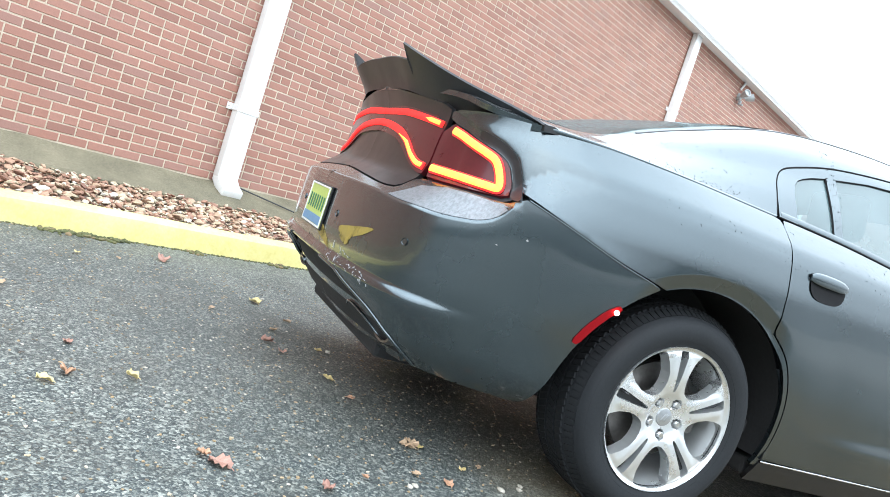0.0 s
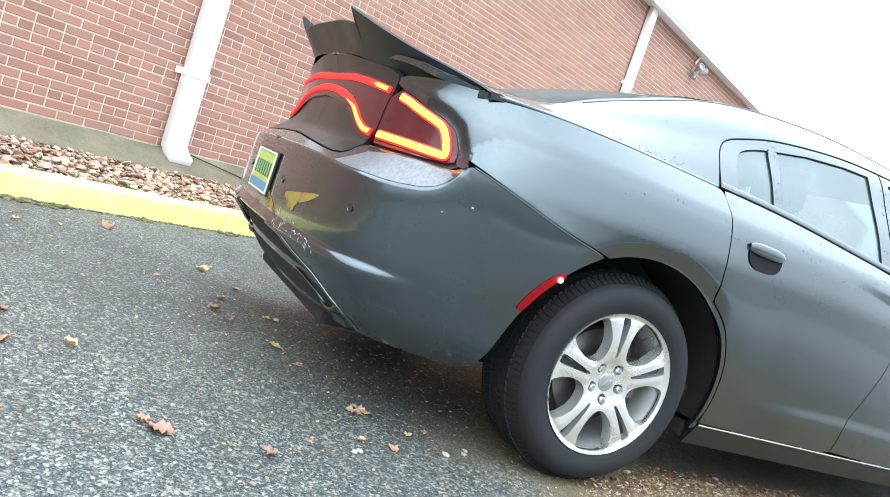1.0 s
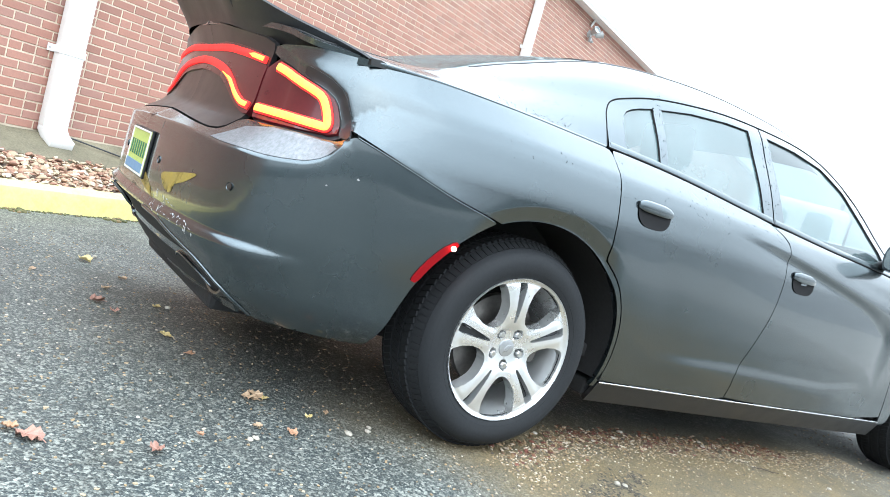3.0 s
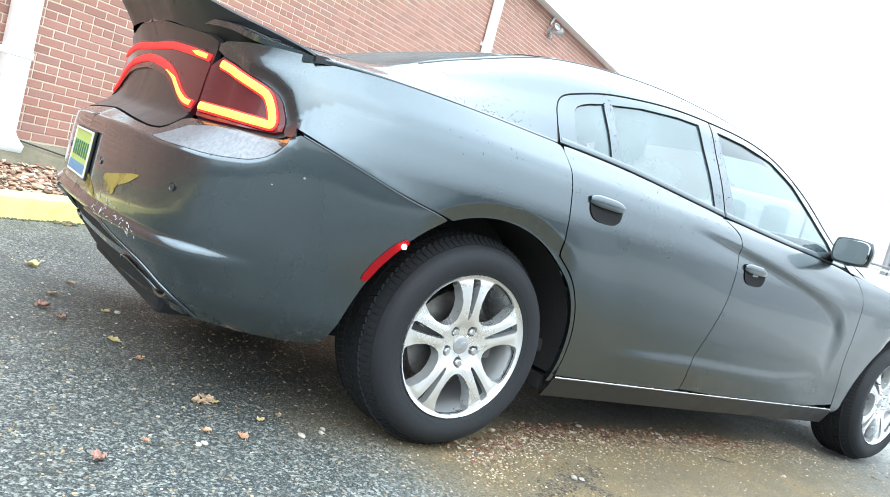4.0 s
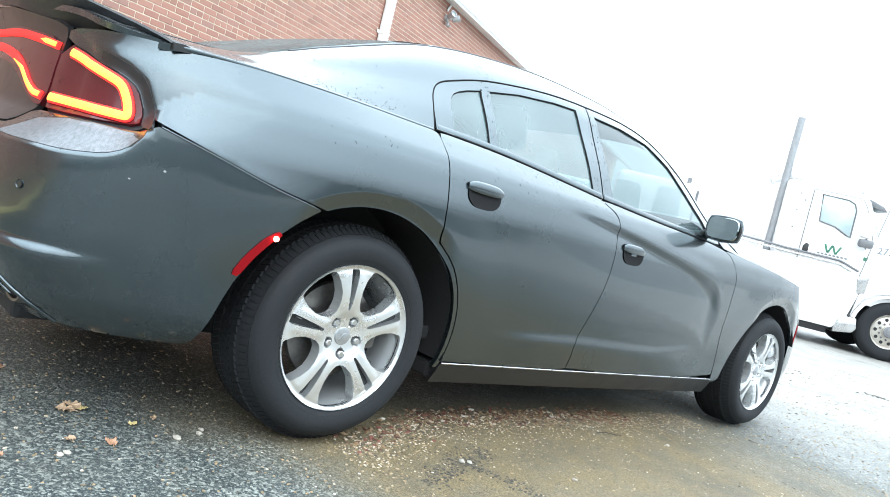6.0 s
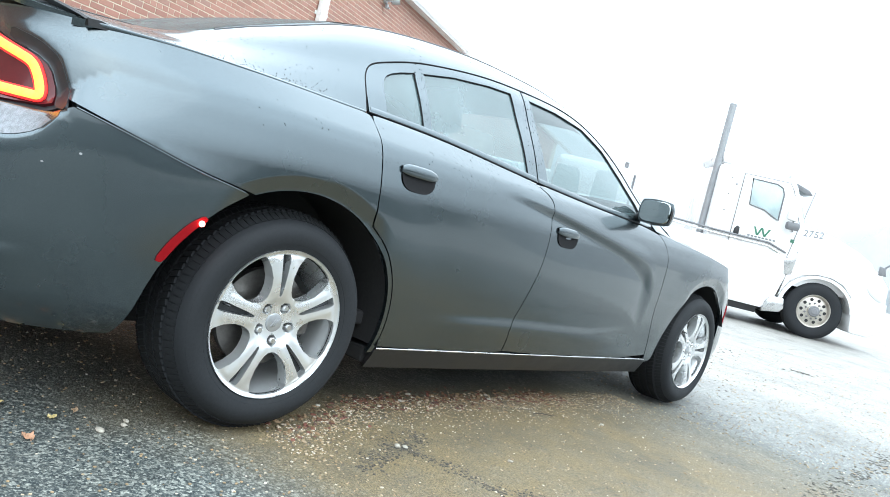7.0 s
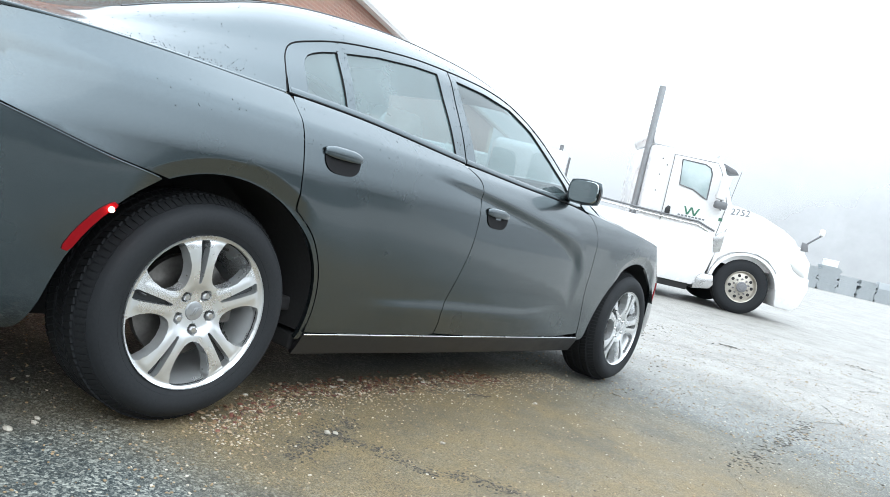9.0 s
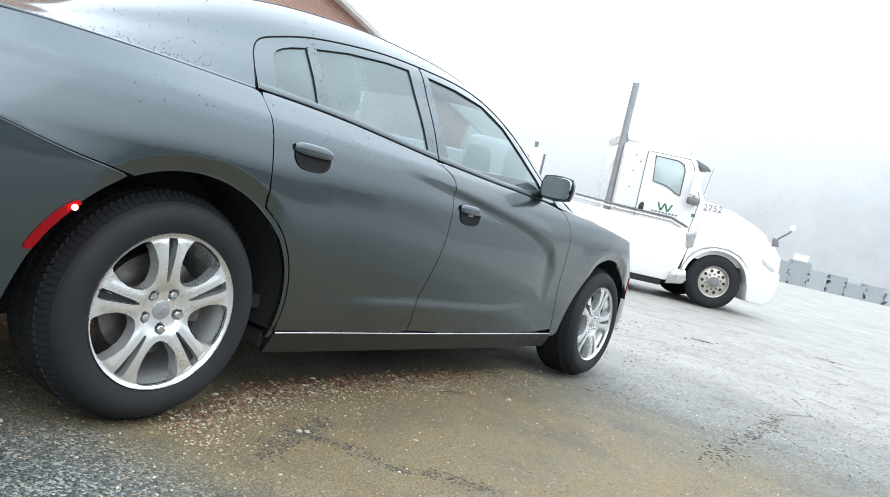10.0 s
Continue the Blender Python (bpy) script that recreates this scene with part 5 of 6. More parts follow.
    revolve(bm, [(.05, .075), (.155, .075), (.155, .10), (.05, .10), (.05, .06), (.0, .06)], "y", 40)
    disc = bpy.data.meshes.new("brake_disc")
    bm.to_mesh(disc)
    bm.free()
    bm = bmesh.new()
    box(bm, (.06, .10, .13), (.135, .09, .02), .015)
    calliper = bpy.data.meshes.new("brake_calliper")
    bm.to_mesh(calliper)
    bm.free()
    bm = bmesh.new()
    tube(bm, [(0, -.002, -.208), (0, -.022, -.205), (0, -.034, -.202)], [.004, .0035, .003], 8)
    valve = bpy.data.meshes.new("valve")
    bm.to_mesh(valve)
    bm.free()
    return face, tyre, tread, nut, cap, disc, calliper, valve


FACE, TYRE, TREAD, NUT, CAP, BRAKE, CALLIPER, VALVE = wheel_meshes()
for me, mat, sm in ((FACE, SILVER, 40), (TYRE, RUBBER, 40), (TREAD, SHADED_TREAD, 20), (NUT, STEEL, 30), (CAP, CAP_GREY, 30), (BRAKE, DISC, 30), (CALLIPER, DISC, 30), (VALVE, BLACK, 60)):
    me.materials.append(mat)
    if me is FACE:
        me.materials.append(SLOT_SHADE)
    me.shade_smooth()
    me.set_sharp_from_angle(angle=radians(sm))


def wheel(x, flip, spin):
    hub = new("wheel")
    hub.parent = car
    tagged(hub, "silver alloy wheel with five double spokes")
    hub.matrix_local = Matrix.Translation((x + .012, flip * -.882, .345 if x < 1 else .350)) @ (Matrix() if flip > 0 else Matrix.Rotation(math.pi, 4, "Z"))
    s = .966
    for name, me, spun in (("tyre", TYRE, False), ("tread", TREAD, False), ("rim", FACE, True), ("centre_cap", CAP, True), ("brake_disc", BRAKE, False), ("brake_calliper", CALLIPER, False), ("valve", VALVE, True)):
        ob = new(name, me)
        ob.parent = hub
        ob.matrix_local = Matrix.Rotation(radians(spin if spun else 0), 4, "Y") @ (Matrix.Rotation(radians(110), 4, "Y") if name == "valve" else Matrix()) @ (Matrix.Diagonal((s, 1, s, 1)) if spun else Matrix())
    for k in range(5):
        ob = new("lug_nut", NUT)
        ob.parent = hub
        a = radians(spin + 36 + 72 * k)
        ob.matrix_local = Matrix.Translation((.0575 * s * math.sin(a), .010, .0575 * s * math.cos(a)))


wheel(0, 1, -6)
wheel(0, -1, 20)
wheel(3.05, 1, 14)
wheel(3.05, -1, 50)


# ---- cabin ----
def seat(x, y, wide=.50, back=.62):
    hub = new("seat")
    hub.parent = car
    tagged(hub, "dark cloth seat")
    bm = bmesh.new()
    box(bm, (.50, wide, .16), (x, y, .48), .05, segments=3)
    part("cushion", bm, SEAT, hub, smooth=True)
    bm = bmesh.new()
    box(bm, (.14, wide, back), (x - .33, y, .48 + back / 2), .05, Matrix.Rotation(radians(-16), 3, "Y"), 3)
    part("backrest", bm, SEAT, hub, smooth=True)
    bm = bmesh.new()
    box(bm, (.09, .26, .19), (x - .46, y, .48 + back + .13), .04, Matrix.Rotation(radians(-10), 3, "Y"), 3)
    part("headrest", bm, SEAT, hub, smooth=True)


for x, y in ((1.45, -.37), (1.45, .37)):
    seat(x, y)
for y in (-.40, .0, .40):
    seat(.62, y, .40, .58)
bm = bmesh.new()
box(bm, (.42, 1.42, .20), (2.20, 0, .90), .06, segments=3)
part("dashboard", bm, SEAT, car, "dark dashboard", smooth=True)
bm = bmesh.new()
tube(bm, [(2.0 - .07 * math.sin(a) * .4, .37 + .185 * math.cos(a), .93 + .175 * math.sin(a)) for a in np.linspace(0, 2 * math.pi, 33)[:-1]], .015, 8, closed=True)
box(bm, (.05, .34, .035), (2.02, .37, .93), .01)
box(bm, (.035, .035, .17), (2.02, .37, .85), .01)
part("steering_wheel", bm, BLACK, car, smooth=True)
bm = bmesh.new()
box(bm, (2.4, 1.55, .05), (1.2, 0, .36), .01)
box(bm, (.5, 1.3, .03), (.0, 0, .99), .01)
part("cabin_floor", bm, SEAT, car)
bm = bmesh.new()
xs, ps = np.linspace(.30, 1.78, 16), np.linspace(.47, TOP, 12)
for flip in (1, -1):
    grid = [[bm.verts.new((q[0], flip * q[1] * .96, q[2] - .035)) for q in upper(np.full(12, x), ps)] for x in xs]
    for r, q in zip(grid, grid[1:]):
        for i in range(11):
            bm.faces.new((r[i], r[i + 1], q[i + 1], q[i]))
part("headliner", bm, surface_mat("pale_headliner", (.62, .64, .63), (.7, .72, .71), (.85, .95), bump=.2), car, "pale grey cloth roof lining", smooth=True)

# ---- the road tractor beyond the car ----
HEAD = Vector((0.5755, -0.8178, 0)).normalized()
TRUCK = Matrix.Translation((13.13, 1.25, float(ground_z(13.13, 1.25)))) @ Matrix.Rotation(math.atan2(HEAD.y, HEAD.x), 4, "Z")
truck = thing("road_tractor", "white day-cab road tractor parked across the lot", "truck", TRUCK)
# local: x ahead from the front wheel, y to its left, so its near side is y below 0; the near tyre's face is y = 0


LAMP_LENS = surface_mat("pale_lamp_lens", (.5, .51, .5), (.62, .63, .62), (.1, .2), bump=0.0, coat=1.0)


def slab(name, outline, y0, y1, material, parent=truck, bevel=.03, label="", smooth=True):
    bm = bmesh.new()
    prism(bm, outline, y1 - y0, Matrix.Translation((0, y0, 0)), bevel)
    return part(name, bm, material, parent, label, smooth)


cab = slab("cab", [(-2.16, .95), (-2.18, 2.72), (-1.6, 2.74), (-.95, 2.72), (-.80, 2.62), (-.50, 1.95), (-.50, 1.05), (-.62, .95)], .06, 2.26, TRUCK_WHITE, bevel=.06, label="white cab with a side door")
bm = bmesh.new()
rows = []
for x, top, inn in ((-.62, 1.93, .16), (-.30, 1.95, .18), (.2, 1.87, .24), (.67, 1.72, .34), (.98, 1.58, .46), (1.10, 1.38, .52), (1.16, .92, .56)):
    prof = [(.06 + .02, .86), (.05, 1.15), (.10, 1.42), (inn, top - .09), (inn + .14, top), (1.16, top + .05), (2.32 - inn - .14, top), (2.32 - inn, top - .09), (2.22, 1.42), (2.27, 1.15), (2.24, .86)]
    prof = [(max(a, (inn - .16) * .8 + .05) if a < 1.16 else min(a, 2.27 - (inn - .16) * .8), min(b, top + .05)) for a, b in prof]
    rows.append([bm.verts.new((x, a, b)) for a, b in prof])
for r, q in zip(rows, rows[1:]):
    for i in range(len(r) - 1):
        bm.faces.new((r[i], r[i + 1], q[i + 1], q[i]))
bm.faces.new(rows[-1][::-1])
part("hood", bm, TRUCK_WHITE, truck, "sloping white hood", smooth=50)


def fender(y0, y1):
    bm = bmesh.new()
    outer = [(.66 * math.cos(radians(a)), .52 + .62 * math.sin(radians(a))) for a in np.linspace(172, 8, 20)]
    inner = [(.60 * math.cos(radians(a)), .52 + .57 * math.sin(radians(a))) for a in np.linspace(8, 172, 20)]
    prism(bm, outer + inner, y1 - y0, Matrix.Translation((0, y0, 0)))
    return bm


part("fender", fender(-.02, .5), TRUCK_WHITE, truck, smooth=40)
part("fender", fender(1.82, 2.34), TRUCK_WHITE, truck, smooth=40)
slab("fender_skin", [(-.62, .98), (-.66, .62), (-.55, .95), (-.35, 1.10), (-.1, 1.165), (.15, 1.165), (.38, 1.09), (.56, .92), (.63, .72), (.66, .66), (1.16, .70), (1.12, 1.2), (.9, 1.45), (-.5, 1.5)], .02, .10, TRUCK_WHITE, bevel=.012)
slab("bumper", [(.58, .80), (.66, .28), (.98, .27), (1.10, .36), (1.20, .70), (1.17, .93), (.62, .78)], .0, 2.32, TRUCK_WHITE, bevel=.035, label="white plastic bumper")
slab("head_lamp", [(.76, 1.13), (.86, 1.13), (1.02, 1.03), (1.08, .93), (1.0, .93), (.84, 1.02)], .008, .06, LAMP_LENS, bevel=.008, label="clear head lamp")
slab("roof_fairing", [(-2.16, 2.74), (-2.2, 2.95), (-2.0, 3.2), (-1.45, 3.42), (-1.05, 3.38), (-.92, 3.1), (-.84, 2.78), (-.95, 2.72)], .25, 2.07, TRUCK_WHITE, bevel=.09, label="white roof fairing")
slab("sun_visor", [(-.82, 2.66), (-.58, 2.58), (-.50, 2.50), (-.62, 2.50), (-.80, 2.56)], .12, 2.2, GREY, bevel=.012)
slab("windshield", [(-.79, 2.55), (-.74, 2.55), (-.49, 1.98), (-.55, 1.98)], .16, 2.16, CLEAR, bevel=.004, label="raked windshield")
door = slab("door", [(-1.73, 1.00), (-1.75, 2.62), (-.95, 2.62), (-.86, 2.5), (-.62, 1.92), (-.68, 1.42), (-.75, 1.00)], .045, .065, TRUCK_WHITE, bevel=.01)
CAB_PANE = [(-1.60, 2.56), (-1.17, 2.555), (-1.06, 2.51), (-1.01, 2.40), (-1.0, 1.93), (-1.08, 1.96), (-1.28, 2.06), (-1.55, 2.10)]
slab("door_window", CAB_PANE, .030, .042, CAB_GLASS, door, .004, "greenish side glass")
bm = bmesh.new()
ring = [(a, .03, b) for a, b in CAB_PANE]
tube(bm, ring, .013, 8, closed=True)
part("window_seal", bm, GREY, door, smooth=True)
bm = bmesh.new()
tube(bm, [(-1.74, .044, 1.0), (-1.755, .044, 2.62), (-.95, .044, 2.63), (-.855, .044, 2.5), (-.61, .044, 1.92), (-.67, .044, 1.42), (-.745, .044, 1.0)], .006, 6)
part("door_gap", bm, GREY, door)
slab("door_handle", [(-1.70, 1.50), (-1.70, 1.62), (-1.66, 1.68), (-1.61, 1.66), (-1.60, 1.50)], .020, .046, BLACK, door, .012)
# cab side panel with rivets, stack, mirrors, rails
bm = bmesh.new()
tube(bm, [(-2.22, .30, 1.35), (-2.22, .30, 3.82)], .062, 18)
part("exhaust_pipe", bm, surface_mat("dull_aluminium", (.26, .27, .28), (.38, .39, .4), (.4, .6), metal=.5, bump=.05), truck, "tall grey exhaust stack", smooth=60)
for x, z in ((-1.95, 2.5), (-1.95, 2.2), (-1.95, 1.9), (-1.85, 2.4)):
    bm = bmesh.new()
    bmesh.ops.create_uvsphere(bm, u_segments=8, v_segments=5, radius=.014, matrix=Matrix.Translation((x, .056, z)))
    part("rivet", bm, GREY, truck)
bm = bmesh.new()
box(bm, (.17, .11, .46), (-.80, -.12, 2.20), .035, Matrix.Rotation(radians(6), 3, "Y"))
part("mirror_shell", bm, WHITE, truck, "white mirror housing", smooth=True)
bm = bmesh.new()
box(bm, (.24, .12, .14), (-.78, -.12, 1.88), .04)
part("spot_mirror", bm, GREY, truck, smooth=True)
bm = bmesh.new()
tube(bm, [(-.74, .06, 2.45), (-.78, -.08, 2.44), (-.78, -.10, 1.85), (-.70, .06, 1.80)], .014, 8)
part("mirror_arm", bm, GREY, truck, smooth=True)
for z0, z1 in ((1.52, 1.40), (1.46, 1.33)):
    bm = bmesh.new()
    tube(bm, [(-2.9, .04, z0 + .03), (-2.0, .03, z0), (-1.05, .03, z0 - .01), (-.72, .04, z1)], .018, 8)
    part("grab_rail", bm, GREY if z0 > 1.5 else STEEL, truck, smooth=True)
slab("side_skirt", [(-3.6, .34), (-3.6, 1.42), (-.70, 1.36), (-.62, 1.0), (-.72, .55), (-.90, .34)], .02, .12, TRUCK_WHITE, bevel=.015, label="white side fairing under the cab")
slab("side_skirt", [(-3.6, .34), (-3.6, 1.42), (-.70, 1.36), (-.62, 1.0), (-.72, .55), (-.90, .34)], 2.2, 2.3, TRUCK_WHITE, bevel=.015, label="white side fairing under the cab")
slab("fuel_tank_step", [(-.90, .28), (-.84, .52), (-.76, .60), (-.56, .60), (-.52, .42), (-.58, .34)], -.03, .5, STEEL, bevel=.02, label="bright metal step")
slab("chassis", [(-7.0, .62), (-7.0, .95), (.9, .95), (.9, .62)], .85, 1.45, BLACK, bevel=.02)
slab("under_tray", [(-3.5, .22), (-3.5, .36), (-.95, .36), (-.95, .22)], .1, 2.2, BLACK, bevel=.01)
slab("air_filter_cover", [(-.66, 1.02), (-.72, 1.28), (-.58, 1.42), (-.52, 1.36), (-.54, 1.05)], .0, .06, STEEL, bevel=.012, label="bright vent beside the door")
slab("deck_plate", [(-7.0, 1.0), (-7.0, 1.12), (-2.3, 1.12), (-2.3, 1.0)], .5, 1.8, GREY, bevel=.01)
bm = bmesh.new()
tube(bm, [(.95, .12, 1.40), (1.0, .06, 1.56), (1.18, .02, 1.74)], .018, 8)
part("hood_mirror_arm", bm, GREY, truck, smooth=True)
slab("hood_mirror_foot", [(.88, 1.40), (.88, 1.56), (.98, 1.54), (1.02, 1.40)], .0, .05, GREY, bevel=.012)
bm = bmesh.new()
box(bm, (.10, .07, .13), (1.19, .02, 1.80), .03)
part("hood_mirror", bm, WHITE, truck, smooth=True)
bm = bmesh.new()
tube(bm, [(-.50, .3, 1.98), (-.42, .28, 2.6)], .005, 6)
part("aerial", bm, GREY, truck)
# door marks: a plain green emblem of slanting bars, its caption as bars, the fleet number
for x0, x1 in ((-1.37, -1.30), (-1.30, -1.24), (-1.24, -1.17), (-1.17, -1.10)):
    up = x0 in (-1.30, -1.17)
    a, b = (1.59, 1.735) if up else (1.735, 1.59)
    slab("emblem_bar", [(x0, a), (x0 + .035, a), (x1 + .03, b), (x1 - .005, b)], .040, .044, GREEN, door, .0, smooth=False)
for k in range(8):
    slab("caption_bar", [(-1.45 + k * .065, 1.545), (-1.45 + k * .065, 1.572), (-1.405 + k * .065, 1.572), (-1.405 + k * .065, 1.545)], .041, .044, DECAL, door, .0, smooth=False)
text = bpy.data.curves.new("fleet_number", "FONT")
text.body, text.size, text.extrude, text.shear = "2752", .17, .002, .15
text.offset = .004
text.space_character = 1.15
number = new("fleet_number", text)
number.parent = truck
number.matrix_local = Matrix.Translation((-.50, .085, 1.77)) @ Matrix.Rotation(radians(-4), 4, "Y") @ Matrix.Rotation(radians(9), 4, "Z") @ Matrix.Rotation(radians(80), 4, "X")
text.materials.append(DECAL)
tagged(number, "grey fleet number on the hood")
slab("sticker", [(-.70, 1.60), (-.70, 1.66), (-.63, 1.66), (-.63, 1.60)], .040, .044, GREEN, door, .0, smooth=False)


TRUCK_RIM = surface_mat("dull_wheel_aluminium", (.42, .39, .34), (.56, .53, .48), (.3, .45), metal=.75, bump=.03)


def truck_wheel(x, y, flip):
    hub = new("wheel")
    hub.parent = truck
    hub.matrix_local = Matrix.Translation((x, y, .505)) @ (Matrix() if flip > 0 else Matrix.Rotation(math.pi, 4, "Z"))
    bm = bmesh.new()
    revolve(bm, [(.285, .03), (.30, .0), (.34, -.012), (.42, -.014), (.47, .0), (.495, .03), (.507, .04), (.507, .23), (.49, .26), (.40, .27), (.285, .25)], "y", 64)
    part("tyre", bm, RUBBER, hub, "worn truck tyre", smooth=40)
    bm = bmesh.new()
    revolve(bm, [(.30, .012), (.292, -.006), (.28, .0), (.268, .03), (.255, .05), (.24, .045), (.15, .028), (.11, .022), (.105, .02), (.105, -.03), (.06, -.045), (.0, -.047)], "y", 48)
    part("rim", bm, TRUCK_RIM, hub, "dull aluminium rim with round holes", smooth=40)
    bm = bmesh.new()
    revolve(bm, [(.10, -.034), (.085, -.05), (.06, -.052), (.05, -.06), (.0, -.062)], "y", 24)
    part("hub_cap", bm, GREY, hub, "dark hub cap", smooth=30)
    for k in range(10):
        a = 2 * math.pi * k / 10
        bm = bmesh.new()
        bmesh.ops.create_cone(bm, cap_ends=True, segments=16, radius1=.029, radius2=.029, depth=.006, matrix=Matrix.Translation((.205 * math.cos(a), .034, .205 * math.sin(a))) @ Matrix.Rotation(radians(90), 4, "X"))
        part("hand_hole", bm, LINER, hub)
        a += math.pi / 10
        bm = bmesh.new()
        bmesh.ops.create_cone(bm, cap_ends=True, segments=6, radius1=.019, radius2=.013, depth=.04, matrix=Matrix.Translation((.143 * math.cos(a), .01, .143 * math.sin(a))) @ Matrix.Rotation(radians(90), 4, "X"))
        part("wheel_nut", bm, GREY, hub)


truck_wheel(0, .02, 1)
truck_wheel(0, 2.30, -1)
truck_wheel(-4.6, .02, 1)
truck_wheel(-4.6, 2.30, -1)
truck_wheel(-5.9, .02, 1)
truck_wheel(-5.9, 2.30, -1)

# ---- loose things on the ground ----
def scatter_mesh(name, shapes, spots):
    """One mesh of many small copies of shapes; spots are (shape, matrix)."""
    verts, faces, k = [], [], 0
    for i, m in spots:
        v, f = shapes[i]
        m3, t = np.array(m.to_3x3()), np.array(m.translation)
        verts.append(v @ m3.T + t)
        faces.append(f + k)
        k += len(v)
    v, f = np.concatenate(verts), np.concatenate(faces)
    me = bpy.data.meshes.new(name)
    me.from_pydata(v.tolist(), [], f.tolist())
    return me


def pebble_shape(seed, detail=2, rough=.28):
    bm = bmesh.new()
    bmesh.ops.create_icosphere(bm, subdivisions=detail, radius=1)
    r = random.Random(seed)
    off = Vector((r.random() * 50, r.random() * 50, r.random() * 50))
    for v in bm.verts:
        v.co *= 1 + rough * noise.noise(v.co * 1.2 + off) + .12 * noise.noise(v.co * 3 + off)
    bm.verts.index_update()
    out = np.array([v.co[:] for v in bm.verts]), np.array([[v.index for v in f.verts] for f in bm.faces])
    bm.free()
    return out


def island_mat(name, stops, rough=.7, bump=.3, fine=70.0):
    m, n, l, b = shader(name)
    geo = n.new("ShaderNodeNewGeometry")
    tone = ramp(n, l, geo.outputs["Random Per Island"], stops)
    grit = cloud(n, l, place(n, l), fine, 3.0)
    l.new(blend(n, l, span(n, l, grit, .4, .75, 0.0, .45), tone, (.1, .07, .05)), b.inputs["Base Color"])
    b.inputs["Roughness"].default_value = rough
    relief(n, l, b, grit, bump, .003)
    return m


rng = random.Random(11)
STONES = [pebble_shape(k, 2, .5) for k in range(8)]
spots = []
for _ in range(14000):
    x, y = rng.uniform(-7.0, 7.0), rng.uniform(.175, 1.47)
    size = rng.choice((.011, .013, .016, .019, .024)) * rng.uniform(.8, 1.2)
    z = .072 + rng.random() ** 1.5 * .045 + .02 * noise.noise((x * 1.5, y * 2, 0))
    m = Matrix.Translation((x, y, z)) @ Euler((rng.uniform(-.5, .5), rng.uniform(-.5, .5), rng.uniform(0, 6.3))).to_matrix().to_4x4() @ Matrix.Diagonal((size * rng.uniform(.9, 1.5), size, size * rng.uniform(.35, .6), 1))
    spots.append((rng.randrange(8), m))
gravel = link("gravel", scatter_mesh("gravel", STONES, spots), island_mat("river_gravel", [(0.0, (.22, .11, .075)), (.25, (.37, .21, .14)), (.5, (.46, .30, .2)), (.7, (.44, .36, .24)), (.85, (.56, .48, .35)), (1.0, (.66, .61, .52))]), smooth=60)
gravel.matrix_world = SITE
tagged(gravel, "rust and tan river gravel between kerb and wall", "gravel", kind="stuff")

# a dark cable lying along the footing from the downspout
bm = bmesh.new()
tube(bm, [(2.12 + .09 * k, WALL_Y - .05 - .30 * min(1, k / 9) + .008 * math.sin(k * 1.7), BASE + .004 - .128 * min(1, k / 9) + .012) for k in range(24)], .007, 6)
cable = link("cable", bm, BLACK, smooth=True)
cable.matrix_world = SITE
tagged(cable, "thin dark cable lying along the concrete footing", "cable")

CHIPS = [pebble_shape(20 + k, 1, .4) for k in range(6)]


def on_ground(x, y, up=0.0):
    """A place on the lot given in the car's plan."""
    p = LOT @ Vector((x, y, 0))
    return Vector((p.x, p.y, float(ground_z(p.x, p.y)) + up))


spots = []
for k in range(16500):
    if k < 3000:
        x, y = rng.uniform(-2.2, .2), rng.uniform(-1.5, 1.4)
        size = rng.uniform(.0022, .0048)
    elif k < 9500:
        x = rng.uniform(.05, 2.7)
        y = -.64 - .24 * float(step(.7, .1, x)) - abs(rng.gauss(0, .13)) + rng.gauss(0, .03)
        size = rng.uniform(.0016, .0042) * (1.5 if rng.random() < .05 else 1)
    elif k >= 13000:
        x, y = 2.8 + 7.5 * rng.random() ** 1.4, rng.uniform(-3.4, .6)
        size = rng.uniform(.003, .0075)
    else:
        x, y = rng.uniform(-.3, 5.0), rng.uniform(-2.6, -.9)
        size = rng.uniform(.002, .0045)
    m = Matrix.Translation(on_ground(x, y, size * .2)) @ Euler((0, 0, rng.uniform(0, 6.3))).to_matrix().to_4x4() @ Matrix.Diagonal((size * rng.uniform(.8, 1.6), size, size * rng.uniform(.5, .8), 1))
    spots.append((rng.randrange(6), m))
grit = link("loose_grit", scatter_mesh("loose_grit", CHIPS, spots), island_mat("pale_grit", [(0.0, (.08, .07, .06)), (.35, (.22, .17, .10)), (.6, (.34, .24, .13)), (.85, (.42, .35, .24)), (1.0, (.62, .58, .5))], .6, .2, 300.0))
tagged(grit, "pale loose grit on wet asphalt", "grit", kind="stuff")

# crushed leaves and bark washed together under the sill
spots = []
for _ in range(1000):
    x = .1 + 2.0 * rng.random() ** .8
    y = -.63 - .22 * float(step(.75, .15, x)) + rng.gauss(0, .05) - .1 * rng.random() ** 3
    size = rng.uniform(.003, .009)
    spots.append((rng.randrange(6), Matrix.Translation(on_ground(x, y, size * .3)) @ Euler((rng.uniform(-.4, .4), rng.uniform(-.4, .4), rng.uniform(0, 6.3))).to_matrix().to_4x4() @ Matrix.Diagonal((size * rng.uniform(1, 2), size, size * .35, 1))))
litter = link("leaf_litter", scatter_mesh("leaf_litter", CHIPS, spots), island_mat("rusty_litter", [(0.0, (.06, .035, .025)), (.3, (.20, .07, .05)), (.5, (.20, .12, .06)), (.8, (.32, .22, .12)), (1.0, (.55, .48, .38))], .6, .3, 250.0))
tagged(litter, "crushed rust-red leaf litter beside the car's sill", "litter", kind="stuff")

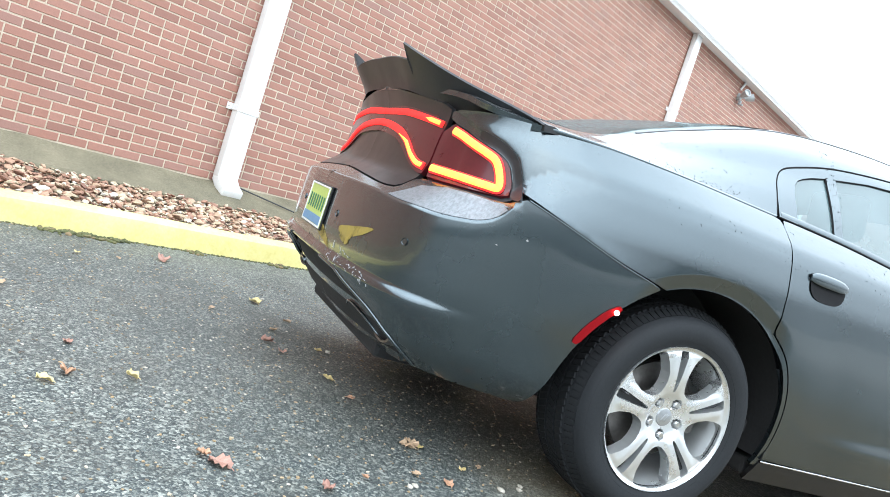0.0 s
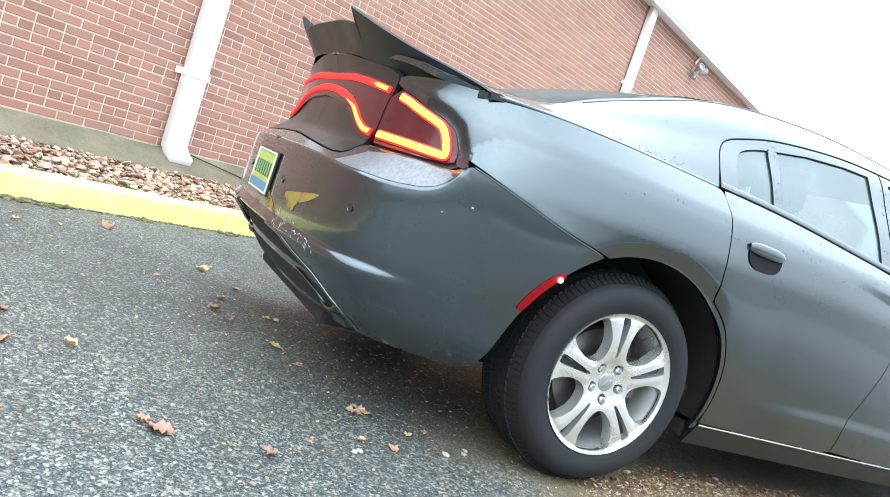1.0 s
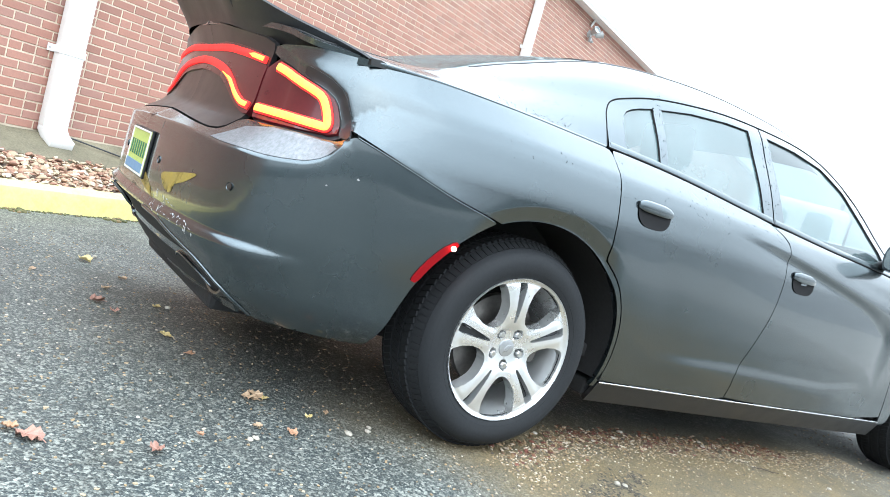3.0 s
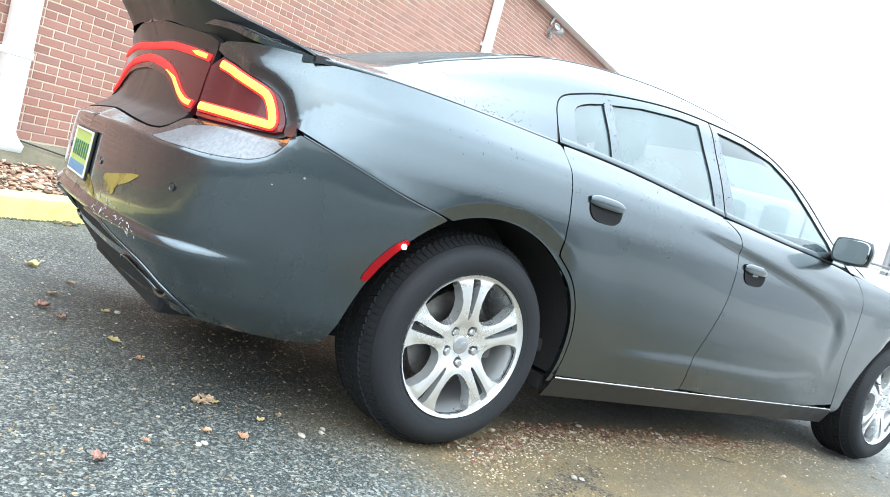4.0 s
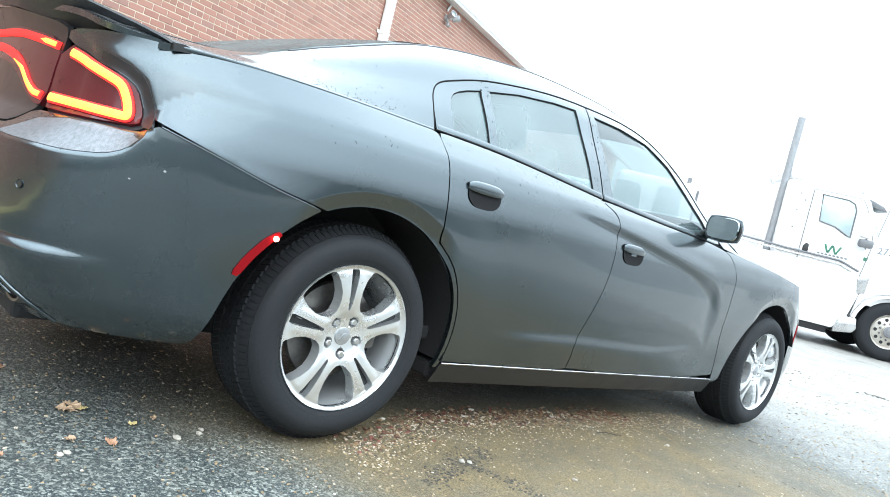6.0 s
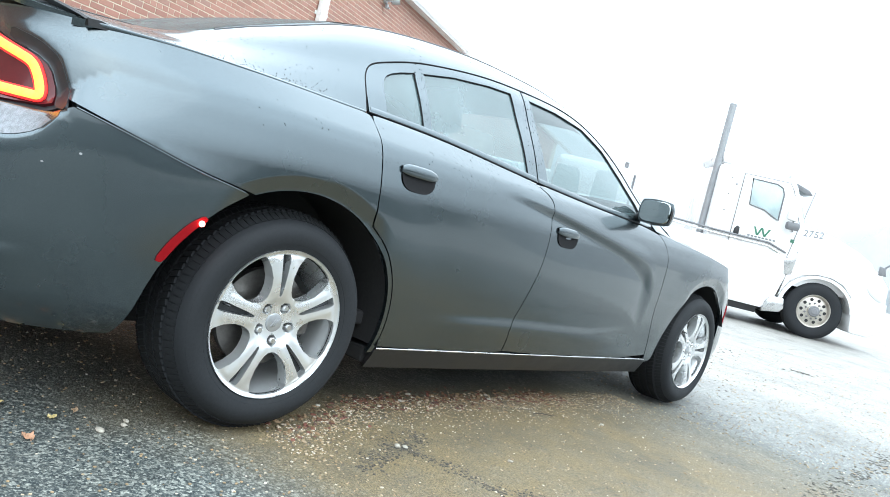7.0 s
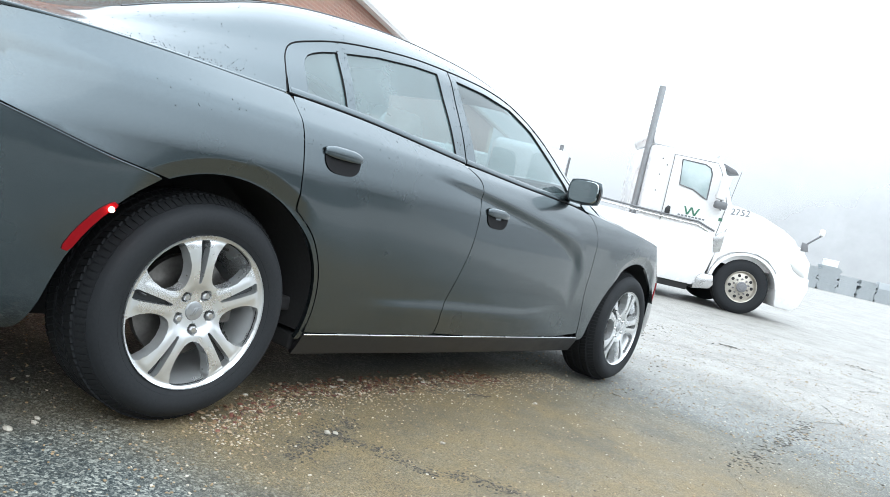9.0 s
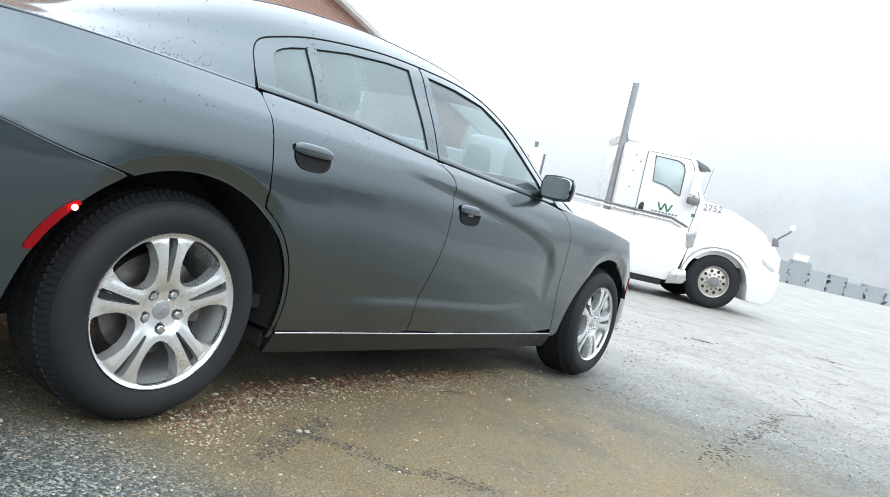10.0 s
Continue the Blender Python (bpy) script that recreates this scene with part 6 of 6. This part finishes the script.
# a few larger stones that lie singly
PEBBLE = island_mat("white_pebble", [(0.0, (.4, .37, .31)), (1.0, (.56, .53, .46))], .6, .2, 90.0)
for x, y, size in ((-.42, -.82, .013), (-.75, -.90, .010), (.47, -1.08, .013), (.50, -1.09, .010), (-.32, -.76, .009), (1.01, -.59, .013), (1.47, -.68, .012), (1.52, -.62, .010), (.89, -.66, .010), (.43, -.69, .011), (.85, -1.28, .010), (1.9, -1.05, .010), (-.73, -.89, .010), (-.69, .32, .012), (-.87, 1.01, .014), (-.34, -.79, .010)):
    me = scatter_mesh("pebble", STONES, [(rng.randrange(8), Matrix.Translation(on_ground(x, y, size * .35)) @ Matrix.Rotation(rng.uniform(0, 6), 4, "Z") @ Matrix.Diagonal((size * 1.05, size * .75, size * .55, 1)))])
    tagged(link("pebble", me, PEBBLE, smooth=60), "small pale stone lying on the asphalt", "pebble", "pebbles on the lot")


def leaf_mat(name, a, c):
    return surface_mat(name, a, c, (.45, .7), scale=25, fine=140, bump=.4)


LEAF_TONES = [("tan", leaf_mat("tan_leaf", (.3, .2, .12), (.52, .38, .25))), ("rust", leaf_mat("rust_leaf", (.24, .12, .09), (.42, .25, .19))),
              ("yellow", leaf_mat("yellow_leaf", (.46, .36, .14), (.68, .56, .28))), ("orange", leaf_mat("orange_leaf", (.34, .18, .10), (.5, .31, .2)))]


def leaf(x, y, size, tone):
    r = random.Random(int((x * 7 + y * 13) * 1000))
    bm = bmesh.new()
    n = 22
    rim = []
    size *= .82
    fold, curl, tip = r.uniform(.5, 1.5), r.uniform(.4, 1.4), r.uniform(.3, 1.2)
    for k in range(n):
        a = 2 * math.pi * k / n
        rad = .8 * size * (.8 + .10 * abs(math.cos(a * 2.5 + .4)) + .10 * r.uniform(-1, 1)) * (1.15 - .25 * math.cos(a))
        u, v = rad * math.cos(a), rad * math.sin(a) * .8
        z = .004 + fold * abs(v) * .7 + curl * max(0, u) * tip * .5 + size * .2 * r.uniform(-1, 1)
        rim.append((u, v, max(.001, z)))
    mids = [(u * .5, v * .5, max(.003, z * .35 + .004)) for u, v, z in rim]
    c = bm.verts.new((0, 0, .006))
    m = [bm.verts.new(p) for p in mids]
    o = [bm.verts.new(p) for p in rim]
    for k in range(n):
        j = (k + 1) % n
        bm.faces.new((c, m[k], m[j]))
        bm.faces.new((m[k], o[k], o[j], m[j]))
    made = bmesh.ops.extrude_face_region(bm, geom=bm.faces[:])
    bmesh.ops.translate(bm, vec=(0, 0, -.0012), verts=[v for v in made["geom"] if isinstance(v, bmesh.types.BMVert)])
    tube(bm, [(-size * .3, 0, .006), (-size * .9, size * .1, .008), (-size * 1.35, size * .3, .004)], [.0016, .0012, .001], 5)
    word, mat = LEAF_TONES[tone]
    ob = link("fallen_leaf", bm, mat, smooth=50)
    ob.matrix_world = Matrix.Translation(on_ground(x, y, .002)) @ Matrix.Rotation(r.uniform(0, 6.3), 4, "Z")
    tagged(ob, f"curled {word} fallen leaf on wet asphalt", "leaf", "fallen leaves")


LEAVES = [(-1.34, 1.33, .06, 1), (-.92, .90, .045, 2), (-.80, .68, .03, 0), (-.90, .46, .03, 0), (-.97, .25, .038, 1), (-.92, .14, .03, 1), (-.74, .29, .028, 2), (-.79, -.07, .03, 2), (-.74, -.25, .022, 3),
          (-.63, -.57, .040, 0), (-.66, -.60, .034, 0), (-1.27, -.95, .045, 1), (-1.30, -.92, .03, 3), (-1.01, -1.0, .03, 1), (-.70, -.82, .018, 0), (-.88, -.90, .018, 3), (-.61, -.84, .026, 3), (-.51, -.72, .02, 2), (-.43, -.67, .017, 0),
          (-1.26, 2.0, .03, 1), (-.95, 2.1, .035, 1), (-1.68, -.63, .03, 2), (-1.63, -.55, .038, 3), (-1.65, -.29, .026, 1), (-1.47, -.48, .026, 2), (-1.72, 1.02, .025, 2), (-1.55, 1.12, .02, 0), (-.61, -.60, .02, 2), (-1.15, .6, .02, 0), (-1.9, .2, .025, 0)]
for row in LEAVES:
    leaf(*row)

# moss and litter along the foot of the kerb
spots = []
for _ in range(1500):
    s = rng.uniform(-2.0, 5.0)
    size = rng.uniform(.004, .012) * (1.3 if noise.noise((s * 2.2, 5, 0)) > 0 else .6)
    spots.append((rng.randrange(6), SITE @ Matrix.Translation((s, -.005 - abs(rng.gauss(0, .028)) * (1.4 if noise.noise((s * 2.2, 5, 0)) > 0 else .5), size * .3)) @ Matrix.Rotation(rng.uniform(0, 6), 4, "Z") @ Matrix.Diagonal((size * 1.4, size, size * .8, 1))))
tagged(link("moss", scatter_mesh("moss", CHIPS, spots), island_mat("damp_moss", [(0.0, (.05, .06, .02)), (.5, (.1, .11, .04)), (.8, (.16, .14, .06)), (1.0, (.22, .15, .08))], .9, .4, 200.0)), "damp moss and litter along the kerb", "moss", kind="stuff")

# cracks and tarred seams in the lot
TAR = surface_mat("old_tar", (.03, .03, .027), (.09, .085, .07), (.5, .8), scale=30, fine=200, bump=.5)


def crack(points, width):
    q = dense(points, .022, False)
    bm = bmesh.new()
    rows = []
    for i, (x, y) in enumerate(q):
        d = q[min(i + 1, len(q) - 1)] - q[max(i - 1, 0)]
        d = d / (np.hypot(*d) + 1e-9)
        j = .014 * noise.noise((x * 26, y * 26, 1)) + .018 * noise.noise((x * 9, y * 9, 1)) + .03 * noise.noise((x * 2.5, y * 2.5, 7))
        w = width * (.35 + .65 * abs(noise.noise((x * 11, y * 11, 3)))) * (1 if 0 < i < len(q) - 1 else .1)
        a, b = (x - d[1] * (j + w), y + d[0] * (j + w)), (x - d[1] * (j - w), y + d[0] * (j - w))
        rows.append([bm.verts.new(on_ground(*a, .003)), bm.verts.new(on_ground(*b, .003))])
    for (x, y), r, s in zip(q, rows, rows[1:]):
        if noise.noise((x * 5, y * 5, 9)) > -.22:
            bm.faces.new((r[0], r[1], s[1], s[0]))
    tagged(link("crack", bm, TAR), "dark crack in the asphalt", "crack", "cracks in the lot", "structure")


for pts, w in (([(6.05, .1), (6.17, -.14), (6.02, -.54), (6.27, -.77), (6.58, -1.06), (6.8, -1.4), (6.97, -1.75), (7.39, -1.91)], .010), ([(6.08, -.59), (5.77, -1.09), (5.83, -1.41), (5.62, -1.68), (5.32, -2.07)], .008),
               ([(11.32, .54), (10.82, -.18), (10.58, -.77), (10.42, -1.39)], .016), ([(9.04, -1.17), (8.99, -1.45), (8.8, -1.74)], .012), ([(5.18, -1.73), (4.87, -1.87), (4.55, -1.99), (4.14, -1.86)], .008),
               ([(4.55, -1.99), (4.34, -2.13), (4.4, -2.24)], .009), ([(2.38, -1.45), (2.3, -1.54), (2.27, -1.65)], .004)):
    crack(pts, w)

# where the surface has broken up, dark crumbs lie along the break
CRUMB = island_mat("dark_crumb", [(0.0, (.02, .021, .019)), (.5, (.045, .044, .036)), (1.0, (.11, .095, .065))], .7, .3, 200.0)


def crumbs(points, count, spread, size, label):
    q = dense(points, .02, False)
    spots = []
    for _ in range(count):
        x, y = q[rng.randrange(len(q))]
        k = spread * (.35 + 1.6 * max(0, noise.noise((x * 6, y * 6, 2)) + .25))
        a = size * rng.uniform(.4, 1.3)
        spots.append((rng.randrange(6), Matrix.Translation(on_ground(x + rng.gauss(0, k), y + rng.gauss(0, k), a * .15)) @ Matrix.Rotation(rng.uniform(0, 6), 4, "Z") @ Matrix.Diagonal((a * 1.5, a, a * .4, 1))))
    tagged(link("crumbs", scatter_mesh("crumbs", CHIPS, spots), CRUMB), label, "crumbs", kind="stuff")


crumbs([(.22, -1.2), (.38, -1.12), (.58, -1.03), (.66, -1.0)], 420, .034, .0038, "dark crumbled tar along a break beside the car")
crumbs([(.48, -1.08), (.54, -1.24), (.56, -1.45), (.69, -1.54), (.74, -1.7)], 420, .026, .0038, "dark crumbled tar along a break beside the car")
crumbs([(4.14, -1.86), (3.46, -1.92), (2.97, -1.92), (2.41, -1.92), (2.16, -1.94)], 330, .05, .006, "dark crumbled edge of an old patch in the lot")

for spot, count, spread, size in (([(5.6, .55), (6.6, .6), (7.6, .9)], 260, .22, .011), ([(7.4, -.3), (7.6, -.4)], 26, .08, .013), ([(9.3, -1.35), (9.5, -1.5)], 18, .12, .013)):
    crumbs(spot, count, spread, size, "dark sodden leaf bits on the lot")

bm = bmesh.new()
tube(bm, [(-.06, 0, .004), (-.02, .006, .007), (.03, -.004, .006), (.07, .01, .004)], [.002, .0028, .0024, .0014], 6)
tube(bm, [(.0, .0, .006), (.025, .022, .008)], [.0018, .001], 5)
twig = link("twig", bm, leaf_mat("dark_bark", (.03, .022, .015), (.08, .06, .04)), smooth=50)
twig.matrix_world = Matrix.Translation(on_ground(1.63, -.9, .001)) @ Matrix.Rotation(-.5, 4, "Z")
tagged(twig, "thin dark twig lying on wet asphalt", "twig")

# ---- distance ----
# haze is put into these two greys; the stacks stand far off
HAZE = surface_mat("haze_paled_wood", (.40, .425, .44), (.47, .495, .51), (.8, .95), scale=.6, fine=6, bump=.0)
HAZE_DARK = surface_mat("haze_paled_grey", (.33, .355, .37), (.41, .435, .45), (.8, .95), scale=.4, fine=5, bump=.0)


def pallet_stack(x, y, wide, deep, count, mat):
    """A leaning pile of pallets and crates, each a part."""
    r = random.Random(int(x * 31 + y * 7))
    pile = thing("pallet_stack", "grey stack of pallets and crates far across the lot", "pallets", Matrix.Translation((x, y, float(ground_z(x, y)))) @ Matrix.Rotation(radians(-62 + r.uniform(-6, 6)), 4, "Z"), "far stacks")
    z, tall = 0.0, r.uniform(.150, .160)
    for k in range(count):
        bm = bmesh.new()
        shift, w = r.uniform(-.12, .12), wide * r.uniform(.85, 1.0)
        box(bm, (w, deep, .128), (shift, 0, z + .064))
        for edge in (-.3, .3):
            box(bm, (w * .36, .02, .05), (edge * w + shift, -deep / 2 - .01, z + .06))
        box(bm, (w + .04, deep + .04, .025), (shift, 0, z + .142))
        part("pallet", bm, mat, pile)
        z += tall
    if count % 3 == 1:
        bm = bmesh.new()
        box(bm, (wide * .6, deep * .7, .5), (r.uniform(-.2, .2), 0, z + .25), .02)
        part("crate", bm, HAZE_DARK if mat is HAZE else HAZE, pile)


for k in range(15):
    pallet_stack(62.0 + k * .62, 11.6 - k * 1.28, (1.5, 1.35, 1.6)[k % 3], 1.1, (13, 11, 12, 9, 10, 8, 9, 7)[k % 8] - k // 4, (HAZE_DARK, HAZE)[k % 4 == 3])
bin_white = thing("storage_bin", "white plastic storage bin on a far stack of pallets", "bin", Matrix.Translation((63.24, 9.04, float(ground_z(63.24, 9.04)) + 1.86)) @ Matrix.Rotation(radians(-62), 4, "Z"))
bm = bmesh.new()
box(bm, (.95, .8, .5), (0, 0, .25), .04)
part("tub", bm, WHITE, bin_white, smooth=True)
bm = bmesh.new()
box(bm, (1.0, .85, .06), (0, 0, .535), .02)
part("lid", bm, WHITE, bin_white, smooth=True)


def far_woods():
    """Woods on rising ground, all but lost in fog that is painted as pale colour and fading alpha."""
    m, n, l, b = shader("painted_fog_woods")
    at = place(n, l)
    sep = n.new("ShaderNodeSeparateXYZ")
    l.new(at, sep.inputs["Vector"])
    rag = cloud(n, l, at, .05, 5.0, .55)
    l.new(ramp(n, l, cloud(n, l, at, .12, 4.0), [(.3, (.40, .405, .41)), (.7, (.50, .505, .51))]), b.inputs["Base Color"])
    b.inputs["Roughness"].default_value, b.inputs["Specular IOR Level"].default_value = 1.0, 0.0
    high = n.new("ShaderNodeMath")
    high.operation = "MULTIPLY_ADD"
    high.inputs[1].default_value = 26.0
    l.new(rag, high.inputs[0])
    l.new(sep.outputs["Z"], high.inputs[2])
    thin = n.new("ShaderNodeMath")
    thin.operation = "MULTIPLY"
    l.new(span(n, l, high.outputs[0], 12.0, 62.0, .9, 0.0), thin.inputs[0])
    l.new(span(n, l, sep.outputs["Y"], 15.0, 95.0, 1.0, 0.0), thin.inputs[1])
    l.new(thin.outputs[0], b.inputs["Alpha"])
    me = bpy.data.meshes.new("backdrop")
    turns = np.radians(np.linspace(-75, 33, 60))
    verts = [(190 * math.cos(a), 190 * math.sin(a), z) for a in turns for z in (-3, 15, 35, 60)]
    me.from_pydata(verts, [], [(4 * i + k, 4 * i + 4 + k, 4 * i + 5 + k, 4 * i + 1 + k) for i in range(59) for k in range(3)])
    tagged(link("backdrop", me, m, smooth=True), "woods on a rise, fog painted into their pale colour", "backdrop", kind="structure")


far_woods()


def box_truck(x, y, turn):
    z = float(ground_z(x, y))
    van = thing("box_truck", "white box truck half hidden behind the car", "truck", Matrix.Translation((x, y, z)) @ Matrix.Rotation(radians(turn), 4, "Z"))
    bm = bmesh.new()
    box(bm, (1.9, 2.3, 1.75), (0, 0, 1.75), .18, segments=3)
    part("cab", bm, TRUCK_WHITE, van, smooth=True)
    bm = bmesh.new()
    prism(bm, [(-.92, 1.72), (-.92, 2.30), (-.85, 2.36), (-.42, 2.34), (-.33, 2.26), (-.27, 1.75)], .03, Matrix.Translation((0, -1.17, 0)), .008)
    part("cab_window", bm, CAB_GLASS, van, "teal side glass")
    bm = bmesh.new()
    prism(bm, [(.02, 1.6), (.05, 2.36), (.12, 2.42), (.45, 2.44), (.62, 2.38), (.66, 1.62)], .03, Matrix.Translation((0, -1.17, 0)), .008)
    part("cab_window", bm, CAB_GLASS, van, "teal side glass")
    bm = bmesh.new()
    box(bm, (5.0, 2.4, 1.4), (-3.5, 0, 1.45), .05)
    part("body", bm, TRUCK_WHITE, van)
    bm = bmesh.new()
    box(bm, (.05, .05, 1.2), (.98, -1.0, 1.9), .01)
    part("edge_trim", bm, GREY, van)
    bm = bmesh.new()
    tube(bm, [(.75, -.75, 2.6), (.75, -.75, 2.78)], .05, 10)
    part("beacon", bm, GREY, van, smooth=True)
    for wx in (.2, -4.6):
        for wy in (-1.05, 1.05):
            bm = bmesh.new()
            revolve(bm, [(.0, -.1), (.28, -.1), (.3, -.14), (.46, -.14), (.5, -.1), (.5, .1), (.46, .14), (.0, .14)], "y", 32)
            bmesh.ops.transform(bm, matrix=Matrix.Translation((wx, wy, .5)), verts=bm.verts)
            part("wheel", bm, RUBBER, van, smooth=40)


box_truck(15.4, 7.9, -55)


# an unseen belt of dark woods behind the lot, added for the wet paint to mirror
def woodland():
    r = random.Random(8)
    verts, faces = [], []
    for _ in range(26000):
        a = radians(150 + 168 * r.random() ** .97)
        far = r.uniform(60, 70)
        x, y = far * math.cos(a), far * math.sin(a)
        top = 5.5 + 1.2 * noise.noise((a * 3, 1, 0)) + .8 * noise.noise((a * 9, 2, 0)) - 3.5 * float(step(308, 318, math.degrees(a)))
        c = Vector((x, y, float(ground_z(x, y)) + top * r.random() ** .85))
        s = r.uniform(.6, 1.4)
        k = len(verts)
        verts += [tuple(c + s * Vector((r.uniform(-1, 1), r.uniform(-1, 1), r.uniform(-1, 1)))) for _ in range(3)]
        faces.append((k, k + 1, k + 2))
    me = bpy.data.meshes.new("woodland")
    me.from_pydata(verts, [], faces)
    tagged(link("woodland", me, surface_mat("dark_foliage", (.07, .08, .065), (.13, .14, .10), (.8, .95), scale=.4, fine=3, bump=.0)), "unseen dark woods, added along the lot for the paint to mirror", "woodland", kind="stuff")


woodland()

# ---- bricks ----
def brick_mesh(long):
    bm = bmesh.new()
    box(bm, (long, .05, .0568), (0, 0, 0))
    bmesh.ops.bevel(bm, geom=[e for e in bm.edges if all(v.co.y < 0 for v in e.verts)], offset=.0025, segments=1, affect="EDGES")
    bmesh.ops.delete(bm, geom=[f for f in bm.faces if all(v.co.y > .02 for v in f.verts)], context="FACES")
    me = bpy.data.meshes.new("brick")
    bm.to_mesh(me)
    bm.free()
    return me


COURSE, LONG_BRICK, SHORT_BRICK = .0677, brick_mesh(.1920), brick_mesh(.0905)
LONG_BRICK.materials.append(BRICK)
SHORT_BRICK.materials.append(BRICK)


def as_arrays(me):
    tri = []
    for p in me.polygons:
        v = list(p.vertices)
        tri += [(v[0], v[i], v[i + 1]) for i in range(1, len(v) - 1)]
    return np.array([v.co[:] for v in me.vertices]), np.array(tri)


shapes, spots, near = [as_arrays(LONG_BRICK), as_arrays(SHORT_BRICK)], [], 0
rng = random.Random(3)
for row in range(58):
    z = BASE + .006 + COURSE * (row + .5)
    short = row % 6 == 2
    pitch = .1015 if short else .203
    x = -22.33 + (.0508 if short else (row % 2) * .1015)
    while x < (33 if not short else 33):
        y = WALL_Y + .025 + rng.uniform(-.0012, .0012)
        m = Matrix.Translation((x, y, z + rng.uniform(-.001, .001))) @ Matrix.Rotation(rng.uniform(-.006, .006), 4, "Y")
        if .45 < x < 1.95 and z < 1.75 and near < 300:
            ob = new("brick", SHORT_BRICK if short else LONG_BRICK)
            ob.parent = wall
            ob.matrix_local = m
            near += 1
        else:
            spots.append((1 if short else 0, m))
        x += pitch
rest = link("brick_courses", scatter_mesh("brick_courses", shapes, spots), BRICK, wall)
tagged(rest, kind="stuff")
